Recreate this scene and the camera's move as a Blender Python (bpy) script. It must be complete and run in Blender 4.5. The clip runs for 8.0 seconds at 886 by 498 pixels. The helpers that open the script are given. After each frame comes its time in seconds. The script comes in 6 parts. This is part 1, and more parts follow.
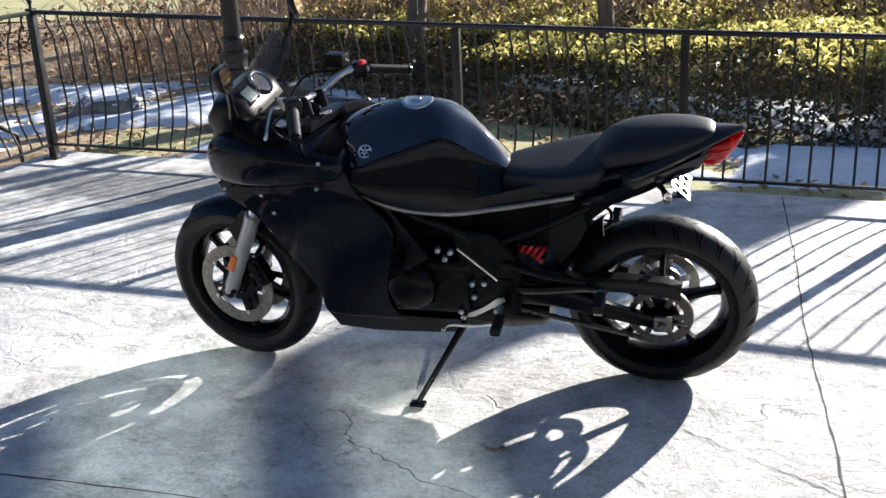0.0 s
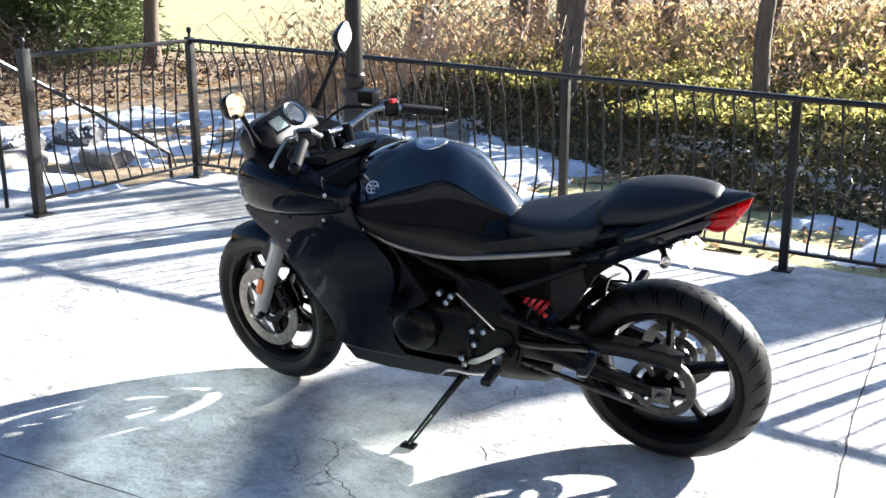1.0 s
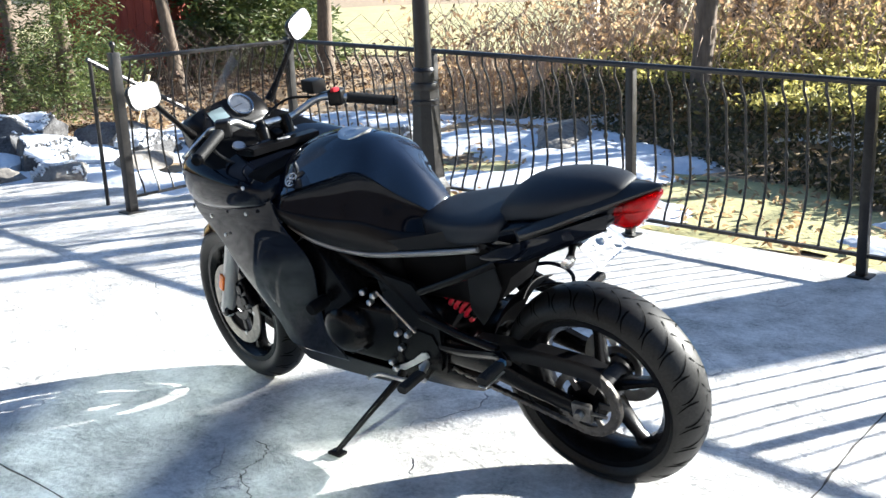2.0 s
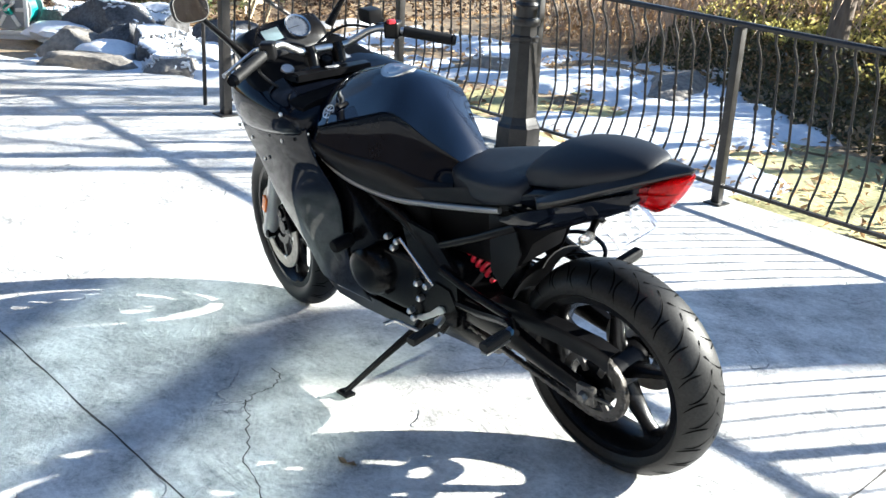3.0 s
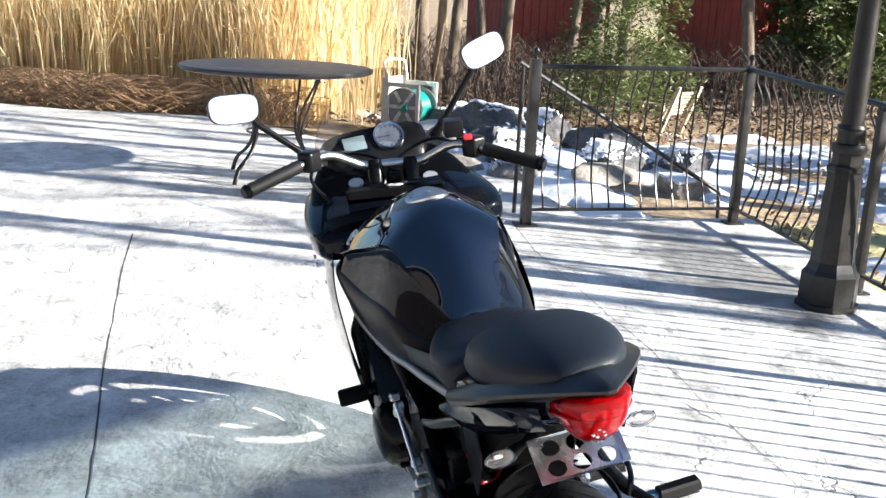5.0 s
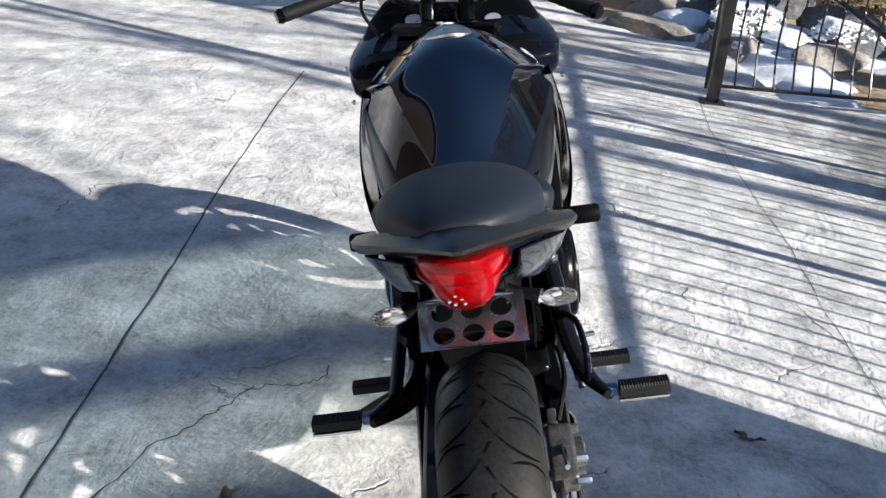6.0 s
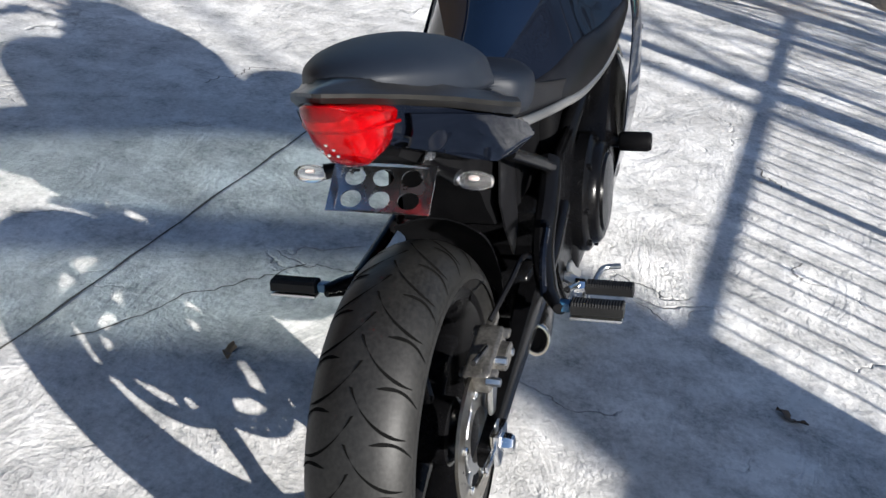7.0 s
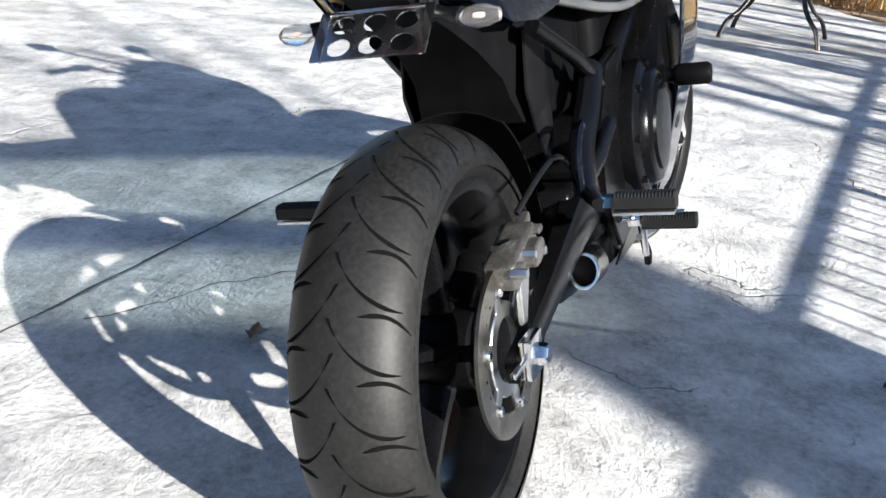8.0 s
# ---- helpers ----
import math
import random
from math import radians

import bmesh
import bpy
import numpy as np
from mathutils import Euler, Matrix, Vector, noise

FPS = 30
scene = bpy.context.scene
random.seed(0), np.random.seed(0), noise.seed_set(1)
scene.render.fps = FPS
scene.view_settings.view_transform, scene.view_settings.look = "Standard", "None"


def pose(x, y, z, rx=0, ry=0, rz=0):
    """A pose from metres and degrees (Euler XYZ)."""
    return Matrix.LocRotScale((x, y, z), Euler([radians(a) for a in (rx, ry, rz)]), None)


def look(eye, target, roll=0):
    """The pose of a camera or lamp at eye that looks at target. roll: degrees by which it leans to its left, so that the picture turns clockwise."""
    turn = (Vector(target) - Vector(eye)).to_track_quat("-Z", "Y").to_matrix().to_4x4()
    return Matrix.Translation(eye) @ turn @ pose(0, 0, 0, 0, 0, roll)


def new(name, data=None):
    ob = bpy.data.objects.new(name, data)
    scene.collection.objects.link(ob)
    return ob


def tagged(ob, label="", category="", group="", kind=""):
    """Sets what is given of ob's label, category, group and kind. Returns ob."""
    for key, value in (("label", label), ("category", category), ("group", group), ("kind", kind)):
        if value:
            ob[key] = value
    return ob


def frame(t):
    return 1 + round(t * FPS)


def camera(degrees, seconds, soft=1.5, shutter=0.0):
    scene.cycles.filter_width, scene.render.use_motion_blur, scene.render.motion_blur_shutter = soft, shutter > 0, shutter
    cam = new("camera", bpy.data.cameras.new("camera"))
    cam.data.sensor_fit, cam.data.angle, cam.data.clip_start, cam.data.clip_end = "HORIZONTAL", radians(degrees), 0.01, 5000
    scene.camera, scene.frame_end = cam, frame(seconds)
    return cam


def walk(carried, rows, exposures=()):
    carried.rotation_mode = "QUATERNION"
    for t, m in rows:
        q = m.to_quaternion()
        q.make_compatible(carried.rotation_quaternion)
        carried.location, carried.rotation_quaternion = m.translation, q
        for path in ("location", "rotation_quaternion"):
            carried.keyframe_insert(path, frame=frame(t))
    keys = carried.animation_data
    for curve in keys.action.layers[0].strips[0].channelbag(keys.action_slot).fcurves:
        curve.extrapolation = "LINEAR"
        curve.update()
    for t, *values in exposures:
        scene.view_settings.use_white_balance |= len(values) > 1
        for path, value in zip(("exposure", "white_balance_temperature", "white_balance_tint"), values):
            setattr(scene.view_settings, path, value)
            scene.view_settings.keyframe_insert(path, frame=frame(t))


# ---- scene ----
cam = camera(47.4, 8.0)
PATH = [
    (0, (-0.267, 3.143, 1.488), (0.306, 1.332, 0.864), -2.7),
    (0.5, (-0.508, 2.995, 1.453), (0.221, 1.229, 0.859), -0.6),
    (1, (-0.811, 2.897, 1.449), (0.129, 1.21, 0.927), -0.1),
    (1.2, (-0.932, 2.844, 1.449), (0.083, 1.2, 0.93), 0.2),
    (2.3, (-1.445, 2.144, 1.339), (-0.076, 0.791, 0.797), -1.2),
    (2.5, (-1.416, 2.167, 1.375), (-0.011, 0.875, 0.78), 1.3),
    (3, (-1.479, 1.972, 1.403), (-0.063, 0.718, 0.752), 2.9),
    (3.5, (-1.442, 1.648, 1.397), (0.109, 0.558, 0.757), 3.7),
    (4, (-1.509, 1.338, 1.41), (0.22, 0.522, 0.823), 3.3),
    (4.2, (-1.511, 1.217, 1.42), (0.266, 0.486, 0.863), 3.2),
    (5.3, (-1.417, 0.546, 1.392), (0.494, 0.245, 0.885), 4.7),
    (5.5, (-1.405, 0.428, 1.385), (0.511, 0.265, 0.834), 6.3),
    (6, (-1.345, 0.197, 1.342), (0.5, 0.196, 0.572), 5.1),
    (6.1, (-1.348, 0.145, 1.335), (0.485, 0.218, 0.538), 6.1),
    (6.5, (-1.267, -0.007, 1.315), (0.493, 0.154, 0.379), 8.0),
    (7, (-1.281, -0.262, 1.273), (0.449, 0.179, 0.37), 9.5),
    (7.5, (-1.231, -0.398, 1.125), (0.443, 0.151, 0.179), 5.5),
    (8, (-1.163, -0.384, 0.895), (0.585, 0.288, 0.192), 4.7),
]
EXPOSURES = [(0.0, 1.55, 5800, 11), (0.5, 1.80, 5800, 11), (1.0, 2.21, 5740, 10), (2.5, 2.28, 5690, 7), (3.5, 2.55, 5800, 6), (4.0, 2.65, 5850, 6), (5.5, 1.66, 5880, 11), (6.5, 1.33, 5730, 11), (7.0, 1.38, 5730, 11), (7.5, 1.18, 5580, 11), (8.0, 1.68, 5730, 10)]
walk(cam, [(t, look(eye, target, roll)) for t, eye, target, roll in PATH], EXPOSURES)

# ---- world, sun, exposure ----
SUN_EL, SUN_AZ = 22.0, (-0.472, -0.882)
world = bpy.data.worlds.new("world")
scene.world = world
world.use_nodes = True
wn = world.node_tree
sky = wn.nodes.new("ShaderNodeTexSky")
sky.sky_type, sky.sun_disc = "NISHITA", False
sky.sun_elevation = radians(SUN_EL)
sky.sun_rotation = math.atan2(SUN_AZ[0], SUN_AZ[1])
sky.air_density, sky.dust_density, sky.ozone_density = 1.1, 1.3, 3.2
wn.links.new(sky.outputs[0], wn.nodes["Background"].inputs[0])
wn.nodes["Background"].inputs[1].default_value = 0.045
lamp = bpy.data.lights.new("sun", "SUN")
lamp.energy, lamp.angle, lamp.color = 5.0, radians(0.6), (1.0, 0.90, 0.745)
sun = new("sun", lamp)
ce, se = math.cos(radians(SUN_EL)), math.sin(radians(SUN_EL))
sun.matrix_world = look((SUN_AZ[0] * ce * 40, SUN_AZ[1] * ce * 40, se * 40), (0, 0, 0))


# area lamps added at two house panes, for low sun reflected onto the paving
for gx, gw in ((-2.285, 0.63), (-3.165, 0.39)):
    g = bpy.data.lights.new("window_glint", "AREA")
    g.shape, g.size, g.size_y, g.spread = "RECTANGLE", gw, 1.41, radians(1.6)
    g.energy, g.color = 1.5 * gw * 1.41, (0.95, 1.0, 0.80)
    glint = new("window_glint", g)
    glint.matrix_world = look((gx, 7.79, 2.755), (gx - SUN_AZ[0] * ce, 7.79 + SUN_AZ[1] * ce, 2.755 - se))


# ---- materials ----
def tree_of(name):
    m = bpy.data.materials.new(name)
    m.use_nodes = True
    return m, m.node_tree, m.node_tree.nodes["Principled BSDF"]


def mat(name, c1, c2=None, scale=8.0, rough=0.5, metal=0.0, bump=0.0, fine=60.0, spread=0.0, coat=0.0, random_tint=0.0, stretch=(1, 1, 1), spec=0.5):
    """A surface with colour variation at two scales, roughness variation and fine relief."""
    m, nt, p = tree_of(name)
    N, L = nt.nodes, nt.links
    c2 = c2 or tuple(min(1, v * 1.25 + 0.004) for v in c1)
    tc = N.new("ShaderNodeTexCoord")
    mp = N.new("ShaderNodeMapping")
    mp.inputs["Scale"].default_value = stretch
    L.new(tc.outputs["Object"], mp.inputs[0])
    n1, n2 = N.new("ShaderNodeTexNoise"), N.new("ShaderNodeTexNoise")
    n1.inputs["Scale"].default_value, n1.inputs["Detail"].default_value = scale, 5
    n2.inputs["Scale"].default_value, n2.inputs["Detail"].default_value = fine, 3
    L.new(mp.outputs[0], n1.inputs["Vector"])
    L.new(mp.outputs[0], n2.inputs["Vector"])
    mixv = N.new("ShaderNodeMath")
    mixv.operation = "MULTIPLY_ADD"
    mixv.inputs[1].default_value, mixv.inputs[2].default_value = 0.45, 0.0
    L.new(n2.outputs["Fac"], mixv.inputs[0])
    add = N.new("ShaderNodeMath")
    add.operation = "MULTIPLY_ADD"
    add.inputs[1].default_value = 0.6
    L.new(n1.outputs["Fac"], add.inputs[0])
    L.new(mixv.outputs[0], add.inputs[2])
    ramp = N.new("ShaderNodeMapRange")
    ramp.inputs[1].default_value, ramp.inputs[2].default_value = 0.36, 0.68
    L.new(add.outputs[0], ramp.inputs[0])
    mix = N.new("ShaderNodeMix")
    mix.data_type = "RGBA"
    mix.inputs[6].default_value, mix.inputs[7].default_value = (*c1, 1), (*c2, 1)
    L.new(ramp.outputs[0], mix.inputs[0])
    out = mix.outputs[2]
    if random_tint:
        info = N.new("ShaderNodeNewGeometry")
        mr = N.new("ShaderNodeMapRange")
        mr.inputs[3].default_value, mr.inputs[4].default_value = 1 - random_tint, 1 + random_tint
        L.new(info.outputs["Random Per Island"], mr.inputs[0])
        hsv = N.new("ShaderNodeHueSaturation")
        L.new(mr.outputs[0], hsv.inputs["Value"])
        L.new(out, hsv.inputs["Color"])
        out = hsv.outputs[0]
    L.new(out, p.inputs["Base Color"])
    p.inputs["Metallic"].default_value = metal
    p.inputs["Specular IOR Level"].default_value = spec
    p.inputs["Coat Weight"].default_value = coat
    p.inputs["Coat Roughness"].default_value = 0.04
    rr = N.new("ShaderNodeMapRange")
    rr.inputs[3].default_value, rr.inputs[4].default_value = max(0.02, rough - spread), min(1, rough + spread)
    L.new(n1.outputs["Fac"], rr.inputs[0])
    L.new(rr.outputs[0], p.inputs["Roughness"])
    if bump:
        b = N.new("ShaderNodeBump")
        b.inputs["Strength"].default_value, b.inputs["Distance"].default_value = 1.0, bump
        L.new(add.outputs[0], b.inputs["Height"])
        L.new(b.outputs[0], p.inputs["Normal"])
    return m


def leaf_mat(name, c1, c2, rough=0.45, through_light=0.5):
    """Thin foliage: each leaf takes its own tint, and some light passes through."""
    m, nt, p = tree_of(name)
    N, L = nt.nodes, nt.links
    g = N.new("ShaderNodeNewGeometry")
    mix = N.new("ShaderNodeMix")
    mix.data_type = "RGBA"
    mix.inputs[6].default_value, mix.inputs[7].default_value = (*c1, 1), (*c2, 1)
    L.new(g.outputs["Random Per Island"], mix.inputs[0])
    L.new(mix.outputs[2], p.inputs["Base Color"])
    p.inputs["Roughness"].default_value = rough
    tr = N.new("ShaderNodeBsdfTranslucent")
    L.new(mix.outputs[2], tr.inputs[0])
    ms = N.new("ShaderNodeMixShader")
    ms.inputs[0].default_value = through_light
    L.new(p.outputs[0], ms.inputs[1])
    L.new(tr.outputs[0], ms.inputs[2])
    L.new(ms.outputs[0], N["Material Output"].inputs[0])
    return m


def concrete_mat(name):
    """Stamped concrete: pale grey slate texture with worn lines, stains and pits."""
    m, nt, p = tree_of(name)
    N, L = nt.nodes, nt.links
    tc = N.new("ShaderNodeTexCoord")

    def noise_at(scale, detail, rough=0.55, distort=0.0):
        n = N.new("ShaderNodeTexNoise")
        n.inputs["Scale"].default_value, n.inputs["Detail"].default_value = scale, detail
        n.inputs["Roughness"].default_value, n.inputs["Distortion"].default_value = rough, distort
        L.new(tc.outputs["Object"], n.inputs["Vector"])
        return n.outputs["Fac"]

    def remap(v, a, b, c, d):
        r = N.new("ShaderNodeMapRange")
        r.inputs[1].default_value, r.inputs[2].default_value = a, b
        r.inputs[3].default_value, r.inputs[4].default_value = c, d
        L.new(v, r.inputs[0])
        return r.outputs[0]

    def times(a, b, op="MULTIPLY"):
        n = N.new("ShaderNodeMath")
        n.operation = op
        for k, v in enumerate((a, b)):
            if isinstance(v, float):
                n.inputs[k].default_value = v
            else:
                L.new(v, n.inputs[k])
        return n.outputs[0]

    broad, mid, fine = noise_at(0.8, 4), noise_at(6.0, 8, 0.70, 0.15), noise_at(55.0, 7, 0.82)
    # worn slate ridges: warped cells, only their borders, broken up
    warp = N.new("ShaderNodeTexNoise")
    warp.inputs["Scale"].default_value, warp.inputs["Detail"].default_value = 2.2, 6
    L.new(tc.outputs["Object"], warp.inputs["Vector"])
    va = N.new("ShaderNodeVectorMath")
    va.operation = "MULTIPLY_ADD"
    va.inputs[1].default_value = (0.9, 0.9, 0.0)
    L.new(warp.outputs["Color"], va.inputs[0])
    L.new(tc.outputs["Object"], va.inputs[2])
    vor = N.new("ShaderNodeTexVoronoi")
    vor.feature = "DISTANCE_TO_EDGE"
    vor.inputs["Scale"].default_value = 2.6
    L.new(va.outputs[0], vor.inputs["Vector"])
    line = remap(vor.outputs["Distance"], 0.0, 0.016, 1.0, 0.0)
    line = times(line, remap(noise_at(2.3, 4), 0.56, 0.64, 0.0, 0.8))
    vor2 = N.new("ShaderNodeTexVoronoi")
    vor2.feature = "DISTANCE_TO_EDGE"
    vor2.inputs["Scale"].default_value = 7.5
    L.new(va.outputs[0], vor2.inputs["Vector"])
    line2 = times(remap(vor2.outputs["Distance"], 0.0, 0.03, 1.0, 0.0), remap(noise_at(3.1, 3), 0.62, 0.72, 0.0, 0.10))
    cr = N.new("ShaderNodeValToRGB")
    cr.color_ramp.elements[0].position, cr.color_ramp.elements[0].color = 0.35, (0.20, 0.215, 0.21, 1)
    cr.color_ramp.elements[1].position, cr.color_ramp.elements[1].color = 0.57, (0.80, 0.785, 0.76, 1)
    e = cr.color_ramp.elements.new(0.46)
    e.color = (0.54, 0.53, 0.51, 1)
    L.new(times(times(mid, 0.55), times(fine, 0.45), "ADD"), cr.inputs[0])
    dark = times(times(line, line2, "MAXIMUM"), 0.62)
    stain = times(remap(broad, 0.36, 0.54, 0.30, 0.0), remap(noise_at(2.4, 6, 0.62, 0.6), 0.44, 0.60, 0.26, 0.0), "MAXIMUM")
    spots = remap(noise_at(13.0, 3), 0.66, 0.74, 0.0, 0.4)
    off = N.new("ShaderNodeMapping")
    off.inputs["Location"].default_value, off.inputs["Scale"].default_value = (-2.2, 3.45, 0.0), (0.68, 1.65, 0.0)
    L.new(tc.outputs["Object"], off.inputs[0])
    ln = N.new("ShaderNodeVectorMath")
    ln.operation = "LENGTH"
    L.new(off.outputs[0], ln.inputs[0])
    damp = remap(times(ln.outputs["Value"], times(noise_at(3.2, 7, 0.7), 1.9), "ADD"), 1.45, 1.75, 0.62, 0.0)
    keep = times(1.0, times(times(times(dark, stain, "MAXIMUM"), spots, "MAXIMUM"), damp, "MAXIMUM"), "SUBTRACT")
    mx = N.new("ShaderNodeMix")
    mx.data_type, mx.blend_type = "RGBA", "MULTIPLY"
    mx.inputs[0].default_value = 1.0
    L.new(cr.outputs[0], mx.inputs[6])
    L.new(keep, mx.inputs[7])
    L.new(mx.outputs[2], p.inputs["Base Color"])
    L.new(times(remap(broad, 0.3, 0.6, 0.5, 0.85), times(damp, 0.6), "SUBTRACT"), p.inputs["Roughness"])
    st = N.new("ShaderNodeMapping")
    st.inputs["Scale"].default_value, st.inputs["Rotation"].default_value = (1.5, 2.3, 1.0), (0, 0, 0.5)
    L.new(tc.outputs["Object"], st.inputs[0])
    ly = N.new("ShaderNodeTexNoise")
    ly.inputs["Scale"].default_value, ly.inputs["Detail"].default_value = 1.7, 5
    ly.inputs["Roughness"].default_value, ly.inputs["Distortion"].default_value = 0.62, 1.2
    L.new(st.outputs[0], ly.inputs["Vector"])
    slate = times(remap(ly.outputs["Fac"], 0.38, 0.47, 0.0, 0.5), remap(ly.outputs["Fac"], 0.51, 0.60, 0.0, 0.5), "ADD")
    b = N.new("ShaderNodeBump")
    b.inputs["Strength"].default_value, b.inputs["Distance"].default_value = 1.0, 0.013
    h = times(times(mid, 1.15), times(fine, 0.22), "ADD")
    h = times(h, times(times(line, line2, "MAXIMUM"), 0.7), "SUBTRACT")
    h = times(h, times(slate, 0.30), "ADD")
    L.new(h, b.inputs["Height"])
    L.new(b.outputs[0], p.inputs["Normal"])
    return m


def glass_mat(name, tint, rough=0.03, alpha=0.5):
    """Tinted plastic sheet."""
    m, nt, p = tree_of(name)
    N, L = nt.nodes, nt.links
    tr = N.new("ShaderNodeBsdfTransparent")
    tr.inputs[0].default_value = (*tint, 1)
    p.inputs["Base Color"].default_value = (0.08, 0.08, 0.085, 1)
    p.inputs["Roughness"].default_value = rough
    ms = N.new("ShaderNodeMixShader")
    ms.inputs[0].default_value = alpha
    L.new(p.outputs[0], ms.inputs[1])
    L.new(tr.outputs[0], ms.inputs[2])
    L.new(ms.outputs[0], N["Material Output"].inputs[0])
    return m


def lens_mat(name, color, clear):
    m, nt, p = tree_of(name)
    p.inputs["Base Color"].default_value = (*color, 1)
    p.inputs["Roughness"].default_value = 0.05
    p.inputs["Transmission Weight"].default_value = clear
    p.inputs["Specular IOR Level"].default_value = 0.3
    p.inputs["IOR"].default_value = 1.32
    return m


BLACK_GLOSS = mat("black_gloss_paint", (0.0026, 0.0036, 0.007), (0.0042, 0.0056, 0.010), 14, 0.05, 0, 0, 200, 0.02, spec=0.15)
# black paint; the sky's blue reflection is tinted into this base colour
TANK_GLOSS = mat("black_tank_paint_sky_tint", (0.0016, 0.0036, 0.010), (0.0022, 0.005, 0.013), 14, 0.04, 0, 0, 200, 0.015, coat=0.75, spec=0.5)
BLACK_SATIN = mat("black_satin_plastic", (0.004, 0.004, 0.0046), (0.008, 0.008, 0.009), 20, 0.32, 0, 0.0002, 400, 0.08, spec=0.2)
BLACK_METAL = mat("black_engine_paint", (0.0024, 0.0024, 0.0027), (0.0045, 0.0045, 0.005), 25, 0.22, 0.0, 0.0003, 300, 0.08, spec=0.13)
BLACK_DEEP = mat("black_matt_plastic", (0.0022, 0.0022, 0.0026), (0.0045, 0.0045, 0.005), 20, 0.55, 0, 0.0002, 300, 0.1, spec=0.05)
# black vinyl with blue skylight put into its colour
SEAT_VINYL = mat("black_vinyl", (0.005, 0.0075, 0.013), (0.0078, 0.011, 0.018), 12, 0.56, 0, 0.0005, 500, 0.07, spec=0.3)
RUBBER = mat("tyre_rubber", (0.0022, 0.0022, 0.0022), (0.016, 0.0157, 0.015), 3.2, 0.46, 0, 0.0004, 160, 0.22, spec=0.26)
# ribbon colour that stands in for the shade inside the tread's cuts
GROOVE = mat("groove_shade_black", (0.003, 0.003, 0.003), (0.006, 0.006, 0.006), 9, 0.9, spec=0.02)
GRIP = mat("grip_rubber", (0.005, 0.005, 0.005), (0.01, 0.01, 0.01), 30, 0.6, 0, 0.001, 300, spec=0.25)
SILVER = mat("bare_aluminium", (0.50, 0.50, 0.49), (0.66, 0.66, 0.65), 18, 0.32, 1.0, 0.0003, 300, 0.1)
DARK_SILVER = mat("grey_frame_paint", (0.20, 0.20, 0.20), (0.28, 0.28, 0.28), 18, 0.36, 0.7, 0.0002, 300, 0.08)
CALIPER_GREY = mat("grey_caliper_metal", (0.07, 0.068, 0.062), (0.20, 0.19, 0.175), 40, 0.36, 0.7, 0.0006, 200, 0.1)
FORK_SILVER = mat("silver_fork_paint", (0.36, 0.36, 0.35), (0.46, 0.46, 0.45), 18, 0.35, 0.5, 0.0002, 300, 0.08)
CHROME = mat("polished_steel", (0.70, 0.70, 0.70), (0.80, 0.80, 0.80), 18, 0.12, 1.0, 0, 300, 0.06)
DISC_STEEL = mat("brake_disc_steel", (0.30, 0.275, 0.23), (0.48, 0.45, 0.39), 30, 0.32, 1.0, 0.0002, 400, 0.1)
# front discs: the disc steel again, shade put in as a darker colour
SHADED_DISC = mat("shaded_disc_steel", (0.12, 0.112, 0.10), (0.30, 0.28, 0.25), 55, 0.34, 1.0, 0.0004, 300, 0.1)
SPROCKET_STEEL = mat("dull_sprocket_steel", (0.06, 0.056, 0.052), (0.16, 0.15, 0.14), 40, 0.4, 0.9, 0.0003, 300, 0.1)
CHAIN_STEEL = mat("oily_chain_steel", (0.06, 0.055, 0.05), (0.16, 0.15, 0.14), 60, 0.4, 0.9, 0.0004, 300, 0.1)
RED_SPRING = mat("red_spring_paint", (0.50, 0.010, 0.03), (0.62, 0.02, 0.05), 30, 0.3, 0, 0, 200, 0.05, coat=0.4)
RED_PLASTIC = mat("red_switch_plastic", (0.6, 0.015, 0.03), (0.65, 0.03, 0.04), 30, 0.35)
RED_LENS = lens_mat("red_lens", (0.64, 0.0008, 0.003), 0.80)
RED_REFLECTOR = mat("red_reflector", (0.22, 0.002, 0.004), (0.60, 0.012, 0.02), 130, 0.2)
CLEAR_LENS = lens_mat("clear_lens", (0.92, 0.91, 0.90), 0.95)
BULB = mat("pale_pink_bulb", (0.58, 0.48, 0.45), (0.68, 0.57, 0.53), 60, 0.3)
AMBER = mat("amber_reflector", (0.75, 0.17, 0.02), (0.85, 0.22, 0.03), 60, 0.2, 0, 0, 300, 0.05)
BLUE_ANOD = mat("blue_plastic_cap", (0.03, 0.10, 0.18), (0.04, 0.12, 0.22), 40, 0.3)
SMOKE = glass_mat("smoked_screen", (0.90, 0.88, 0.86), 0.08, 0.84)
DIAL_FACE = mat("dial_face", (0.10, 0.12, 0.16), (0.16, 0.18, 0.22), 30, 0.2, 0, 0, 200, 0.05, coat=0.5)
LCD = mat("lcd_panel", (0.16, 0.22, 0.24), (0.20, 0.26, 0.28), 30, 0.2, 0, 0, 200, 0.05, coat=0.5)
PLATE_STEEL = mat("dull_plate_steel", (0.46, 0.46, 0.47), (0.60, 0.60, 0.61), 30, 0.26, 1.0, 0.0003, 300, 0.1)
RAIL_PLASTIC = mat("grey_black_rail_plastic", (0.006, 0.006, 0.006), (0.013, 0.0125, 0.012), 30, 0.32, 0, 0.0003, 400, 0.08, spec=0.4)
MARK_SILVER = mat("silver_mark", (0.72, 0.72, 0.73), (0.78, 0.78, 0.79), 40, 0.25, 0.6)
MIRROR, _, _p = tree_of("mirror_glass")
_p.inputs["Base Color"].default_value = (0.92, 0.92, 0.92, 1)
_p.inputs["Metallic"].default_value, _p.inputs["Roughness"].default_value = 1.0, 0.02
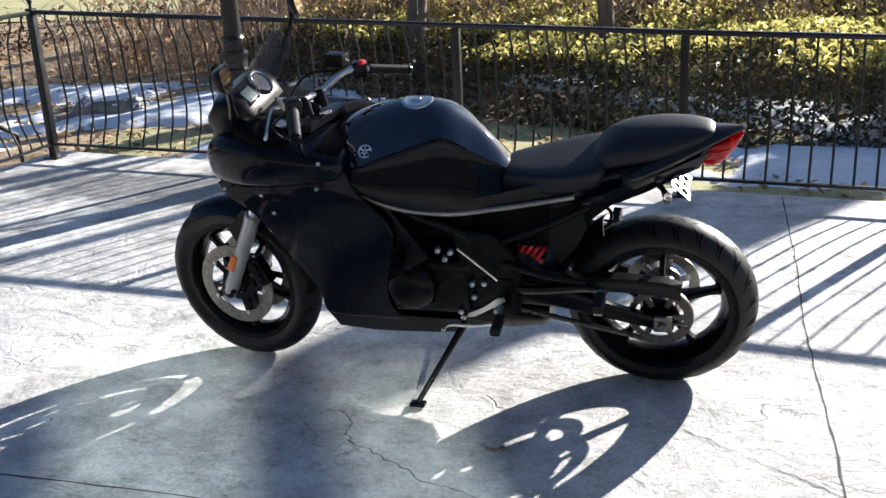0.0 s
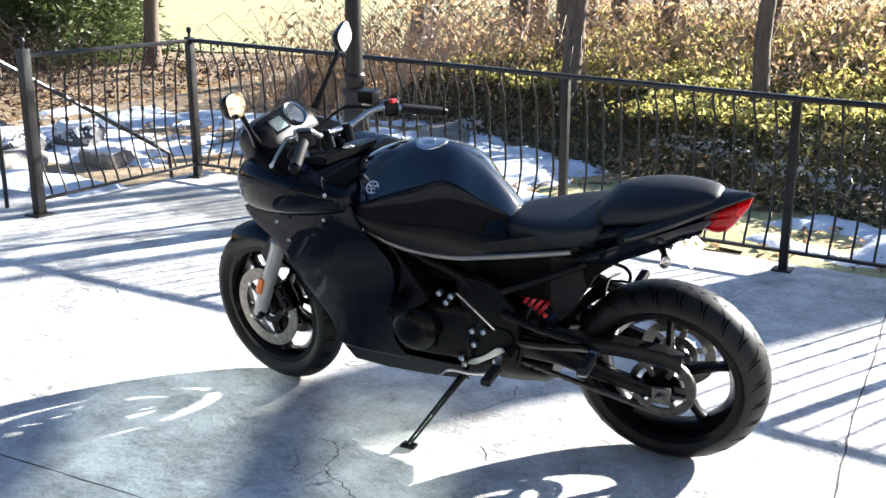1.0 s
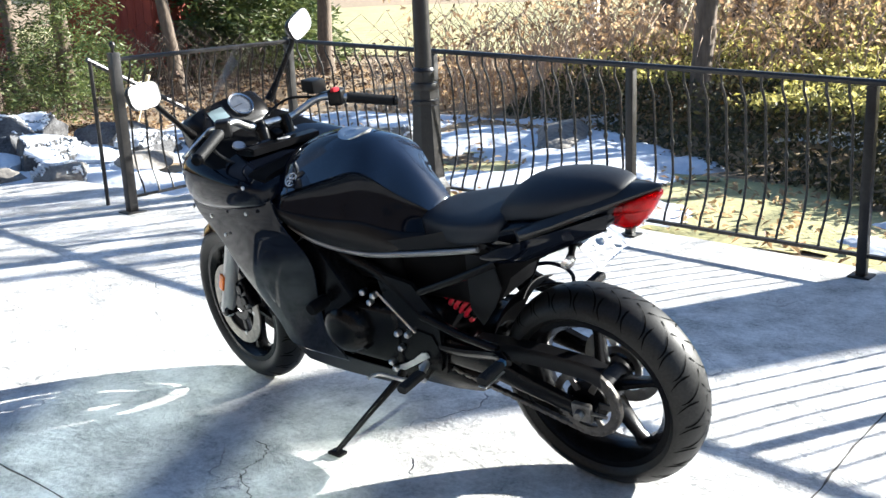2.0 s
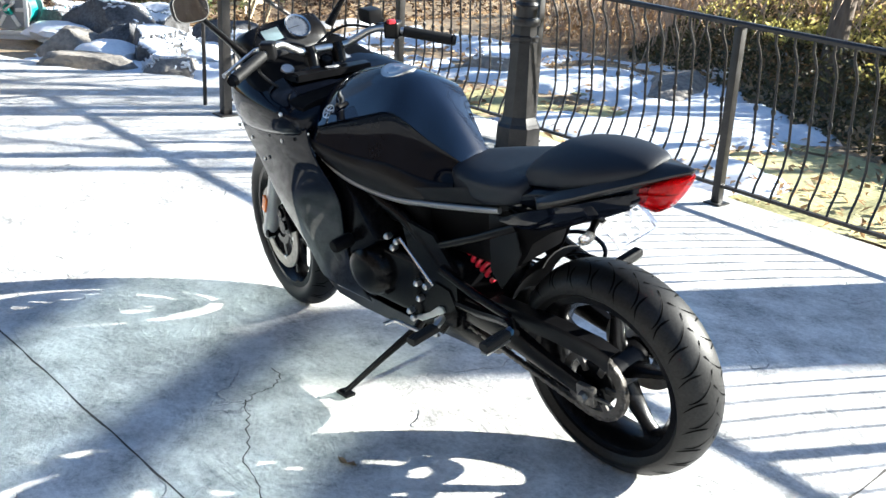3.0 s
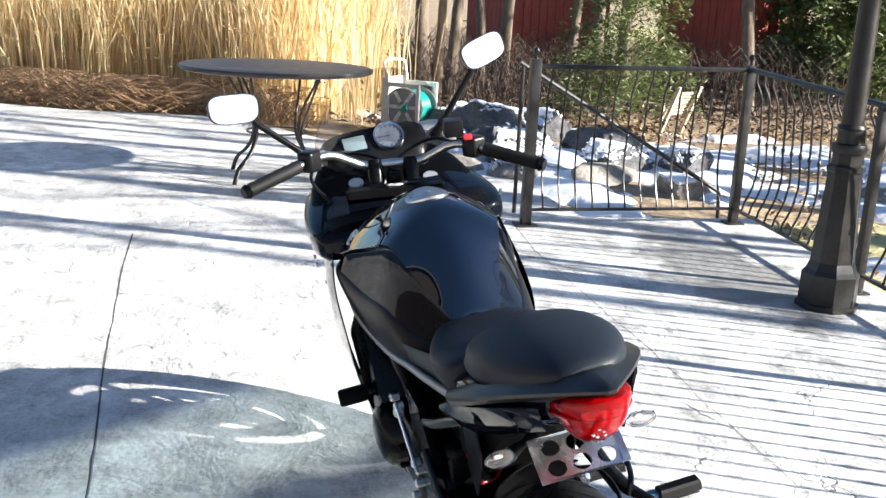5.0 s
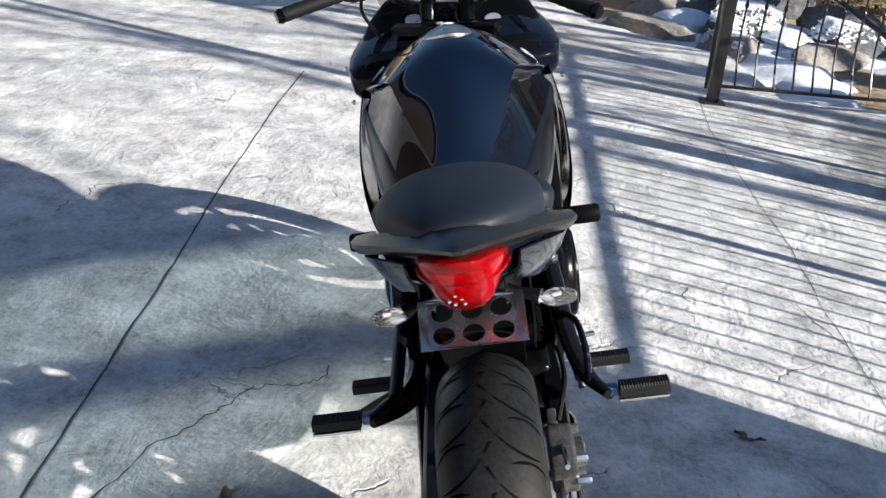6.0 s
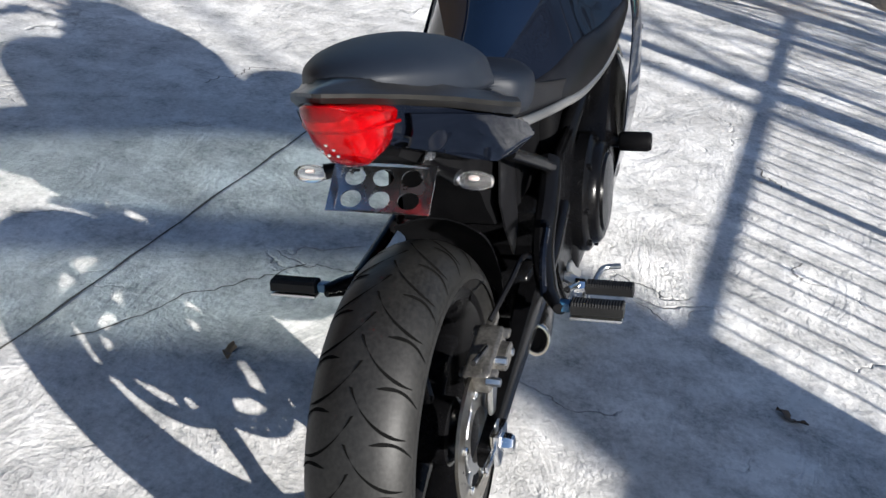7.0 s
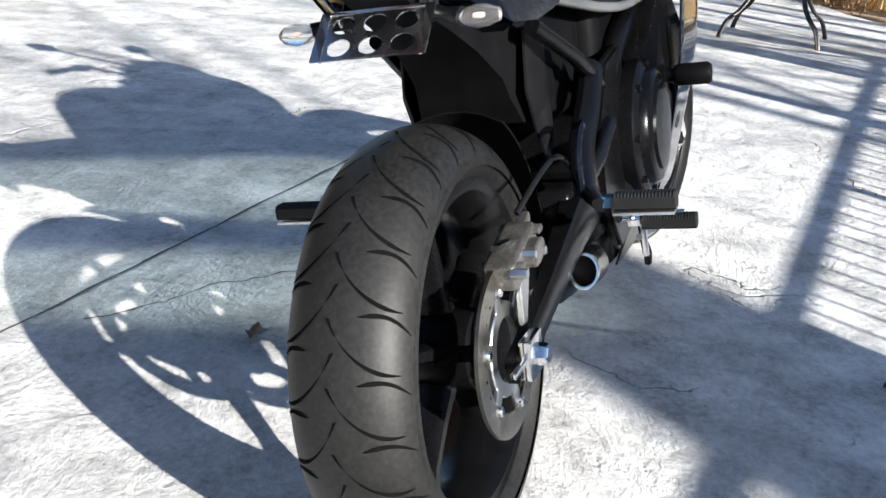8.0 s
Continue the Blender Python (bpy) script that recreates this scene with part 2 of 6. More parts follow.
IRON = mat("black_wrought_iron", (0.010, 0.0095, 0.0095), (0.026, 0.023, 0.021), 16, 0.36, 0.0, 0.0008, 90, 0.12, spec=0.4)
CONCRETE = concrete_mat("stamped_concrete")
JOINT = mat("joint_dirt", (0.045, 0.04, 0.035), (0.09, 0.08, 0.07), 12, 0.9, 0, 0.002, 80)
SOIL = mat("leaf_littered_soil", (0.13, 0.09, 0.055), (0.42, 0.32, 0.20), 2.6, 0.9, 0, 0.03, 24)
GRASS_GROUND = mat("winter_lawn", (0.26, 0.25, 0.10), (0.46, 0.42, 0.22), 1.8, 0.9, 0, 0.02, 40)
SNOW = mat("old_snow", (0.60, 0.63, 0.69), (0.80, 0.82, 0.85), 4, 0.55, 0, 0.012, 30, 0.1)
ROCK = mat("grey_boulder", (0.022, 0.022, 0.024), (0.13, 0.13, 0.135), 6, 0.8, 0, 0.016, 45, 0.1)
ROCK_PALE = mat("pale_boulder", (0.10, 0.095, 0.088), (0.30, 0.27, 0.235), 6, 0.8, 0, 0.02, 30, 0.1)
BARK = mat("bark", (0.085, 0.062, 0.045), (0.20, 0.155, 0.115), 9, 0.9, 0, 0.02, 40, 0.05, stretch=(1, 1, 0.25))
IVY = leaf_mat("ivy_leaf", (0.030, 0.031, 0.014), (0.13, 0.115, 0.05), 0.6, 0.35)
# the same ivy with sunlight put into a paler, yellower colour
IVY_TIP = leaf_mat("sun_painted_ivy_leaf", (0.26, 0.24, 0.05), (0.74, 0.66, 0.24), 0.35, 0.62)
DRY_LEAF = leaf_mat("dry_leaf", (0.17, 0.10, 0.05), (0.66, 0.47, 0.27), 0.6, 0.55)
# dead leaf with the wood's shade put into a darker colour
DARK_LEAF = leaf_mat("wood_shaded_leaf", (0.03, 0.018, 0.011), (0.11, 0.062, 0.035), 0.7, 0.15)
REED = leaf_mat("dry_reed", (0.60, 0.44, 0.22), (0.92, 0.79, 0.50), 0.6, 0.55)
NEEDLE = leaf_mat("spruce_needle", (0.04, 0.07, 0.022), (0.17, 0.20, 0.065), 0.5, 0.35)
WEAVE = mat("brushwood", (0.16, 0.095, 0.05), (0.42, 0.27, 0.15), 14, 0.8, random_tint=0.5)
BENCH_WOOD = mat("weathered_bench_wood", (0.42, 0.36, 0.25), (0.62, 0.55, 0.40), 8, 0.7, 0, 0.002, 60, 0.1, stretch=(1, 0.2, 1))
TABLE_METAL = mat("bronze_table_metal", (0.035, 0.03, 0.028), (0.07, 0.06, 0.055), 12, 0.42, 0.4, 0.001, 120, 0.12)
HOSE = mat("teal_hose", (0.02, 0.42, 0.36), (0.04, 0.52, 0.46), 20, 0.35)
REEL_WHITE = mat("cream_reel_plastic", (0.72, 0.69, 0.62), (0.80, 0.77, 0.70), 10, 0.45)
REEL_GREY = mat("grey_reel_plastic", (0.22, 0.22, 0.22), (0.30, 0.30, 0.30), 10, 0.5)
BARN_RED = mat("barn_red_boards", (0.26, 0.045, 0.03), (0.36, 0.08, 0.05), 5, 0.8, 0, 0.004, 30, stretch=(1, 1, 0.2))
CLADDING = mat("brown_timber_cladding", (0.018, 0.012, 0.008), (0.050, 0.034, 0.022), 3, 0.8, 0, 0.003, 40, 0.05, stretch=(0.2, 1, 1))
ROOFING = mat("grey_shingles", (0.10, 0.10, 0.10), (0.18, 0.17, 0.17), 12, 0.9)
PANE = mat("dark_window_glass", (0.01, 0.012, 0.012), (0.014, 0.016, 0.016), 2, 0.05, spec=0.3)
WHITE_PAINT = mat("white_paint", (0.74, 0.74, 0.72), (0.82, 0.82, 0.80), 8, 0.5)


# ---- mesh helpers ----
def obj(name, bm, material, parent=None, label="", smooth=True):
    me = bpy.data.meshes.new(name)
    bmesh.ops.recalc_face_normals(bm, faces=bm.faces)
    bm.to_mesh(me)
    bm.free()
    for mm in (material if isinstance(material, (list, tuple)) else [material]):
        me.materials.append(mm)
    if smooth:
        me.shade_smooth()
        me.set_sharp_from_angle(angle=radians(38))
    ob = new(name, me)
    if parent:
        ob.parent = parent
    if label:
        tagged(ob, label)
    return ob


def part(name, bm, material, parent, label="", smooth=True):
    return obj(name, bm, material, parent, label, smooth)


def thing(name, m, label, category, group="", kind=""):
    e = new(name)
    e.empty_display_size = 0.1
    e.matrix_world = m
    return tagged(e, label, category, group, kind)


def subdiv(ob, n=1):
    md = ob.modifiers.new("round", "SUBSURF")
    md.levels = md.render_levels = n
    return ob


def move(bm, m):
    bmesh.ops.transform(bm, matrix=m, verts=bm.verts)
    return bm


def box(x0, x1, y0, y1, z0, z1, bevel=0.004, seg=2):
    bm = bmesh.new()
    bmesh.ops.create_cube(bm, size=1)
    for v in bm.verts:
        v.co = ((x0 + x1) / 2 + v.co.x * (x1 - x0), (y0 + y1) / 2 + v.co.y * (y1 - y0), (z0 + z1) / 2 + v.co.z * (z1 - z0))
    if bevel:
        bmesh.ops.bevel(bm, geom=bm.edges[:], offset=bevel, segments=seg, affect="EDGES", profile=0.6)
    return bm


def rings(rows, closed=True, caps=True, bm=None):
    """A skin over rows of equal numbers of points."""
    bm = bm or bmesh.new()
    vs = [[bm.verts.new(p) for p in r] for r in rows]
    n = len(vs[0])
    for a, b in zip(vs, vs[1:]):
        for k in range(n if closed else n - 1):
            bm.faces.new((a[k], a[(k + 1) % n], b[(k + 1) % n], b[k]))
    if caps and closed:
        bm.faces.new(vs[0][::-1])
        bm.faces.new(vs[-1])
    return bm


def smooth_path(pts, n=6):
    """Catmull-Rom through the points."""
    P = [Vector(p) for p in pts]
    P = [2 * P[0] - P[1]] + P + [2 * P[-1] - P[-2]]
    out = []
    for a, b, c, d in zip(P, P[1:], P[2:], P[3:]):
        for k in range(n):
            t = k / n
            out.append(0.5 * (2 * b + (c - a) * t + (2 * a - 5 * b + 4 * c - d) * t * t + (3 * b - a - 3 * c + d) * t ** 3))
    return out + [P[-2]]


def tube(pts, r, seg=8, bm=None, flat=1.0):
    """A round bar along points; r is one radius or one for each point."""
    P = [Vector(p) for p in pts]
    rows, side = [], None
    for k, p in enumerate(P):
        d = (P[min(k + 1, len(P) - 1)] - P[max(k - 1, 0)]).normalized()
        if side is None:
            side = d.orthogonal().normalized()
        side = (side - d * side.dot(d)).normalized()
        up = d.cross(side)
        rr = r[k] if isinstance(r, (list, tuple)) else r
        rows.append([p + rr * (math.cos(2 * math.pi * j / seg) * side + flat * math.sin(2 * math.pi * j / seg) * up) for j in range(seg)])
    return rings(rows, bm=bm)


def lathe(profile, seg=48, axis="y", closed=False):
    """Turns (radius, along) pairs round an axis through the origin."""
    rows = []
    for k in range(seg):
        a = 2 * math.pi * k / seg
        c, s = math.cos(a), math.sin(a)
        if axis == "y":
            rows.append([(r * c, y, r * s) for r, y in profile])
        elif axis == "z":
            rows.append([(r * c, r * s, y) for r, y in profile])
        else:
            rows.append([(y, r * c, r * s) for r, y in profile])
    bm = bmesh.new()
    vs = [[bm.verts.new(p) for p in r] for r in rows]
    n = len(profile)
    for k in range(seg):
        a, b = vs[k], vs[(k + 1) % seg]
        for j in range(n if closed else n - 1):
            j2 = (j + 1) % n
            bm.faces.new((a[j], a[j2], b[j2], b[j]))
    bmesh.ops.remove_doubles(bm, verts=bm.verts, dist=1e-6)
    return bm


def join(*bms):
    """Puts several bmeshes into the first."""
    base = bms[0]
    for b in bms[1:]:
        me = bpy.data.meshes.new("tmp")
        b.to_mesh(me)
        b.free()
        base.from_mesh(me)
        bpy.data.meshes.remove(me)
    return base


def plate(outline, y0, y1, bevel=0.002, holes=()):
    """A flat piece from an outline in x and z, between two y."""
    bm = bmesh.new()
    a = [bm.verts.new((x, y0, z)) for x, z in outline]
    b = [bm.verts.new((x, y1, z)) for x, z in outline]
    n = len(a)
    f = [bm.faces.new(a), bm.faces.new(b[::-1])]
    for k in range(n):
        bm.faces.new((a[k], b[k], b[(k + 1) % n], a[(k + 1) % n]))
    if bevel:
        bmesh.ops.bevel(bm, geom=[e for q in f for e in q.edges], offset=bevel, segments=2, affect="EDGES")
    bmesh.ops.triangulate(bm, faces=[q for q in bm.faces if len(q.verts) > 4])
    return bm


def disc(r, y0, y1, hole=0.0, seg=40, bevel=0.002):
    h = bevel
    if hole:
        return lathe([(hole, y0), (r - h, y0), (r, y0 + h), (r, y1 - h), (r - h, y1), (hole, y1)], seg, closed=True)
    return lathe([(0, y0), (r - h, y0), (r, y0 + h), (r, y1 - h), (r - h, y1), (0, y1)], seg)


def at(bm, x, y, z):
    return move(bm, Matrix.Translation((x, y, z)))


def loft(sections, n=9, e=0.72):
    """A body along x, alike on both sides. Sections: x, z top, z widest, half width, z bottom, half width at the bottom."""
    rows = []
    for x, zt, zm, w, zb, wb in sections:
        half = []
        for k in range(n + 1):
            a = math.pi / 2 * k / n
            half.append((w * math.sin(a) ** e, zm + (zt - zm) * math.cos(a) ** e))
        half += [(w * 0.55 + wb * 0.45, zm * 0.5 + zb * 0.5), (wb, zb)]
        ring = [(x, y, z) for y, z in half] + [(x, -y, z) for y, z in half[:0:-1]]
        rows.append(ring)
    return rings(rows)


def sheet(rows, thick):
    """A bent panel over rows of points, with thickness."""
    bm = rings(rows, closed=False, caps=False)
    bmesh.ops.recalc_face_normals(bm, faces=bm.faces)
    bmesh.ops.solidify(bm, geom=bm.faces[:], thickness=thick)
    return bm


def mirrored(bm):
    """The same shape on the other side of the bike."""
    b = bm.copy()
    for v in b.verts:
        v.co.y = -v.co.y
    bmesh.ops.reverse_faces(b, faces=b.faces)
    return b


# ---- large structure ----
FENCE_X = (-3.80, -2.50, -1.20, 0.08, 1.35, 2.86, 4.42)


def fence_y(x):
    return -2.26 - 0.106 * (x - 0.08)


def rail_z(x):
    return max(0.84, 0.87 + 0.031 * (x - 0.08))


def ground_z(x, y):
    """The soil beyond the patio: a little lower, with a low bank behind the fence and a hollow beyond the boulders."""
    d = fence_y(x) - y
    n = noise.noise((x * 0.5, y * 0.5, 3.0)) * 0.05
    far = min(1.0, max(0.0, (d - 1.0) / 6.0))
    dip = 0.42 * min(1.0, max(0.0, (x - 8.6) / 2.2)) * min(1.0, max(0.0, (-y - 0.9) / 1.5))
    return -0.06 - dip + (n + 0.25 * far * far if d > 0.15 else 0.0)


def grid_sheet(name, xs, ys, height, material, keep=None, kind="structure", label="", category=""):
    verts, faces, idx = [], [], {}
    for i, x in enumerate(xs):
        for j, y in enumerate(ys):
            idx[i, j] = len(verts)
            verts.append((x, y, height(x, y)))
    for i in range(len(xs) - 1):
        for j in range(len(ys) - 1):
            if keep is None or keep((xs[i] + xs[i + 1]) / 2, (ys[j] + ys[j + 1]) / 2):
                faces.append((idx[i, j], idx[i + 1, j], idx[i + 1, j + 1], idx[i, j + 1]))
    me = bpy.data.meshes.new(name)
    me.from_pydata(verts, [], faces)
    me.materials.append(material)
    me.shade_smooth()
    ob = new(name, me)
    bm = bmesh.new()
    bm.from_mesh(me)
    bmesh.ops.delete(bm, geom=[v for v in bm.verts if not v.link_faces], context="VERTS")
    bm.to_mesh(me)
    bm.free()
    return tagged(ob, label, category, kind=kind)


def steps(a, b, n):
    return [a + (b - a) * k / n for k in range(n + 1)]


GX = [-900, -300, -120, -60, -30] + steps(-16, 24, 80) + [40, 80, 160, 400, 900]
GY = [-900, -300, -120, -60, -40] + steps(-26, 16, 84) + [30, 60, 140, 400, 900]
grid_sheet("ground", GX, GY, ground_z, SOIL, label="brown soil littered with dead leaves round the patio", category="ground")

PATIO = [(-9, -1.42), (-2.5, -2.10), (0.08, -2.40), (2.9, -2.72), (4.55, -2.93), (4.62, -1.75), (5.9, -1.72), (6.5, -1.12), (7.4, -0.82),
         (8.3, -0.25), (9.45, 0.25), (9.85, 2.0), (11.0, 4.0), (13.0, 5.6), (13, 12), (-9, 12)]


def patio_slab():
    bm = bmesh.new()
    top = [bm.verts.new((x, y, 0.0)) for x, y in PATIO]
    low = [bm.verts.new((x, y, -0.12)) for x, y in PATIO]
    bm.faces.new(top)
    for k in range(len(top)):
        k2 = (k + 1) % len(top)
        bm.faces.new((top[k], low[k], low[k2], top[k2]))
    bmesh.ops.triangulate(bm, faces=[f for f in bm.faces if len(f.verts) > 4])
    return bm


patio = obj("patio", patio_slab(), CONCRETE, smooth=False)
tagged(patio, "pale grey stamped concrete patio with cracks and stains", "patio", kind="structure")


def ribbon(pts, w, z):
    """A narrow strip along points on the paving, of uneven width."""
    rows = []
    P = [Vector((x, y, 0)) for x, y in pts]
    for k, p in enumerate(P):
        d = (P[min(k + 1, len(P) - 1)] - P[max(k - 1, 0)]).normalized()
        s = Vector((-d.y, d.x, 0)) * w * 0.5 * (0.6 + 0.8 * random.random())
        rows.append([p + s + Vector((0, 0, z)), p - s + Vector((0, 0, z))])
    return rings(rows, closed=False, caps=False)


def wander(a, b, n, amount, seed):
    rnd = random.Random(seed)
    out = []
    off = 0.0
    d = Vector((b[0] - a[0], b[1] - a[1]))
    s = Vector((-d.y, d.x)).normalized()
    for k in range(n + 1):
        off += rnd.uniform(-amount, amount)
        t = k / n
        env = min(1, 6 * t, 6 * (1 - t))
        out.append((a[0] + d.x * t + s.x * off * env, a[1] + d.y * t + s.y * off * env))
    return out


JOINTS = [((-3.0, 0.918), (4.3, 1.069)), ((-0.44, -2.30), (-0.62, 2.2)), ((1.0, -1.03), (4.4, -1.21))]
for k, (a, b) in enumerate(JOINTS):
    part("control_joint", ribbon(wander(a, b, 90, 0.004, k), (0.006, 0.006, 0.0028)[k], 0.0015), JOINT, patio, "dark sawn joint", smooth=False)
CRACKS = [((-0.10, 0.36), (-0.62, 0.70), 0.02), ((0.28, 0.925), (0.86, 0.64), 0.025), ((0.84, 0.66), (1.0, 0.47), 0.02), ((1.62, -0.98), (1.40, -1.04), 0.012),
          ((2.5, -0.45), (2.35, -0.62), 0.02), ((1.72, -0.62), (1.60, -0.70), 0.02), ((1.9, 1.55), (2.25, 1.42), 0.03), ((-0.4, 1.4), (-0.1, 1.33), 0.02), ((2.9, 0.4), (3.1, 0.2), 0.02)]
for k, (a, b, w) in enumerate(CRACKS):
    part("crack", ribbon(wander(a, b, 26, w * 0.62, 40 + k), 0.0036, 0.0015), JOINT, patio, "thin dark crack", smooth=False)


def snow_depth(x, y):
    """Old snow: thick in the hollows, thinning out to nothing, none along the patio."""
    n = noise.noise((x * 0.55, y * 0.9, 8.0)) + 0.5 * noise.noise((x * 1.9, y * 2.4, 2.0)) + 0.22 * noise.noise((x * 5.3, y * 6.1, 1.0))
    d = fence_y(x) - y
    if x < 4.7:
        need = -0.05 if d < 1.35 + 0.45 * max(0, x) else 0.3 if d < 5.0 else 0.7
        edge = d - 0.45
    else:
        need = -0.02 if x < 7.8 else 0.35
        rim = next((p[1] + (q[1] - p[1]) * (x - p[0]) / (q[0] - p[0]) for p, q in zip(PATIO[4:10], PATIO[5:11]) if p[0] <= x <= q[0]), -0.3)
        edge = min(rim - 0.10 - y, y + 6)
    return min(n - need, edge * 0.9)


def snow_z(x, y):
    t = max(-1.0, min(1.0, snow_depth(x, y) / 0.30))
    return ground_z(x, y) + 0.010 + 0.055 * (t if t < 0 else t * (2 - t)) + 0.012 * noise.noise((x * 3.1, y * 3.1, 0.0))


def snow_keep(x, y):
    return snow_depth(x, y) > -0.2


snow = grid_sheet("snow", steps(-6, 12, 300), steps(-8, -1.0, 140), snow_z, SNOW, snow_keep, label="thin patches of melting snow on the soil", category="snow")
lawn = grid_sheet("lawn", steps(-40, 60, 40), steps(-60, -15, 30), lambda x, y: ground_z(x, y) + 0.03, GRASS_GROUND, label="pale sunlit winter lawn beyond the trees", category="lawn")
strip = grid_sheet("grass_verge", steps(-6, 4.6, 80), steps(-5.5, -2.0, 40), lambda x, y: ground_z(x, y) + 0.012 + 0.02 * noise.noise((x * 3, y * 3, 1)), GRASS_GROUND,
                   lambda x, y: fence_y(x) - 0.16 > y > fence_y(x) - 1.9 and noise.noise((x * 1.1, y * 1.6, 5.0)) > -0.25, label="yellowed grass along the patio edge", category="grass")


# ---- fence ----
def belly(u):
    """How far a baluster bows outwards at the height u, from 0 at the bottom rail to 1 at the top."""
    pts = [(0, 0), (0.06, 0.012), (0.18, 0.058), (0.32, 0.078), (0.55, 0.064), (0.80, 0.052), (0.88, 0.030), (0.94, 0.002), (1, 0)]
    for (a, p), (b, q) in zip(pts, pts[1:]):
        if u <= b:
            t = (u - a) / (b - a)
            t = t * t * (3 - 2 * t)
            return p + (q - p) * t
    return 0


def fence_panel(name, p0, p1, z0, z1, out, count, ends=(True, True)):
    """A wrought iron panel between two places with bowed balusters."""
    a, b = Vector((*p0, 0)), Vector((*p1, 0))
    e = thing(name, Matrix.Translation(a), "black wrought iron railing with bowed balusters", "fence", "patio railing")
    d = b - a
    o = Vector((*out, 0))
    dd = d.normalized()
    s = Vector((-dd.y, dd.x, 0))
    rail = []
    for k in range(2):
        q = d * k
        z = z0 if k == 0 else z1
        rail.append([q + s * y + Vector((0, 0, z + h)) for y, h in ((-0.024, -0.012), (0.024, -0.012), (0.026, 0.004), (0.016, 0.014), (-0.016, 0.014), (-0.026, 0.004))])
    part("top_rail", rings(rail), IRON, e)
    part("bottom_rail", rings([[d * k + s * y + Vector((0, 0, 0.10 + h)) for y, h in ((-0.013, -0.008), (0.013, -0.008), (0.013, 0.008), (-0.013, 0.008))] for k in range(2)]), IRON, e)
    for k in range(1, count):
        t = k / count
        z = z0 + (z1 - z0) * t - 0.012
        pts = [d * t + o * belly(j / 16) + Vector((0, 0, 0.10 + (z - 0.10) * j / 16)) for j in range(17)]
        bar = tube(pts, 0.0068, 6)
        zk = 0.10 + (z - 0.10) * 0.52
        c = d * t + o * belly(0.52)
        bar = join(bar, tube([c + Vector((0, 0, zk - 0.02)), c + Vector((0, 0, zk - 0.008)), c + Vector((0, 0, zk + 0.008)), c + Vector((0, 0, zk + 0.02))], [0.006, 0.012, 0.012, 0.006], 6))
        part("baluster", bar, IRON, e)
    return e


def fence_post(x, y, z, half=0.022, finial=False):
    e = thing("fence_post", Matrix.Translation((x, y, 0)), "square black iron fence post bolted to the patio", "fence post", "fence posts")
    part("shaft", box(-half, half, -half, half, 0, z, 0.003), IRON, e)
    part("base_plate", box(-half * 2.2, half * 2.2, -half * 2.2, half * 2.2, 0, 0.010, 0.003), IRON, e)
    if finial:
        part("finial", at(lathe([(0, -0.03), (0.012, -0.03), (0.008, -0.012), (0.014, 0.002), (0.02, 0.018), (0.014, 0.034), (0, 0.042)], 14, "z"), 0, 0, z + 0.03), IRON, e)
    return e


for a, b in zip(FENCE_X, FENCE_X[1:]):
    n = max(8, round((b - a) / 0.108))
    fence_panel("railing", (a, fence_y(a)), (b, fence_y(b)), rail_z(a), rail_z(b), (-0.106, -0.994), n)
for x in FENCE_X:
    if x not in (FENCE_X[-1],):
        fence_post(x, fence_y(x), rail_z(x) - 0.014)
fence_post(4.42, fence_y(4.42), 1.03, 0.026, True)
fence_post(4.42, -1.28, 1.03, 0.030, True)
fence_panel("railing", (4.42, -1.28), (4.42, fence_y(4.42)), 0.985, 1.0, (1, 0), 13)

hand = thing("stair_handrail", Matrix.Translation((4.78, -1.30, 0)), "sloping black iron handrail of steps behind the fence", "handrail")
part("rail", tube([(0, 0, 0.98), (0, -1.50, 0.14)], 0.016, 8), IRON, hand)
part("post", tube([(0, -0.02, -0.1), (0, -0.02, 0.97)], 0.014, 8), IRON, hand)
part("post", tube([(0, -1.52, -0.16), (0, -1.50, 0.15)], 0.014, 8), IRON, hand)


def lamp_post(x, y):
    e = thing("lamp_post", Matrix.Translation((x, y, 0)), "black cast iron lamp post with an octagonal stepped base", "lamp post")

    def octa(rows, seg=8):
        return rings([[(r * math.cos(math.pi / 8 + 2 * math.pi * k / seg), r * math.sin(math.pi / 8 + 2 * math.pi * k / seg), z) for k in range(seg)] for r, z in rows])

    part("plinth", octa([(0.150, 0), (0.150, 0.025), (0.138, 0.03), (0.136, 0.17), (0.120, 0.19), (0.112, 0.21)]), IRON, e, smooth=False)
    part("column_base", octa([(0.112, 0.21), (0.104, 0.23), (0.080, 0.66), (0.088, 0.67), (0.088, 0.69), (0.072, 0.70), (0.070, 0.76)]), IRON, e, smooth=False)
    part("collar", lathe([(0, 0.755), (0.078, 0.755), (0.084, 0.775), (0.078, 0.795), (0.060, 0.80), (0.060, 0.86), (0.068, 0.87), (0.060, 0.885), (0.0, 0.885)], 24, "z"), IRON, e)
    part("shaft", lathe([(0.0, 0.88), (0.052, 0.88), (0.046, 1.6), (0.040, 3.0), (0, 3.0)], 20, "z"), IRON, e)
    return e


lamp_post(2.67, -2.25)


# ---- the motorcycle: x ahead from the rear wheel's contact, y to its left, z up ----
BIKE = Matrix.Translation((0, -0.008, 0.002)) @ pose(0, 0, 0, 0, 0, 1.8) @ pose(0, 0, 0, -12.5, 0, 0)
bike = thing("motorcycle", BIKE, "black sports touring motorcycle leaning on its side stand on the patio", "motorcycle")
RAKE, STEER = radians(26), radians(-11.5)
AXIS = Vector((-math.sin(RAKE), 0, math.cos(RAKE)))
FOOT = Vector((1.5435, 0, 0))
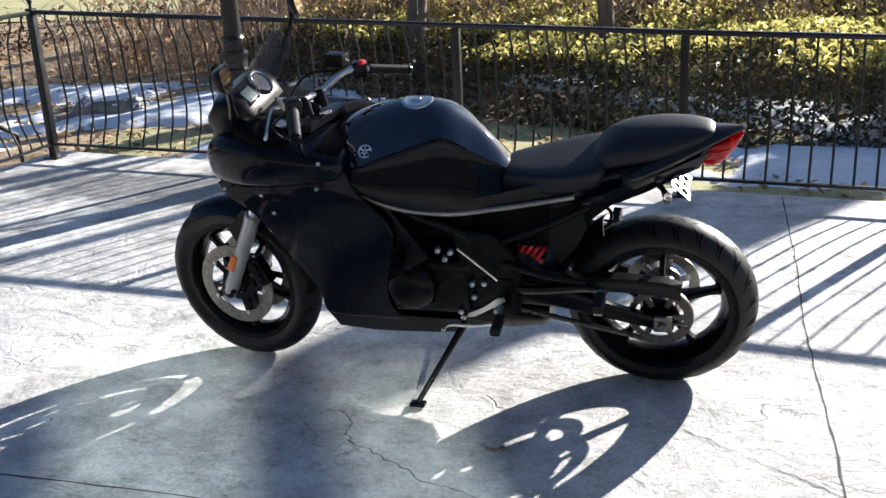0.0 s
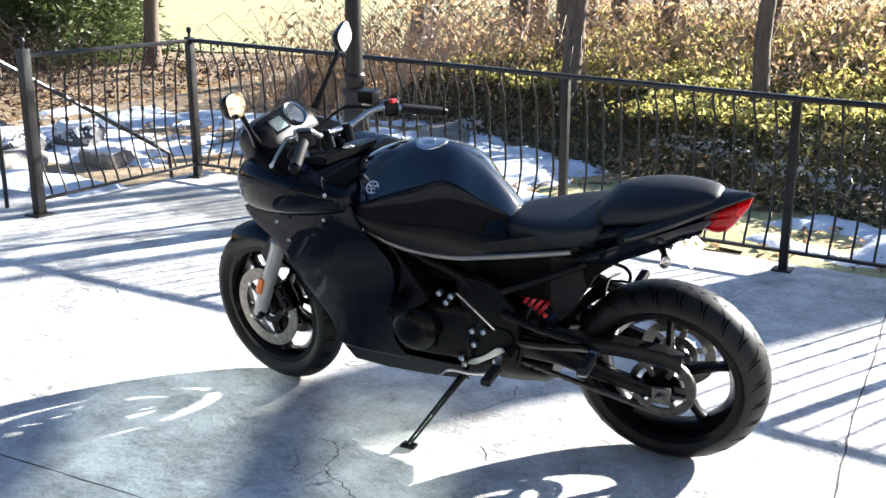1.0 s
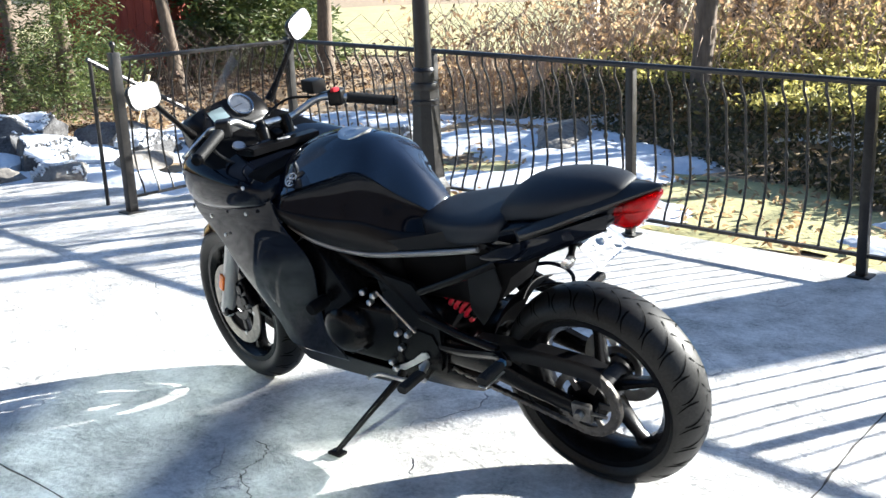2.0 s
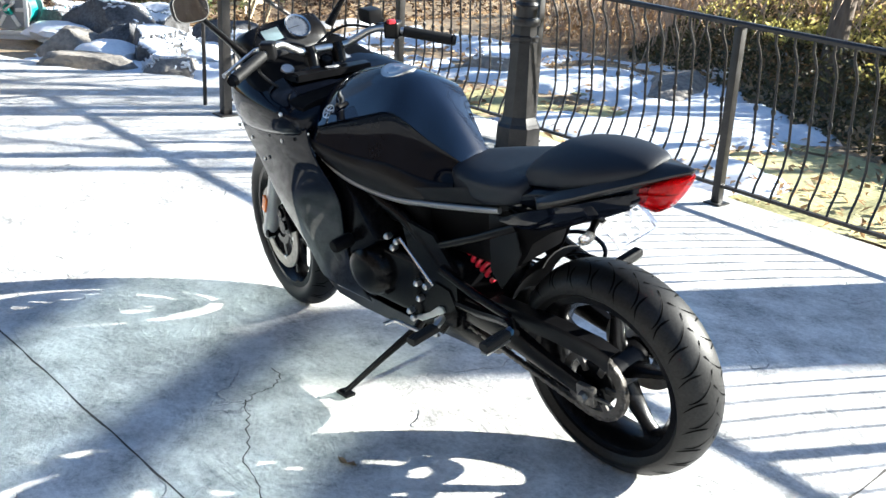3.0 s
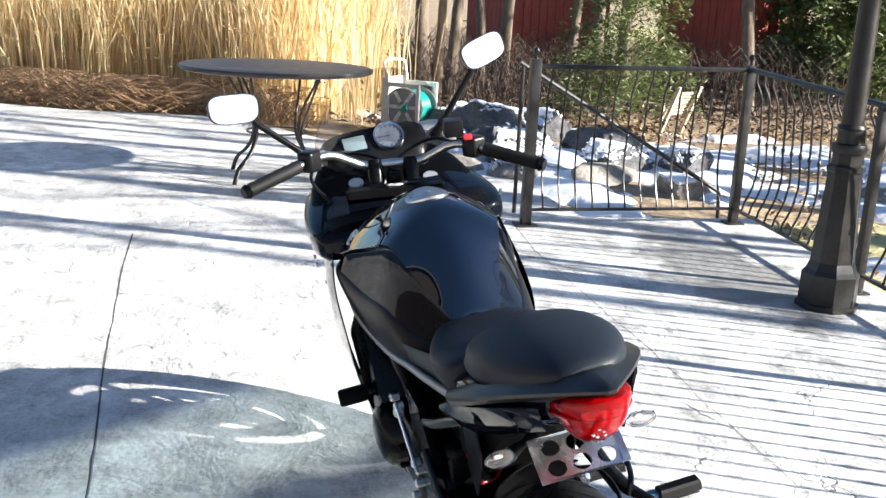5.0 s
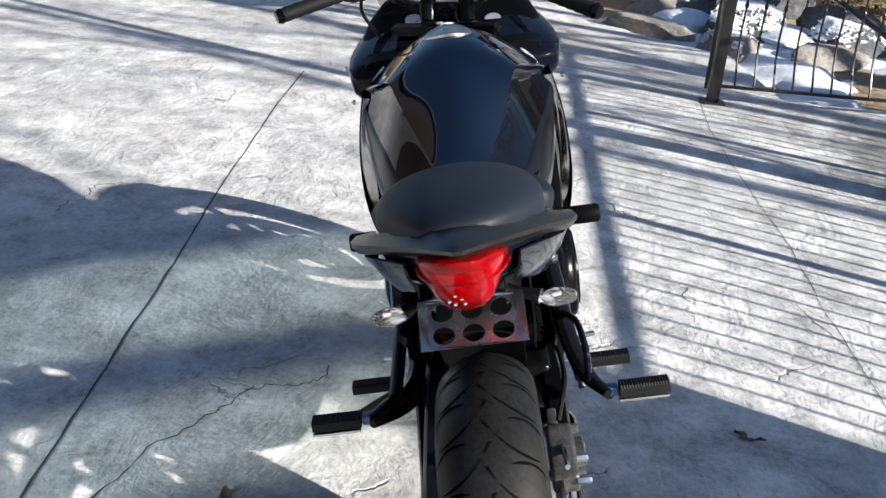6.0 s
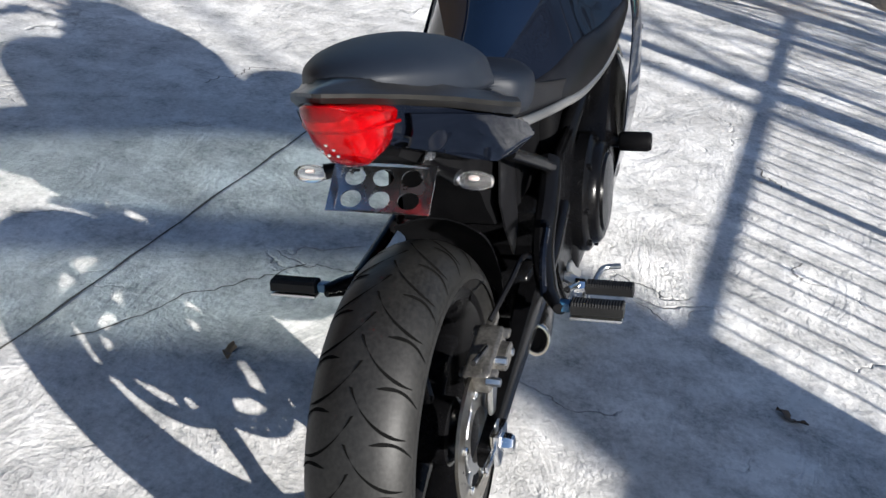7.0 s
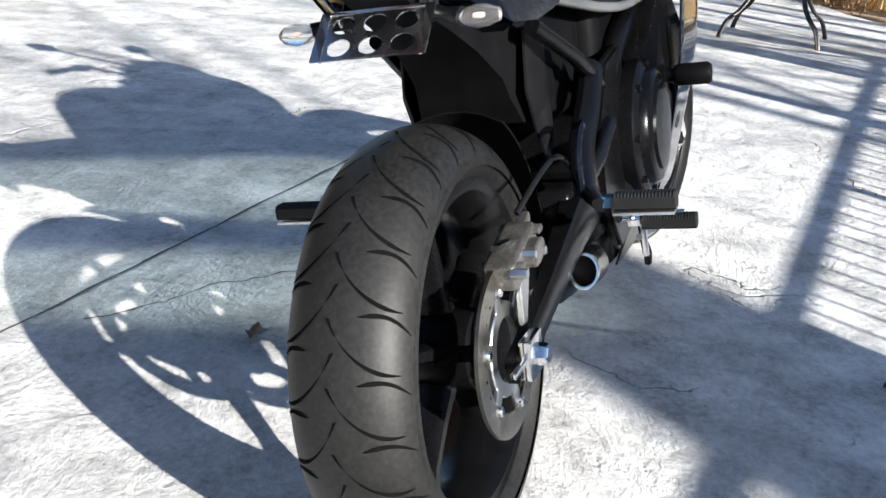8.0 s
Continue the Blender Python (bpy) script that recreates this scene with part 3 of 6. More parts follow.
TURN_BAR = Matrix.Translation(FOOT) @ Matrix.Rotation(STEER, 4, AXIS) @ Matrix.Translation(-FOOT)


def steered(bm):
    return move(bm, TURN_BAR)


def tyre(radius, width, rim_r):
    """A road tyre's smooth carcass, and a function for places on its tread."""
    half, crown = width / 2, 0.39 * width
    top = radians(86)

    def on(u, v, lift=0.0):
        a = top * u
        r = radius - crown * (1 - math.cos(a)) + lift * math.cos(a)
        return (r * math.cos(v), half * math.sin(a) / math.sin(top) + lift * math.sin(a), r * math.sin(v))

    prof = [(rim_r + 0.004, -half * 0.66), (rim_r + 0.016, -half * 0.86), (rim_r + 0.034, -half * 0.985)]
    for k in range(21):
        x, y, z = on(-1 + k / 10, 0.0)
        prof.append((x, y))
    prof += [(r, -y) for r, y in prof[2::-1]]
    return lathe(prof, 120), on


def grooves(on, radius, pitches, width, seed):
    """Curved rain grooves as dark ribbons just above the tread, standing in for the shade in the cuts: long sweeping
    and short side ones, staggered left and right.
    """
    rnd = random.Random(seed)
    out = []
    step = 2 * math.pi / pitches
    for k in range(pitches):
        for side in (1, -1):
            base = k * step + (0.5 * step if side < 0 else 0.0)
            for kind in (0, 1):
                rows = []
                n = 16
                for j in range(n + 1):
                    t = j / n
                    if kind == 0:
                        u, v = -0.03 + 0.74 * t ** 1.15, 0.85 * (1 - (1 - t) ** 2.2)
                    else:
                        u, v = 0.27 + 0.58 * t, 0.98 + 0.22 * t - 0.13 * math.sin(math.pi * t)
                    v = base + v * step
                    h = (0.0031 if kind == 0 else 0.0028) * min(1, 0.2 + 4 * t, 0.2 + 3 * (1 - t)) / radius
                    rows.append([on(side * (u - 0.02 * (1 - t)), v - h, 0.0008), on(side * (u + 0.02 * (1 - t)), v + h, 0.0008)])
                rings(rows, closed=False, caps=False, bm=out[0] if out else out.append(bmesh.new()) or out[0])
    return out[0]


def rim(rim_r, width, hub_r, hub_w, spokes, phase):
    """A cast rim with forked spokes."""
    h = width / 2
    ring = lathe([(rim_r + 0.012, -h), (rim_r + 0.012, -h + 0.006), (rim_r - 0.004, -h + 0.012), (rim_r - 0.018, -h * 0.4), (rim_r - 0.018, h * 0.4), (rim_r - 0.004, h - 0.012),
                  (rim_r + 0.012, h - 0.006), (rim_r + 0.012, h), (rim_r - 0.006, h), (rim_r - 0.028, h * 0.45), (rim_r - 0.030, 0), (rim_r - 0.028, -h * 0.45), (rim_r - 0.006, -h)], 60, closed=True)
    hub = lathe([(0.0, -hub_w / 2), (hub_r * 0.7, -hub_w / 2), (hub_r, -hub_w / 2 + 0.012), (hub_r, hub_w / 2 - 0.012), (hub_r * 0.7, hub_w / 2), (0, hub_w / 2)], 28)
    out, arms = join(ring, hub), []
    for k in range(spokes):
        a = phase + 2 * math.pi * k / spokes
        rows = []
        for r, w, t in ((hub_r * 0.8, 0.030, 0.034), (rim_r * 0.45, 0.021, 0.026), (rim_r * 0.75, 0.018, 0.020), (rim_r - 0.020, 0.034, 0.024)):
            c, s = math.cos(a), math.sin(a)
            rows.append([(r * c - w * 0.5 * q * s, y, r * s + w * 0.5 * q * c) for q, y in ((-1, -t * 0.6), (-0.6, -t), (0.6, -t), (1, -t * 0.6), (1, t * 0.6), (0.6, t), (-0.6, t), (-1, t * 0.6))])
        arms.append(rings(rows))
    return out, arms


def drilled_disc(r, hole, thick, n_holes, rows=3):
    """A brake disc with real holes, built from ring sectors."""
    bm = bmesh.new()
    seg = n_holes * 6
    nr = rows * 4 + 2
    rs = [hole + (r - hole) * k / nr for k in range(nr + 1)]
    skip = set()
    for i in range(n_holes):
        for q in range(rows):
            skip.add(((i * 6 + 2 * q + 1) % seg, 2 + 4 * q))
    for face_y in (0.0, thick):
        grid = [[bm.verts.new((rr * math.cos(2 * math.pi * i / seg), face_y, rr * math.sin(2 * math.pi * i / seg))) for rr in rs] for i in range(seg)]
        for i in range(seg):
            for j in range(nr):
                if (i, j) not in skip:
                    bm.faces.new((grid[i][j], grid[i][j + 1], grid[(i + 1) % seg][j + 1], grid[(i + 1) % seg][j]))
    edge = lathe([(r, 0.0), (r, thick)], seg)
    return join(bm, edge)


def put_wheel(name, x, z, r, width, pitches, rim_bm, steer=False):
    M = (TURN_BAR if steer else Matrix()) @ Matrix.Translation((x, 0, z))
    w = part(name, move(rim_bm[0], M), BLACK_METAL, bike, "black cast alloy wheel")
    for arm in rim_bm[1]:
        part("spoke", move(arm, M), BLACK_METAL, w)
    carcass, on = tyre(r, width, 0.216)
    part("tyre", move(carcass, M), RUBBER, w, "worn black road tyre")
    part("groove_strip", move(grooves(on, r, pitches, width, 3), M), GROOVE, w)
    return w


RX, RZ = -0.014, 0.297
rear = put_wheel("rear_wheel", RX, RZ, 0.300, 0.160, 25, rim(0.216, 0.125, 0.055, 0.15, 5, 0.35))
front = put_wheel("front_wheel", 1.44, 0.300, 0.300, 0.120, 24, rim(0.216, 0.095, 0.042, 0.11, 5, 0.9), True)
part("brake_disc", at(drilled_disc(0.118, 0.084, 0.005, 24, 2), RX, -0.104, RZ), DISC_STEEL, rear, "bright drilled steel disc")
part("disc_carrier", at(disc(0.064, -0.102, -0.092, 0.044, 30), RX, 0, RZ), SILVER, rear, "bright disc carrier")
for k in range(6):
    part("carrier_arm", at(move(box(0.058, 0.092, -0.1025, -0.0965, -0.011, 0.011, 0.002), Matrix.Rotation(2 * math.pi * k / 6 + 0.3, 4, "Y")), RX, 0, RZ), SILVER, rear)
    part("carrier_bolt", at(move(at(disc(0.007, -0.110, -0.098, seg=10), 0.087, 0, 0), Matrix.Rotation(2 * math.pi * k / 6 + 0.3, 4, "Y")), RX, 0, RZ), CHROME, rear)
for s in (1, -1):
    part("brake_disc", steered(at(drilled_disc(0.149, 0.108, 0.005, 24, 3), 1.44, 0.062 * s - 0.0025, 0.300)), SHADED_DISC, front, "grey drilled steel disc, its shade put into the colour")
    part("disc_carrier", steered(at(disc(0.066, 0.056 * s - 0.003, 0.056 * s + 0.003, 0.04, 30), 1.44, 0, 0.300)), BLACK_METAL, front)
    for k in range(5):
        part("carrier_arm", steered(at(move(box(0.060, 0.116, 0.056 * s - 0.003, 0.056 * s + 0.003, -0.012, 0.012, 0.002), Matrix.Rotation(2 * math.pi * k / 5 + 0.55, 4, "Y")), 1.44, 0, 0.300)), BLACK_METAL, front)
        part("carrier_bolt", steered(at(move(at(disc(0.008, 0.060 * s - 0.006, 0.060 * s + 0.006, seg=10), 0.112, 0, 0), Matrix.Rotation(2 * math.pi * k / 5 + 0.55, 4, "Y")), 1.44, 0, 0.300)), SILVER, front)


def sprocket(r, teeth, y0, y1):
    pts = []
    for k in range(teeth):
        for q, rr in ((0.0, 0.94), (0.3, 1.0), (0.55, 1.0), (0.85, 0.94)):
            a = 2 * math.pi * (k + q) / teeth
            pts.append((r * rr * math.cos(a), r * rr * math.sin(a)))
    bm = bmesh.new()
    inner = [(0.78 * r * math.cos(2 * math.pi * k / len(pts)), 0.78 * r * math.sin(2 * math.pi * k / len(pts))) for k in range(len(pts))]
    V = [[bm.verts.new((x, y, z)) for x, z in o] for y in (y0, y1) for o in (pts, inner)]
    n = len(pts)
    for k in range(n):
        k2 = (k + 1) % n
        for a, b in ((V[0], V[1]), (V[2], V[3]), (V[0], V[2]), (V[1], V[3])):
            bm.faces.new((a[k], a[k2], b[k2], b[k]))
    for k in range(6):
        a = 2 * math.pi * k / 6
        arm = box(0.04, 0.80 * r, y0, y1, -0.009, 0.009, 0.001, 1)
        bm = join(bm, move(arm, Matrix.Rotation(-a, 4, "Y")))
    return bm


part("sprocket", at(sprocket(0.098, 46, 0.092, 0.100), RX, 0, RZ), SPROCKET_STEEL, rear, "dark steel chain sprocket")
part("sprocket_carrier", at(disc(0.062, 0.06, 0.094, 0.02, 30), RX, 0, RZ), BLACK_METAL, rear)


def chain():
    """Side plates and rollers along the loop between the two sprockets."""
    (ax, az, ar), (bx, bz, br) = (RX, RZ, 0.099), (0.470, 0.345, 0.040)
    d = math.hypot(bx - ax, bz - az)
    tilt = math.atan2(bz - az, bx - ax)
    path = []
    up, low = tilt + math.acos((ar - br) / d), tilt - math.acos((ar - br) / d)
    n = 40
    for k in range(n + 1):
        path.append((bx + (ax - bx) * k / n + (br + (ar - br) * k / n) * math.cos(up), bz + (az - bz) * k / n + (br + (ar - br) * k / n) * math.sin(up)))
    for k in range(1, 26):
        a = up + (2 * math.pi + low - up) * k / 26
        path.append((ax + ar * math.cos(a), az + ar * math.sin(a)))
    for k in range(n + 1):
        path.append((ax + (bx - ax) * k / n + (ar + (br - ar) * k / n) * math.cos(low), az + (bz - az) * k / n + (ar + (br - ar) * k / n) * math.sin(low)))
    bm = bmesh.new()
    dist = 0.0
    pts = []
    for p, q in zip(path, path[1:]):
        L = math.hypot(q[0] - p[0], q[1] - p[1])
        while dist <= L:
            t = dist / L
            pts.append((p[0] + (q[0] - p[0]) * t, p[1] + (q[1] - p[1]) * t))
            dist += 0.01588
        dist -= L
    for k, (p, q) in enumerate(zip(pts, pts[1:])):
        a = math.atan2(q[1] - p[1], q[0] - p[0])
        w = 0.0095 if k % 2 else 0.0075
        link = box(-0.0115, 0.0115, 0.092 - w, 0.092 + w, -0.0068, 0.0068, 0.003, 1)
        bm = join(bm, move(link, Matrix.Translation(((p[0] + q[0]) / 2, 0, (p[1] + q[1]) / 2)) @ Matrix.Rotation(-a, 4, "Y")))
    return bm


part("drive_chain", chain(), CHAIN_STEEL, bike, "oily steel drive chain")

# fork, fender and steering
def fork_leg(s):
    base = Vector((1.44, 0.098 * s, 0.300))

    def on(h, f=0.0):
        return base + AXIS * h + Vector((math.cos(RAKE), 0, math.sin(RAKE))) * f

    leg = part("fork_leg", steered(tube([on(-0.03), on(0.0), on(0.05), on(0.30), on(0.33), on(0.335)], [0.020, 0.027, 0.025, 0.026, 0.029, 0.025], 18)), FORK_SILVER, bike, "silver fork leg")
    part("inner_tube", steered(tube([on(0.33), on(0.69)], 0.0195, 16)), CHROME, leg)
    part("fork_cap", steered(tube([on(0.682), on(0.703), on(0.707), on(0.7072), on(0.7045), on(0.7046)], [0.020, 0.021, 0.0195, 0.015, 0.013, 0.001], 24)), MARK_SILVER, leg, "bright fork cap")
    part("axle_clamp", steered(tube([base + Vector((0, -0.02 * s, 0)), base + Vector((0, 0.02 * s, 0)), base + Vector((0, 0.024 * s, 0))], [0.028, 0.028, 0.016], 16)), BLACK_METAL, leg)
    if s > 0:
        part("reflector", steered(move(box(-0.013, 0.013, -0.005, 0.005, -0.032, 0.032, 0.004), Matrix.Translation(on(0.125, 0.010) + Vector((0, 0.027 * s, 0))) @ Matrix.Rotation(-RAKE, 4, "Y"))), AMBER, leg, "amber reflector")
    cal = join(box(-0.028, 0.028, -0.026, 0.022, -0.052, 0.052, 0.010, 3), at(disc(0.017, -0.03, 0.03), 0, 0, 0.022), at(disc(0.017, -0.03, 0.03), 0, 0, -0.022))
    c = base + Vector((-0.118, -0.026 * s, 0.075))
    part("brake_caliper", steered(move(cal, Matrix.Translation(c) @ Matrix.Rotation(radians(28), 4, "Y"))), BLACK_METAL, leg)
    return leg


for s in (1, -1):
    fork_leg(s)


def front_fender():
    rows = []
    for k in range(15):
        a = radians(58 + 94 * k / 14)
        row = []
        for j in range(11):
            u = -1 + j / 5
            w = 0.068 + 0.006 * math.sin(math.pi * k / 14)
            r = 0.316 - 0.030 * abs(u) ** 2.4 - (0.016 if abs(u) > 0.9 else 0)
            row.append((1.44 + r * math.cos(a), u * w, 0.300 + r * math.sin(a)))
        rows.append(row)
    return sheet(rows, 0.003)


fender = part("front_fender", steered(front_fender()), BLACK_GLOSS, bike)
for s in (1, -1):
    part("fender_stay", steered(plate([(1.43, 0.52), (1.36, 0.60), (1.30, 0.585), (1.33, 0.50), (1.38, 0.43)], 0.070 * s - 0.003, 0.070 * s + 0.003, 0.001)), BLACK_SATIN, fender)
clamp = part("top_clamp", steered(plate([(1.155, 0.896), (1.152, 0.914), (1.040, 0.942), (1.006, 0.940), (1.010, 0.918)], -0.125, 0.125, 0.006)), BLACK_SATIN, bike)
part("steering_nut", steered(move(lathe([(0, -0.02), (0.020, -0.02), (0.020, 0.012), (0.014, 0.016), (0, 0.016)], 6, "z"), Matrix.Translation((1.062, 0, 0.955)) @ Matrix.Rotation(-RAKE, 4, "Y"))), BLACK_METAL, clamp)
for s in (1, -1):
    part("bar_riser", steered(tube([(1.06, 0.045 * s, 0.945), (1.072, 0.045 * s, 0.985), (1.075, 0.045 * s, 1.003)], [0.02, 0.022, 0.016], 12)), BLACK_METAL, clamp)
badge = join(move(lathe([(0.017, -0.001), (0.021, -0.001), (0.021, 0.002), (0.017, 0.002)], 24, "z", closed=True), Matrix()), box(-0.016, 0.016, -0.003, 0.003, 0, 0.002, 0), box(-0.003, 0.003, -0.016, 0.016, 0, 0.002, 0))
part("badge", steered(move(badge, Matrix.Translation((1.024, 0, 0.944)) @ Matrix.Rotation(radians(8), 4, "Y"))), MARK_SILVER, clamp, "round silver badge")
BAR = [(1.075, 0.0, 0.990), (1.075, 0.07, 0.990), (1.060, 0.105, 1.006), (1.035, 0.150, 1.030), (1.010, 0.195, 1.030), (0.955, 0.275, 1.008), (0.905, 0.352, 0.988)]
bar_pts = smooth_path([(x, -y, z) for x, y, z in BAR[::-1]] + BAR[1:], 5)
bars = part("handlebar", steered(tube(bar_pts, 0.0112, 14)), SILVER, bike, "silver handlebar")
for s in (1, -1):
    def bp(t):
        a, b = Vector((1.010, 0.195 * s, 1.030)), Vector((0.905, 0.352 * s, 0.988))
        return a + (b - a) * t

    rad = [0.0175 if k % 2 else 0.0162 for k in range(13)]
    part("grip", steered(tube([bp(0.22 + 0.76 * k / 12) for k in range(13)], rad, 14)), GRIP, bars, "black rubber grip")
    part("bar_end", steered(tube([bp(0.98), bp(1.0), bp(1.06)], [0.012, 0.019, 0.014], 14)), BLACK_METAL, bars)
    part("switch_housing", steered(move(box(-0.024, 0.024, -0.022, 0.022, -0.026, 0.026, 0.009, 3), Matrix.Translation(bp(0.06)) @ Matrix.Rotation(radians(-34 * s), 4, "Z"))), BLACK_SATIN, bars)
    lever = smooth_path([bp(0.04) + Vector((0.040, 0, -0.004)), bp(0.12) + Vector((0.066, 0.01 * s, -0.006)), bp(0.45) + Vector((0.084, 0.01 * s, -0.012)), bp(0.92) + Vector((0.104, 0.0, -0.016))], 5)
    lv = part("brake_lever" if s < 0 else "clutch_lever", steered(tube(lever, [0.009] * 6 + [0.0065] * (len(lever) - 7) + [0.009], 10, flat=0.7)), SILVER, bars, "silver lever")
    part("lever_perch", steered(move(box(-0.03, 0.026, -0.016, 0.016, -0.013, 0.013, 0.005), Matrix.Translation(bp(-0.02) + Vector((0.026, 0, 0))) @ Matrix.Rotation(radians(-34 * s), 4, "Z"))), BLACK_METAL if s < 0 else SILVER, lv)
part("kill_switch", steered(at(box(-0.009, 0.009, -0.011, 0.011, -0.005, 0.008, 0.003), 0.985, -0.188, 1.054)), RED_PLASTIC, bars, "red kill switch")
part("fluid_reservoir", steered(at(box(-0.034, 0.034, -0.024, 0.024, -0.02, 0.022, 0.006), 1.060, -0.160, 1.068)), BLACK_SATIN, bars, "black brake fluid reservoir")
for k, pts in enumerate(([(1.04, 0.17, 1.02), (1.12, 0.12, 1.02), (1.14, 0.02, 0.98), (1.10, -0.03, 0.90)], [(1.05, -0.17, 1.03), (1.14, -0.10, 1.03), (1.15, 0.0, 0.97), (1.10, 0.04, 0.88)],
                         [(1.02, 0.19, 1.02), (1.08, 0.21, 0.96), (1.06, 0.16, 0.90), (0.98, 0.10, 0.86)])):
    part("cable", steered(tube(smooth_path(pts, 6), 0.0045, 8)), BLACK_SATIN, bars)

# bodywork
CREASE = [(0.985, 0.088, 0.868), (0.94, 0.168, 0.852), (0.88, 0.2, 0.848), (0.82, 0.186, 0.866), (0.755, 0.167, 0.884), (0.7, 0.15, 0.899), (0.655, 0.136, 0.911),
          (0.62, 0.124, 0.912), (0.58, 0.111, 0.89), (0.54, 0.092, 0.852), (0.505, 0.076, 0.824), (0.47, 0.06, 0.798), (0.445, 0.046, 0.776)]
CROWN = [(0.985, 0, 0.908), (0.94, 0, 0.932), (0.88, 0, 0.957), (0.82, 0, 0.974), (0.755, 0, 0.985), (0.70, 0, 0.984), (0.655, 0, 0.976), (0.62, 0, 0.962), (0.58, 0, 0.934), (0.54, 0, 0.902), (0.505, 0, 0.866), (0.47, 0, 0.822), (0.445, 0, 0.786)]


def crown_point(crease, top, t):
    """A place on the tank's crown, from the ridge (t = 0) to the crease (t = 1)."""
    return Vector((crease.x, crease.y * t, top.z - (top.z - crease.z) * t ** 1.8))


def tank_shell():
    """The tank's crown: a shield that narrows rearwards, creased along both edges, with walls that go down inside."""
    rows = []
    for c, top in zip(smooth_path(CREASE, 4), smooth_path(CROWN, 4)):
        right = [crown_point(c, top, k / 9) for k in range(1, 10)]
        inner = max(0.004, c.y - 0.024)
        right += [Vector((c.x, max(0.006, c.y - 0.002), c.z - 0.003)), Vector((c.x, inner, c.z - 0.007)), Vector((c.x, inner, 0.73))]
        rows.append([(p.x, -p.y, p.z) for p in right[::-1]] + [(c.x, 0.0, top.z)] + [tuple(p) for p in right])
    return rings(rows)


tank = part("fuel_tank", tank_shell(), TANK_GLOSS, bike, "gloss black fuel tank")
cap = move(lathe([(0, -0.012), (0.050, -0.012), (0.050, 0.002), (0.045, 0.004), (0.040, 0.004), (0.037, 0.002), (0.012, 0.003), (0.010, 0.005), (0, 0.005)], 36, "z"), Matrix.Translation((0.722, 0, 0.984)))
for v in cap.verts:
    v.co.z -= 0.075 * (abs(v.co.y) / 0.136) ** 1.8
part("filler_cap", cap, SILVER, tank, "brushed aluminium filler cap")
for s in (1, -1):
    em = join(lathe([(0.0185, -0.001), (0.0215, -0.001), (0.0215, 0.002), (0.0185, 0.002)], 30, "z", closed=True),
              *[move(box(-0.0026, 0.0026, 0.003, 0.0185, -0.001, 0.002, 0.001, 1), Matrix.Rotation(2 * math.pi * k / 3, 4, "Z")) for k in range(3)],
              *[move(box(-0.0012, 0.0012, 0.004, 0.015, -0.001, 0.002, 0, 1), Matrix.Rotation(2 * math.pi * (k + 0.5) / 3, 4, "Z")) for k in range(3)])
    spot, low = (crown_point(Vector((0.853, 0.189, 0.857)), Vector((0.853, 0, 0.966)), t) for t in (0.86, 0.98))
    tilt = math.atan2(spot.z - low.z, low.y - spot.y)
    part("emblem", move(em, Matrix.Translation((0.853, (spot.y + 0.002) * s, spot.z + 0.001)) @ Matrix.Rotation(-tilt * s, 4, "X")), MARK_SILVER, tank, "round silver emblem")


def patch(lower, upper, y_of, n=8, thick=0.004):
    """A side panel between a lower and an upper edge, bulged as y_of(x, z) says."""
    rows = []
    for (xa, za), (xb, zb) in zip(lower, upper):
        rows.append([(xa + (xb - xa) * k / n, y_of(xa + (xb - xa) * k / n, za + (zb - za) * k / n), za + (zb - za) * k / n) for k in range(n + 1)])
    return sheet(rows, thick)


def both(name, make, material, label="", parent=None, sub=0):
    out = []
    for s in (1, -1):
        bm = make()
        if s < 0:
            bm = mirrored(bm)
        ob = part(name, bm, material, parent or bike, label)
        if sub:
            subdiv(ob, sub)
        out.append(ob)
    return out


COVER_LOW = [(0.915, 0.213, 0.800), (0.90, 0.214, 0.786), (0.86, 0.210, 0.757), (0.80, 0.202, 0.728), (0.74, 0.193, 0.709), (0.69, 0.186, 0.700), (0.64, 0.177, 0.695),
             (0.60, 0.169, 0.692), (0.55, 0.158, 0.693), (0.515, 0.148, 0.696), (0.48, 0.132, 0.703), (0.45, 0.105, 0.707)]


def flank(levels):
    """A strip of the tank's flank: hollow for the knee under the crease, full at the shoulder below."""
    rows = []
    n = 4 * (len(COVER_LOW) - 1)
    for i, (a, c) in enumerate(zip(smooth_path(CREASE[1:], 4), smooth_path(COVER_LOW, 4))):
        hollow = min(1.0, 0.25 + i / 14) * min(1.0, 0.3 + (n - i) / 10)
        row = []
        for t, inward in levels:
            p = a + (c - a) * t
            row.append((p.x, max(0.008, p.y - inward * hollow), p.z - 0.003))
        rows.append(row)
    return sheet(rows, 0.004)


GLOSS_LEVELS = [(0, 0.002), (0.015, 0.006), (0.04, 0.012), (0.09, 0.016), (0.18, 0.017), (0.30, 0.015), (0.42, 0.011), (0.54, 0.006), (0.62, 0.003)]
SATIN_LEVELS = [(0.625, 0.006), (0.635, 0.001), (0.66, -0.002), (0.75, -0.006), (0.85, -0.006), (0.94, -0.003), (1.0, 0.0)]
both("tank_side_cover", lambda: flank(GLOSS_LEVELS), BLACK_GLOSS, "gloss black tank side cover, hollowed for the knee")
both("knee_panel", lambda: flank(SATIN_LEVELS), BLACK_SATIN, "satin black panel between tank and frame")
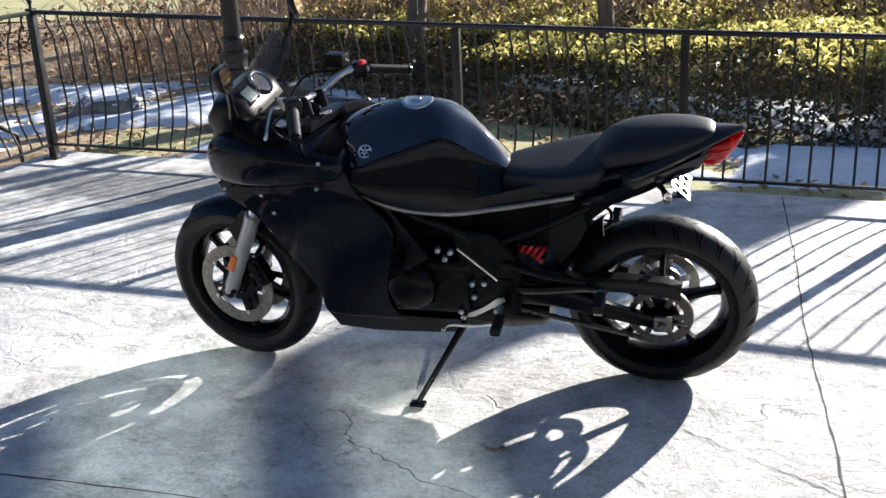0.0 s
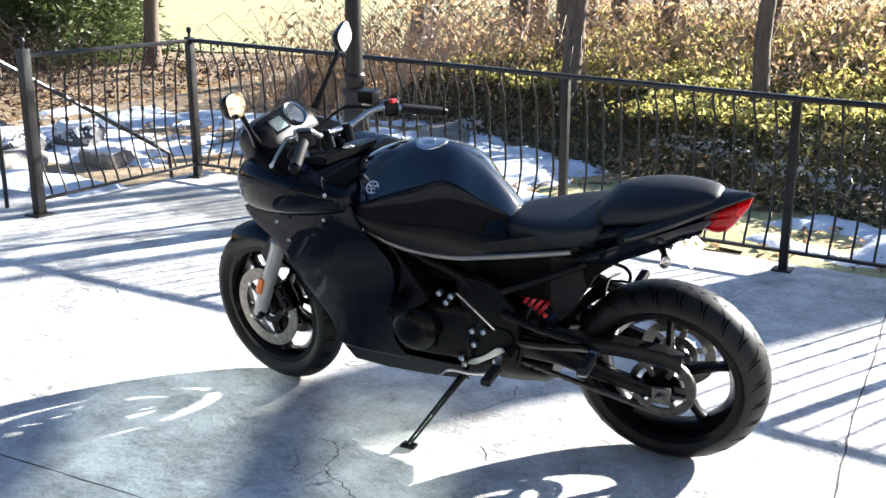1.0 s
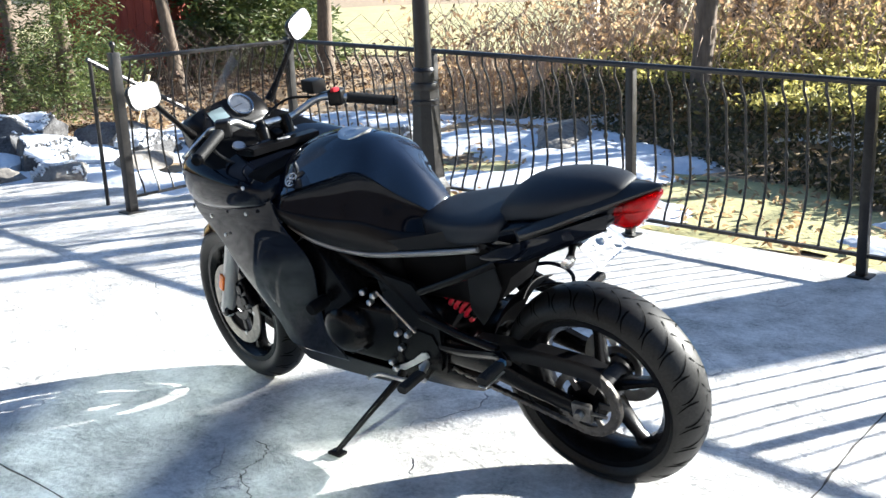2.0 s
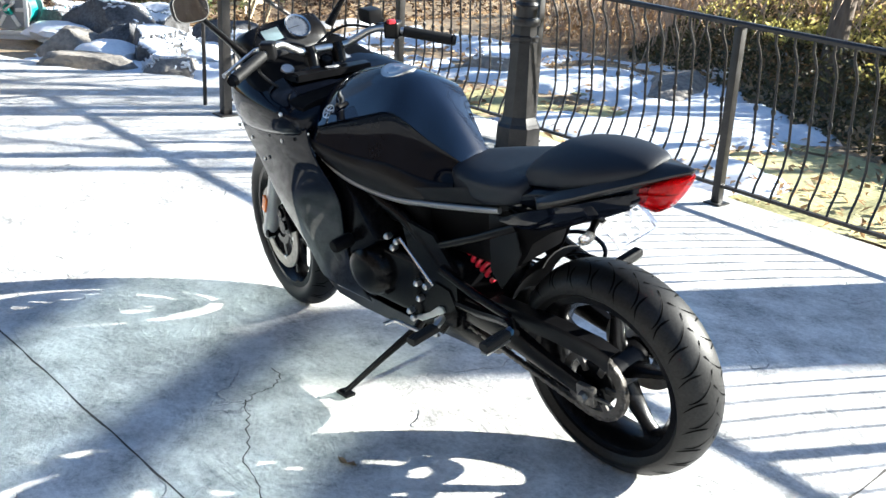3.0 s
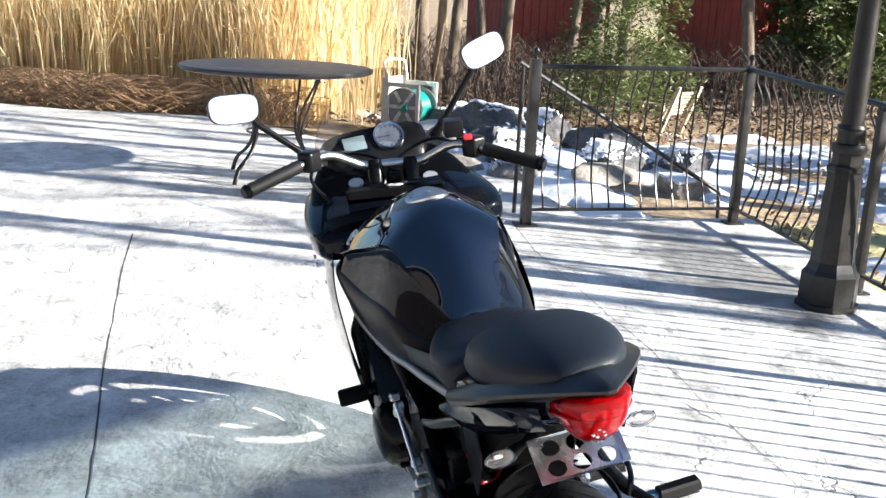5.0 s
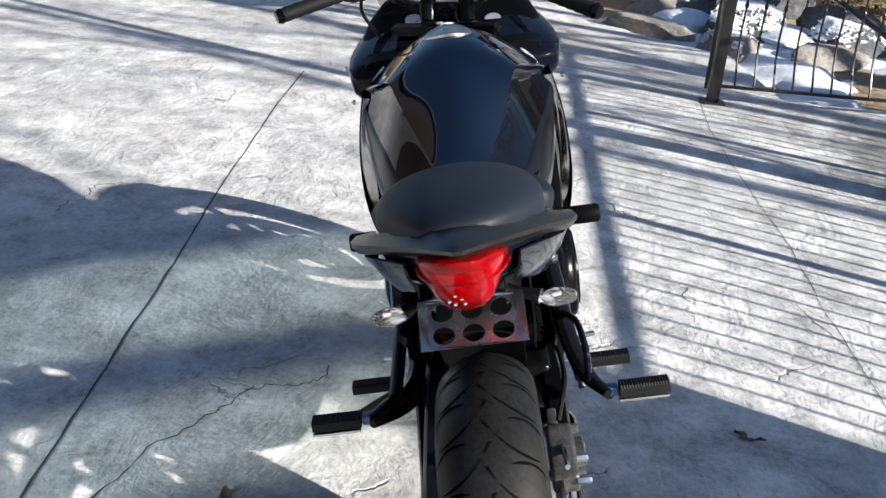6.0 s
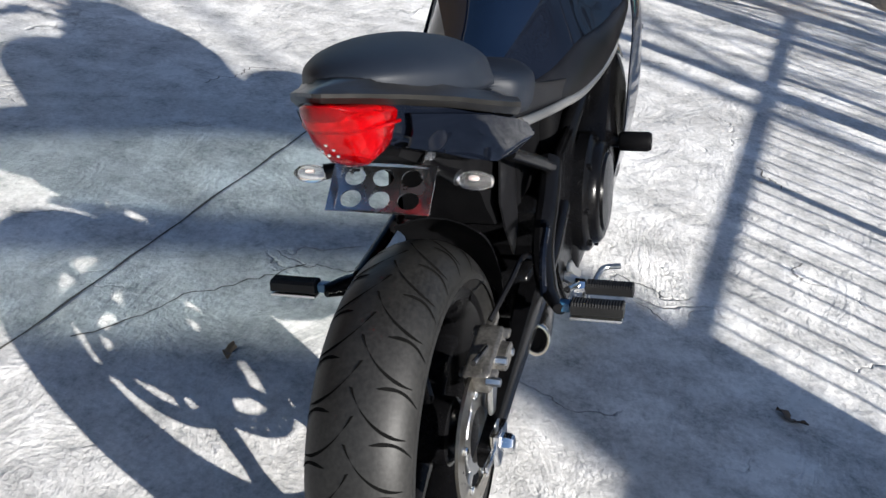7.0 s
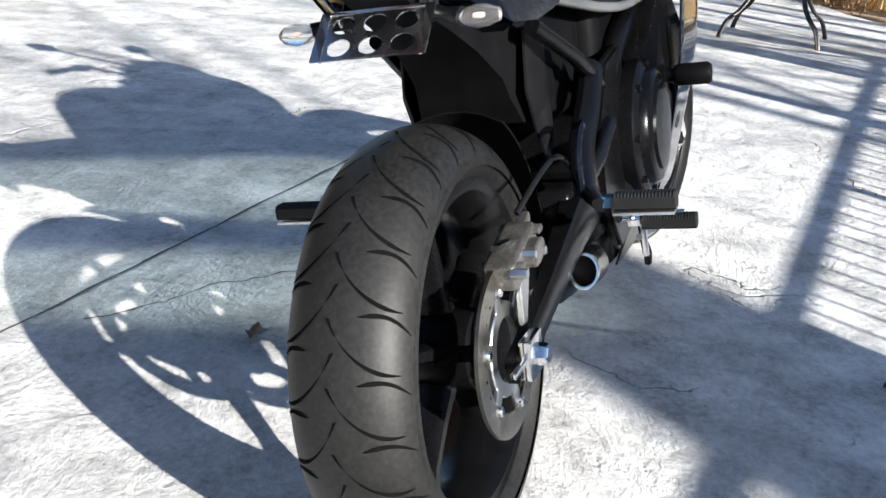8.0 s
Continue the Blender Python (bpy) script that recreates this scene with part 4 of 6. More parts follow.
both("frame_cover", lambda: patch([(0.86, 0.742), (0.72, 0.680), (0.58, 0.668), (0.42, 0.690), (0.30, 0.708), (0.20, 0.730)], [(0.88, 0.790), (0.74, 0.728), (0.60, 0.712), (0.47, 0.735), (0.32, 0.772), (0.21, 0.800)],
     lambda x, z: 0.188 - 0.16 * max(0, 0.80 - x) + 0.08 * max(0, 0.5 - x)), BLACK_SATIN, sub=1)
STRIP = [(0.875, 0.752), (0.80, 0.718), (0.715, 0.692), (0.60, 0.679), (0.50, 0.686), (0.42, 0.697), (0.30, 0.716), (0.235, 0.728)]
both("frame_strip", lambda: tube(smooth_path([(x, 0.196 - 0.16 * max(0, 0.80 - x) + 0.08 * max(0, 0.5 - x), z) for x, z in STRIP], 4), 0.0085, 10), DARK_SILVER, "grey metal frame strip")

FAIR = [(1.425, 0.835, 0.810, 0.085, 0.785, 0.07), (1.405, 0.885, 0.820, 0.135, 0.762, 0.12), (1.36, 0.925, 0.830, 0.180, 0.748, 0.165), (1.29, 0.945, 0.838, 0.216, 0.745, 0.195), (1.20, 0.942, 0.846, 0.238, 0.750, 0.215),
        (1.10, 0.925, 0.854, 0.250, 0.765, 0.230), (1.00, 0.905, 0.860, 0.252, 0.785, 0.238), (0.93, 0.890, 0.858, 0.236, 0.80, 0.228), (0.905, 0.868, 0.85, 0.22, 0.82, 0.22)]
fairing = subdiv(part("upper_fairing", loft(FAIR, 9, 0.5), BLACK_GLOSS, bike, "gloss black upper fairing"), 1)
LF_FRONT = [(1.385, 0.768), (1.365, 0.742), (1.335, 0.708), (1.25, 0.672), (1.20, 0.610), (1.165, 0.535), (1.112, 0.455), (1.078, 0.376), (1.086, 0.320), (1.086, 0.268)]
LF_REAR = [(0.905, 0.850), (0.895, 0.800), (0.850, 0.745), (0.800, 0.700), (0.765, 0.640), (0.790, 0.560), (0.815, 0.480), (0.840, 0.390), (0.845, 0.330), (0.800, 0.262)]
both("side_fairing", lambda: patch(LF_FRONT, LF_REAR, lambda x, z: 0.234 - 0.30 * max(0, 0.60 - z) ** 1.2 - 0.27 * max(0, x - 1.0) ** 1.3 - 0.25 * max(0, z - 0.76), 12, 0.005), BLACK_GLOSS, "gloss black side fairing", sub=1)
both("belly_pan", lambda: patch([(1.085, 0.300), (0.95, 0.290), (0.85, 0.275), (0.74, 0.268), (0.62, 0.268)], [(1.06, 0.195), (0.94, 0.180), (0.84, 0.182), (0.73, 0.188), (0.62, 0.200)], lambda x, z: 0.145 - 0.42 * max(0, 0.285 - z)), BLACK_SATIN)
for (x, z), y in (((1.335, 0.757), 0.186), ((1.19, 0.760), 0.230), ((0.995, 0.795), 0.246), ((1.167, 0.690), 0.215), ((0.975, 0.880), 0.247)):
    both("fairing_screw", lambda: at(disc(0.006, -0.003, 0.004, seg=10, bevel=0.001), x, y, z), SILVER)


def screen():
    rows = []
    for k in range(9):
        t = k / 8
        x, z = 1.400 - 0.255 * t ** 1.05, 0.925 + 0.300 * t
        w = 0.155 + 0.03 * math.sin(math.pi * t * 0.9) - 0.075 * t ** 3
        rows.append([(x - 0.16 * abs(u) ** 2.2 * (1 - 0.35 * t), u * w, z - 0.015 * abs(u) ** 3 * t) for u in [-1 + j / 7 for j in range(15)]])
    return sheet(rows, 0.003)


part("inner_panel", loft([(0.93, 0.90, 0.87, 0.200, 0.83, 0.19), (1.02, 0.905, 0.87, 0.222, 0.83, 0.21), (1.12, 0.925, 0.88, 0.222, 0.83, 0.21), (1.20, 0.960, 0.90, 0.205, 0.84, 0.20), (1.27, 0.985, 0.92, 0.175, 0.86, 0.17)], 6, 0.35), BLACK_DEEP, bike, "black inner fairing panel")
part("windscreen", screen(), SMOKE, bike, "smoked plastic windscreen")
dash = part("dashboard", loft([(1.375, 0.985, 0.96, 0.120, 0.90, 0.10), (1.34, 1.035, 0.98, 0.145, 0.90, 0.13), (1.29, 1.052, 0.985, 0.150, 0.90, 0.13), (1.245, 1.022, 0.97, 0.140, 0.90, 0.12), (1.215, 0.975, 0.94, 0.12, 0.89, 0.10)], 6, 0.5), BLACK_SATIN, bike)
DASH_M = Matrix.Translation((1.252, -0.038, 1.024)) @ Matrix.Rotation(radians(-46), 4, "Y")
part("tachometer", move(lathe([(0, 0), (0.037, 0.002), (0.037, 0.008), (0.042, 0.010), (0.044, 0.004), (0.044, -0.03)], 32, "z"), DASH_M), CHROME, dash, "round bezel")
part("dial", move(join(lathe([(0, 0.004), (0.037, 0.005)], 32, "z")), DASH_M), DIAL_FACE, dash, "pale round tachometer dial")
needle = join(box(-0.001, 0.001, -0.004, 0.028, 0.006, 0.0065, 0), *[move(box(-0.0008, 0.0008, 0.029, 0.035, 0.0055, 0.006, 0), Matrix.Rotation(2 * math.pi * k / 16, 4, "Z")) for k in range(14)])
part("needle", move(needle, DASH_M), BLACK_SATIN, dash)
LCD_M = Matrix.Translation((1.254, 0.058, 1.020)) @ Matrix.Rotation(radians(-46), 4, "Y")
part("lcd_frame", move(box(-0.030, 0.030, -0.040, 0.040, -0.016, 0.006, 0.005), LCD_M), BLACK_GLOSS, dash)
part("lcd", move(box(-0.022, 0.022, -0.031, 0.031, 0.005, 0.008, 0.002), LCD_M), LCD, dash, "pale grey digital display")


def mirror_at(s, c, aim):
    """A mirror head on its stem; aim is the pose of its face."""
    stem_foot = Vector((1.262, 0.165 * s, 0.995))
    m = part("mirror", tube([stem_foot, stem_foot + (c - stem_foot) * 0.12, stem_foot + (c - stem_foot) * 0.3, stem_foot + (c - stem_foot) * 0.75, c + Vector((0.015, -0.03 * s, -0.012))], [0.016, 0.013, 0.009, 0.0085, 0.010], 10), BLACK_SATIN, bike, "black mirror on a long stem")
    out = []
    for k in range(28):
        a = 2 * math.pi * k / 28
        ca, sa = math.cos(a), math.sin(a)
        out.append((0.068 * math.copysign(abs(ca) ** 0.55, ca) * (1 + 0.06 * sa), 0.038 * math.copysign(abs(sa) ** 0.62, sa)))
    rows = [[(x * f, y * f, z) for x, y in out] for f, z in ((0.35, -0.034), (0.75, -0.026), (0.96, -0.010), (1.0, 0.0), (0.985, 0.003), (0.94, 0.003), (0.93, 0.001))]
    M = Matrix.Translation(c) @ aim
    part("mirror_shell", move(rings(rows), M), BLACK_SATIN, m)
    part("mirror_glass", move(rings([[(x * 0.935, y * 0.935, z) for x, y in out] for z in (0.0005, 0.0028)]), M), MIRROR, m, "mirror glass")


def facing(direction, roll=0.0):
    z = Vector(direction).normalized()
    x = Vector((0, 0, 1)).cross(z).normalized()
    y = z.cross(x)
    return Matrix((x, y, z)).transposed().to_4x4() @ Matrix.Rotation(radians(roll), 4, "Z")


mirror_at(1, Vector((1.156, 0.355, 1.192)), facing((-1, -0.32, 0.150), -8))
mirror_at(-1, Vector((1.202, -0.324, 1.207)), facing((-1, -0.22, 0.135), 13))

# seats and tail
RSEAT = [(0.475, 0.775, 0.752, 0.070, 0.70, 0.07), (0.44, 0.788, 0.762, 0.090, 0.69, 0.09), (0.38, 0.794, 0.768, 0.118, 0.70, 0.115), (0.30, 0.806, 0.778, 0.142, 0.715, 0.13), (0.22, 0.822, 0.790, 0.152, 0.735, 0.135), (0.165, 0.834, 0.80, 0.148, 0.75, 0.13), (0.13, 0.838, 0.80, 0.13, 0.77, 0.12)]
subdiv(part("rider_seat", loft(RSEAT, 9, 0.6), SEAT_VINYL, bike, "black vinyl rider seat"), 1)
PSEAT = [(0.185, 0.838, 0.822, 0.085, 0.80, 0.105), (0.160, 0.868, 0.838, 0.098, 0.80, 0.118), (0.125, 0.895, 0.850, 0.110, 0.81, 0.124), (0.07, 0.911, 0.858, 0.122, 0.82, 0.128), (0.0, 0.920, 0.866, 0.124, 0.83, 0.124), (-0.07, 0.924, 0.878, 0.102, 0.850, 0.102), (-0.125, 0.921, 0.890, 0.072, 0.870, 0.072), (-0.152, 0.914, 0.896, 0.050, 0.884, 0.049), (-0.164, 0.905, 0.896, 0.034, 0.888, 0.033)]
subdiv(part("pillion_seat", loft(PSEAT, 9, 1.02), SEAT_VINYL, bike, "black vinyl pillion seat"), 1)
TAIL = [(0.26, 0.740, 0.728, 0.130, 0.670, 0.085), (0.18, 0.80, 0.775, 0.130, 0.690, 0.086), (0.10, 0.830, 0.800, 0.140, 0.712, 0.100), (0.0, 0.846, 0.822, 0.128, 0.744, 0.084), (-0.08, 0.864, 0.840, 0.099, 0.780, 0.064), (-0.14, 0.876, 0.856, 0.070, 0.806, 0.048), (-0.18, 0.882, 0.876, 0.040, 0.855, 0.028)]
tail = subdiv(part("tail_cowl", loft(TAIL, 7, 0.6), BLACK_GLOSS, bike, "gloss black tail cowl"), 1)


def tail_panel():
    """A flat glossy flank of the tail, leaning in towards the bottom, with a pointed front end."""
    top = [(0.212, 0.150, 0.724), (0.150, 0.154, 0.756), (0.09, 0.152, 0.780), (0.0, 0.140, 0.812), (-0.08, 0.106, 0.836), (-0.14, 0.074, 0.852)]
    low = [(0.205, 0.146, 0.716), (0.165, 0.132, 0.704), (0.11, 0.116, 0.708), (0.02, 0.098, 0.742), (-0.06, 0.080, 0.778), (-0.12, 0.062, 0.802)]
    return sheet([[tuple(Vector(a) + (Vector(b) - Vector(a)) * t + Vector((0, 0.004 * math.sin(math.pi * t), 0))) for t in (0, 0.08, 0.5, 0.92, 1)] for a, b in zip(top, low)], 0.004)


both("tail_side_panel", tail_panel, BLACK_GLOSS, "gloss black tail flank")


def grab_rail():
    """A moulded rail: from a wing beside each flank of the seat straight to a point behind it, with a flat deck."""
    outer = [(0.088, 0.146, 0.800), (0.062, 0.170, 0.811), (0.03, 0.164, 0.820), (-0.02, 0.145, 0.836), (-0.08, 0.115, 0.857), (-0.15, 0.074, 0.878), (-0.205, 0.036, 0.893), (-0.246, 0.006, 0.903)]
    inner = [(0.080, 0.126, 0.806), (0.060, 0.130, 0.822), (0.03, 0.128, 0.836), (-0.02, 0.120, 0.851), (-0.07, 0.100, 0.870), (-0.12, 0.070, 0.886), (-0.155, 0.036, 0.899), (-0.164, 0.006, 0.902)]
    rows = []
    for s, order in ((-1, range(8)), (1, range(7, -1, -1))):
        for i in order:
            (xo, yo, zo), (xi, yi, zi) = outer[i], inner[i]
            h = 0.022 - 0.0012 * i
            rows.append([(xi, s * yi, zi), (xo + 0.012, s * max(0.003, yo - 0.008), zo + 0.004), (xo, s * yo, zo), (xo, s * yo, zo - h * 0.35), (xo + 0.008, s * max(0.003, yo - 0.007), zo - h), (xi, s * yi, zi - h)])
    return rings(rows)


part("grab_rail", grab_rail(), RAIL_PLASTIC, bike, "black moulded grab rail")
LIGHT = [(-0.085, 0.848, 0.838, 0.066, 0.806, 0.030), (-0.125, 0.860, 0.850, 0.066, 0.786, 0.028), (-0.160, 0.870, 0.858, 0.060, 0.777, 0.028), (-0.190, 0.877, 0.864, 0.052, 0.798, 0.028), (-0.215, 0.882, 0.870, 0.041, 0.834, 0.026), (-0.234, 0.886, 0.878, 0.026, 0.866, 0.018), (-0.242, 0.888, 0.884, 0.012, 0.878, 0.010)]
part("lamp_reflector", loft([(-0.10, 0.845, 0.835, 0.040, 0.81, 0.018), (-0.15, 0.862, 0.848, 0.046, 0.80, 0.018), (-0.19, 0.866, 0.852, 0.044, 0.812, 0.020), (-0.205, 0.864, 0.855, 0.034, 0.84, 0.02)], 6, 0.55), RED_REFLECTOR, bike)
light = subdiv(part("tail_light", loft(LIGHT, 6, 0.55), RED_LENS, bike, "red tail light lens"), 1)
part("lens_ridge", tube(smooth_path([(-0.14, 0.061, 0.842), (-0.185, 0.050, 0.847), (-0.212, 0.026, 0.848), (-0.219, 0.0, 0.849), (-0.212, -0.026, 0.848), (-0.185, -0.050, 0.847), (-0.14, -0.061, 0.842)], 4), 0.0024, 8), RED_LENS, light)
# chrome beads put the lens's white highlights in as small shapes
for y, z in ((0.012, 0.829), (0.020, 0.819), (0.013, 0.813), (0.004, 0.822), (0.001, 0.812)):
    part("lens_highlight", at(lathe([(0, -0.003), (0.0022, -0.0016), (0.0026, 0.0016), (0, 0.003)], 10, "x"), -0.198 - 0.55 * (z - 0.812), y, z), CHROME, light)
tray = part("undertray", loft([(0.34, 0.70, 0.66, 0.10, 0.55, 0.10), (0.27, 0.72, 0.67, 0.092, 0.548, 0.090), (0.228, 0.735, 0.69, 0.084, 0.552, 0.080), (0.205, 0.745, 0.70, 0.078, 0.590, 0.072), (0.190, 0.750, 0.71, 0.074, 0.622, 0.068), (0.130, 0.775, 0.73, 0.066, 0.668, 0.058), (0.06, 0.79, 0.75, 0.06, 0.705, 0.05), (-0.02, 0.81, 0.78, 0.054, 0.742, 0.042), (-0.085, 0.826, 0.80, 0.046, 0.775, 0.034)], 6, 0.4), BLACK_DEEP, bike, "black undertray")
for s in (1, -1):
    part("bracket_arm", plate([(0.02, 0.740), (0.015, 0.762), (-0.030, 0.758), (-0.052, 0.738), (-0.046, 0.730), (-0.015, 0.742)], 0.052 * s - 0.0015, 0.052 * s + 0.0015, 0.0008), PLATE_STEEL, tray, "bare steel bracket arm")
both("inner_fender", lambda: plate([(0.205, 0.60), (0.22, 0.69), (0.31, 0.69), (0.325, 0.52), (0.29, 0.47), (0.235, 0.54)], 0.093, 0.097, 0.001), BLACK_SATIN, "black inner fender plate", tray)
part("rear_mudguard", sheet([[((0.330 - 0.020 * u * u) * math.cos(radians(a)), u * 0.074, 0.300 + (0.330 - 0.020 * u * u) * math.sin(radians(a))) for u in (-1, -0.6, -0.2, 0.2, 0.6, 1)] for a in range(6, 62, 6)], 0.003), BLACK_DEEP, bike, "black rear mudguard close over the tyre")


def number_bracket():
    """A small steel bracket with six round holes in it."""
    bm = bmesh.new()
    cells_x = [-0.09, -0.075, -0.025, 0.025, 0.075, 0.09]
    cells_z = [-0.052, -0.047, 0.0, 0.047, 0.052]
    seg = 20
    for i in range(5):
        for j in range(4):
            x0, x1, z0, z1 = cells_x[i], cells_x[i + 1], cells_z[j], cells_z[j + 1]
            if 1 <= i <= 3 and 1 <= j <= 2:
                cx, cz = (x0 + x1) / 2, (z0 + z1) / 2
                ring, square = [], []
                for k in range(seg):
                    a = 2 * math.pi * (k + 0.5) / seg
                    c, s = math.cos(a), math.sin(a)
                    ring.append(bm.verts.new((0, cx + 0.0185 * c, cz + 0.0185 * s)))
                    f = 1 / max(abs(c) / ((x1 - x0) / 2), abs(s) / ((z1 - z0) / 2))
                    square.append(bm.verts.new((0, cx + f * c, cz + f * s)))
                for k in range(seg):
                    k2 = (k + 1) % seg
                    bm.faces.new((ring[k], ring[k2], square[k2], square[k]))
                corners = {(sx, sz): bm.verts.new((0, cx + sx * (x1 - x0) / 2, cz + sz * (z1 - z0) / 2)) for sx in (-1, 1) for sz in (-1, 1)}
                for k in range(seg):
                    k2 = (k + 1) % seg
                    a, b = square[k].co, square[k2].co
                    if abs(a.y - b.y) > 1e-5 and abs(a.z - b.z) > 1e-5:
                        key = (1 if (a.y + b.y) / 2 > cx else -1, 1 if (a.z + b.z) / 2 > cz else -1)
                        bm.faces.new((square[k], square[k2], corners[key]))
            else:
                bm.faces.new([bm.verts.new((0, x, z)) for x, z in ((x0, z0), (x1, z0), (x1, z1), (x0, z1))])
    bmesh.ops.remove_doubles(bm, verts=bm.verts, dist=1e-5)
    bmesh.ops.recalc_face_normals(bm, faces=bm.faces)
    bmesh.ops.solidify(bm, geom=bm.faces[:], thickness=0.002)
    return bm


BR = Matrix.Translation((-0.070, 0.0, 0.722)) @ Matrix.Rotation(radians(46), 4, "Y") @ Matrix.Diagonal((1, 0.84, 0.72, 1))
bracket = part("number_bracket", move(number_bracket(), BR), PLATE_STEEL, bike, "bare steel plate bracket with six round holes", smooth=False)
for y in (-0.078, 0.078):
    for z in (-0.040, 0.040):
        part("bolt", move(at(lathe([(0, 0.006), (0.006, 0.005), (0.007, 0.0), (0.0, 0.0)], 8, "x"), -0.006, y, z), BR @ Matrix.Rotation(math.pi, 4, "Z")), CHROME, bracket)
for s in (1, -1):
    b = part("indicator", tube([(-0.010, 0.055 * s, 0.735), (-0.020, 0.075 * s, 0.733), (-0.030, 0.10 * s, 0.728)], [0.011, 0.008, 0.012], 10), BLACK_SATIN, bike, "rear turn signal on a short stalk")
    part("lens", at(lathe([(0, -0.030), (0.008, -0.027), (0.0125, -0.014), (0.014, 0.0), (0.011, 0.014), (0.005, 0.022), (0, 0.025)], 18, "y"), -0.036, 0.122 * s, 0.727), CLEAR_LENS, b, "clear teardrop lens")
    part("bulb", at(lathe([(0, -0.008), (0.002, -0.006), (0.0024, 0.0), (0.002, 0.005), (0, 0.007)], 10, "y"), -0.030, 0.122 * s, 0.727), BULB, b)

# engine and running gear
eng = part("engine", box(0.56, 0.96, -0.16, 0.16, 0.300, 0.50, 0.03, 3), BLACK_METAL, bike, "black engine block")
part("cylinder_block", move(box(-0.13, 0.13, -0.20, 0.20, -0.02, 0.22, 0.02, 2), Matrix.Translation((0.80, 0, 0.48)) @ Matrix.Rotation(radians(32), 4, "Y")), BLACK_METAL, eng)
part("gearbox", box(0.42, 0.62, -0.13, 0.13, 0.30, 0.52, 0.03, 3), BLACK_METAL, eng)
part("sump", box(0.60, 0.90, -0.11, 0.11, 0.20, 0.31, 0.03, 3), BLACK_METAL, eng)
part("alternator_cover", at(join(lathe([(0, 0.065), (0.030, 0.066), (0.055, 0.060), (0.074, 0.046), (0.082, 0.03), (0.086, 0.0)], 40)), 0.760, 0.15, 0.415), BLACK_METAL, eng)
part("clutch_cover", at(join(lathe([(0.124, 0.0), (0.124, -0.024), (0.118, -0.030), (0.108, -0.034), (0.104, -0.046), (0.096, -0.052), (0.082, -0.053), (0.079, -0.058), (0.050, -0.061), (0.0, -0.061)], 48)), 0.660, -0.15, 0.455), BLACK_METAL, eng)
for k in range(8):
    part("cover_bolt", at(move(at(disc(0.0065, 0.0, 0.030, seg=10), 0.086, 0, 0), Matrix.Rotation(2 * math.pi * k / 8, 4, "Y")), 0.760, 0.15, 0.415), BLACK_METAL, eng)
    part("cover_bolt", at(move(at(disc(0.0065, -0.038, -0.020, seg=10), 0.115, 0, 0), Matrix.Rotation(2 * math.pi * k / 8, 4, "Y")), 0.660, -0.15, 0.455), BLACK_METAL, eng)
part("sprocket_cover", plate([(0.56, 0.31), (0.55, 0.42), (0.50, 0.46), (0.43, 0.45), (0.40, 0.38), (0.42, 0.31)], 0.10, 0.155, 0.012), BLACK_METAL, eng)
for x, z, y in ((0.561, 0.428, 0.165), (0.522, 0.431, 0.165), (0.559, 0.379, 0.165), (0.605, 0.324, 0.17), (0.62, 0.545, 0.17), (0.66, 0.55, 0.17), (0.64, 0.52, 0.17), (0.60, 0.30, 0.165), (0.49, 0.33, 0.165)):
    part("bolt", at(lathe([(0.010, -0.012), (0.010, 0.006), (0.006, 0.010), (0.0, 0.010)], 6), x, y, z), SILVER, eng, "bright bolt head")
for k, pts in enumerate(([(0.97, 0.10, 0.55), (1.04, 0.10, 0.46), (1.02, 0.09, 0.30), (0.90, 0.07, 0.22)], [(0.97, 0.035, 0.55), (1.05, 0.035, 0.46), (1.03, 0.03, 0.30), (0.90, 0.03, 0.21)], [(0.97, -0.035, 0.55), (1.05, -0.035, 0.46), (1.03, -0.03, 0.30), (0.90, -0.03, 0.21)], [(0.97, -0.10, 0.55), (1.04, -0.10, 0.46), (1.02, -0.09, 0.30), (0.90, -0.07, 0.22)])):
    part("header_pipe", tube(smooth_path(pts, 6), 0.019, 12), BLACK_METAL, eng)
rad = part("radiator", move(box(-0.02, 0.02, -0.17, 0.17, -0.15, 0.15, 0.008), Matrix.Translation((1.075, 0, 0.53)) @ Matrix.Rotation(radians(-12), 4, "Y")), BLACK_DEEP, bike)
ex = part("silencer", loft([(0.70, 0.30, 0.255, 0.08, 0.205, 0.06), (0.62, 0.315, 0.26, 0.10, 0.205, 0.075), (0.45, 0.320, 0.265, 0.105, 0.210, 0.075), (0.36, 0.315, 0.265, 0.10, 0.220, 0.07), (0.335, 0.30, 0.26, 0.085, 0.230, 0.055)], 8, 0.6), BLACK_METAL, bike, "black under-engine silencer")
TIP = Matrix.Translation((0.330, -0.125, 0.290)) @ Matrix.Rotation(radians(10), 4, "Z") @ Matrix.Rotation(radians(14), 4, "Y")
part("tail_pipe", move(lathe([(0.0185, 0.03), (0.0185, -0.034), (0.020, -0.037), (0.023, -0.037), (0.0245, -0.034), (0.0245, -0.020), (0.023, -0.018)], 28, "x"), TIP @ Matrix.Diagonal((1, 1.0, 1.25, 1))), CHROME, ex, "polished oval tail pipe")
part("tail_pipe_bore", move(lathe([(0, 0.0), (0.0185, 0.0)], 20, "x"), TIP @ Matrix.Diagonal((1, 1, 1.25, 1))), BLACK_DEEP, ex)
part("tail_pipe_body", move(lathe([(0.028, 0.16), (0.026, 0.02), (0.0235, -0.021)], 24, "x"), TIP @ Matrix.Diagonal((1, 1, 1.2, 1))), BLACK_METAL, ex)
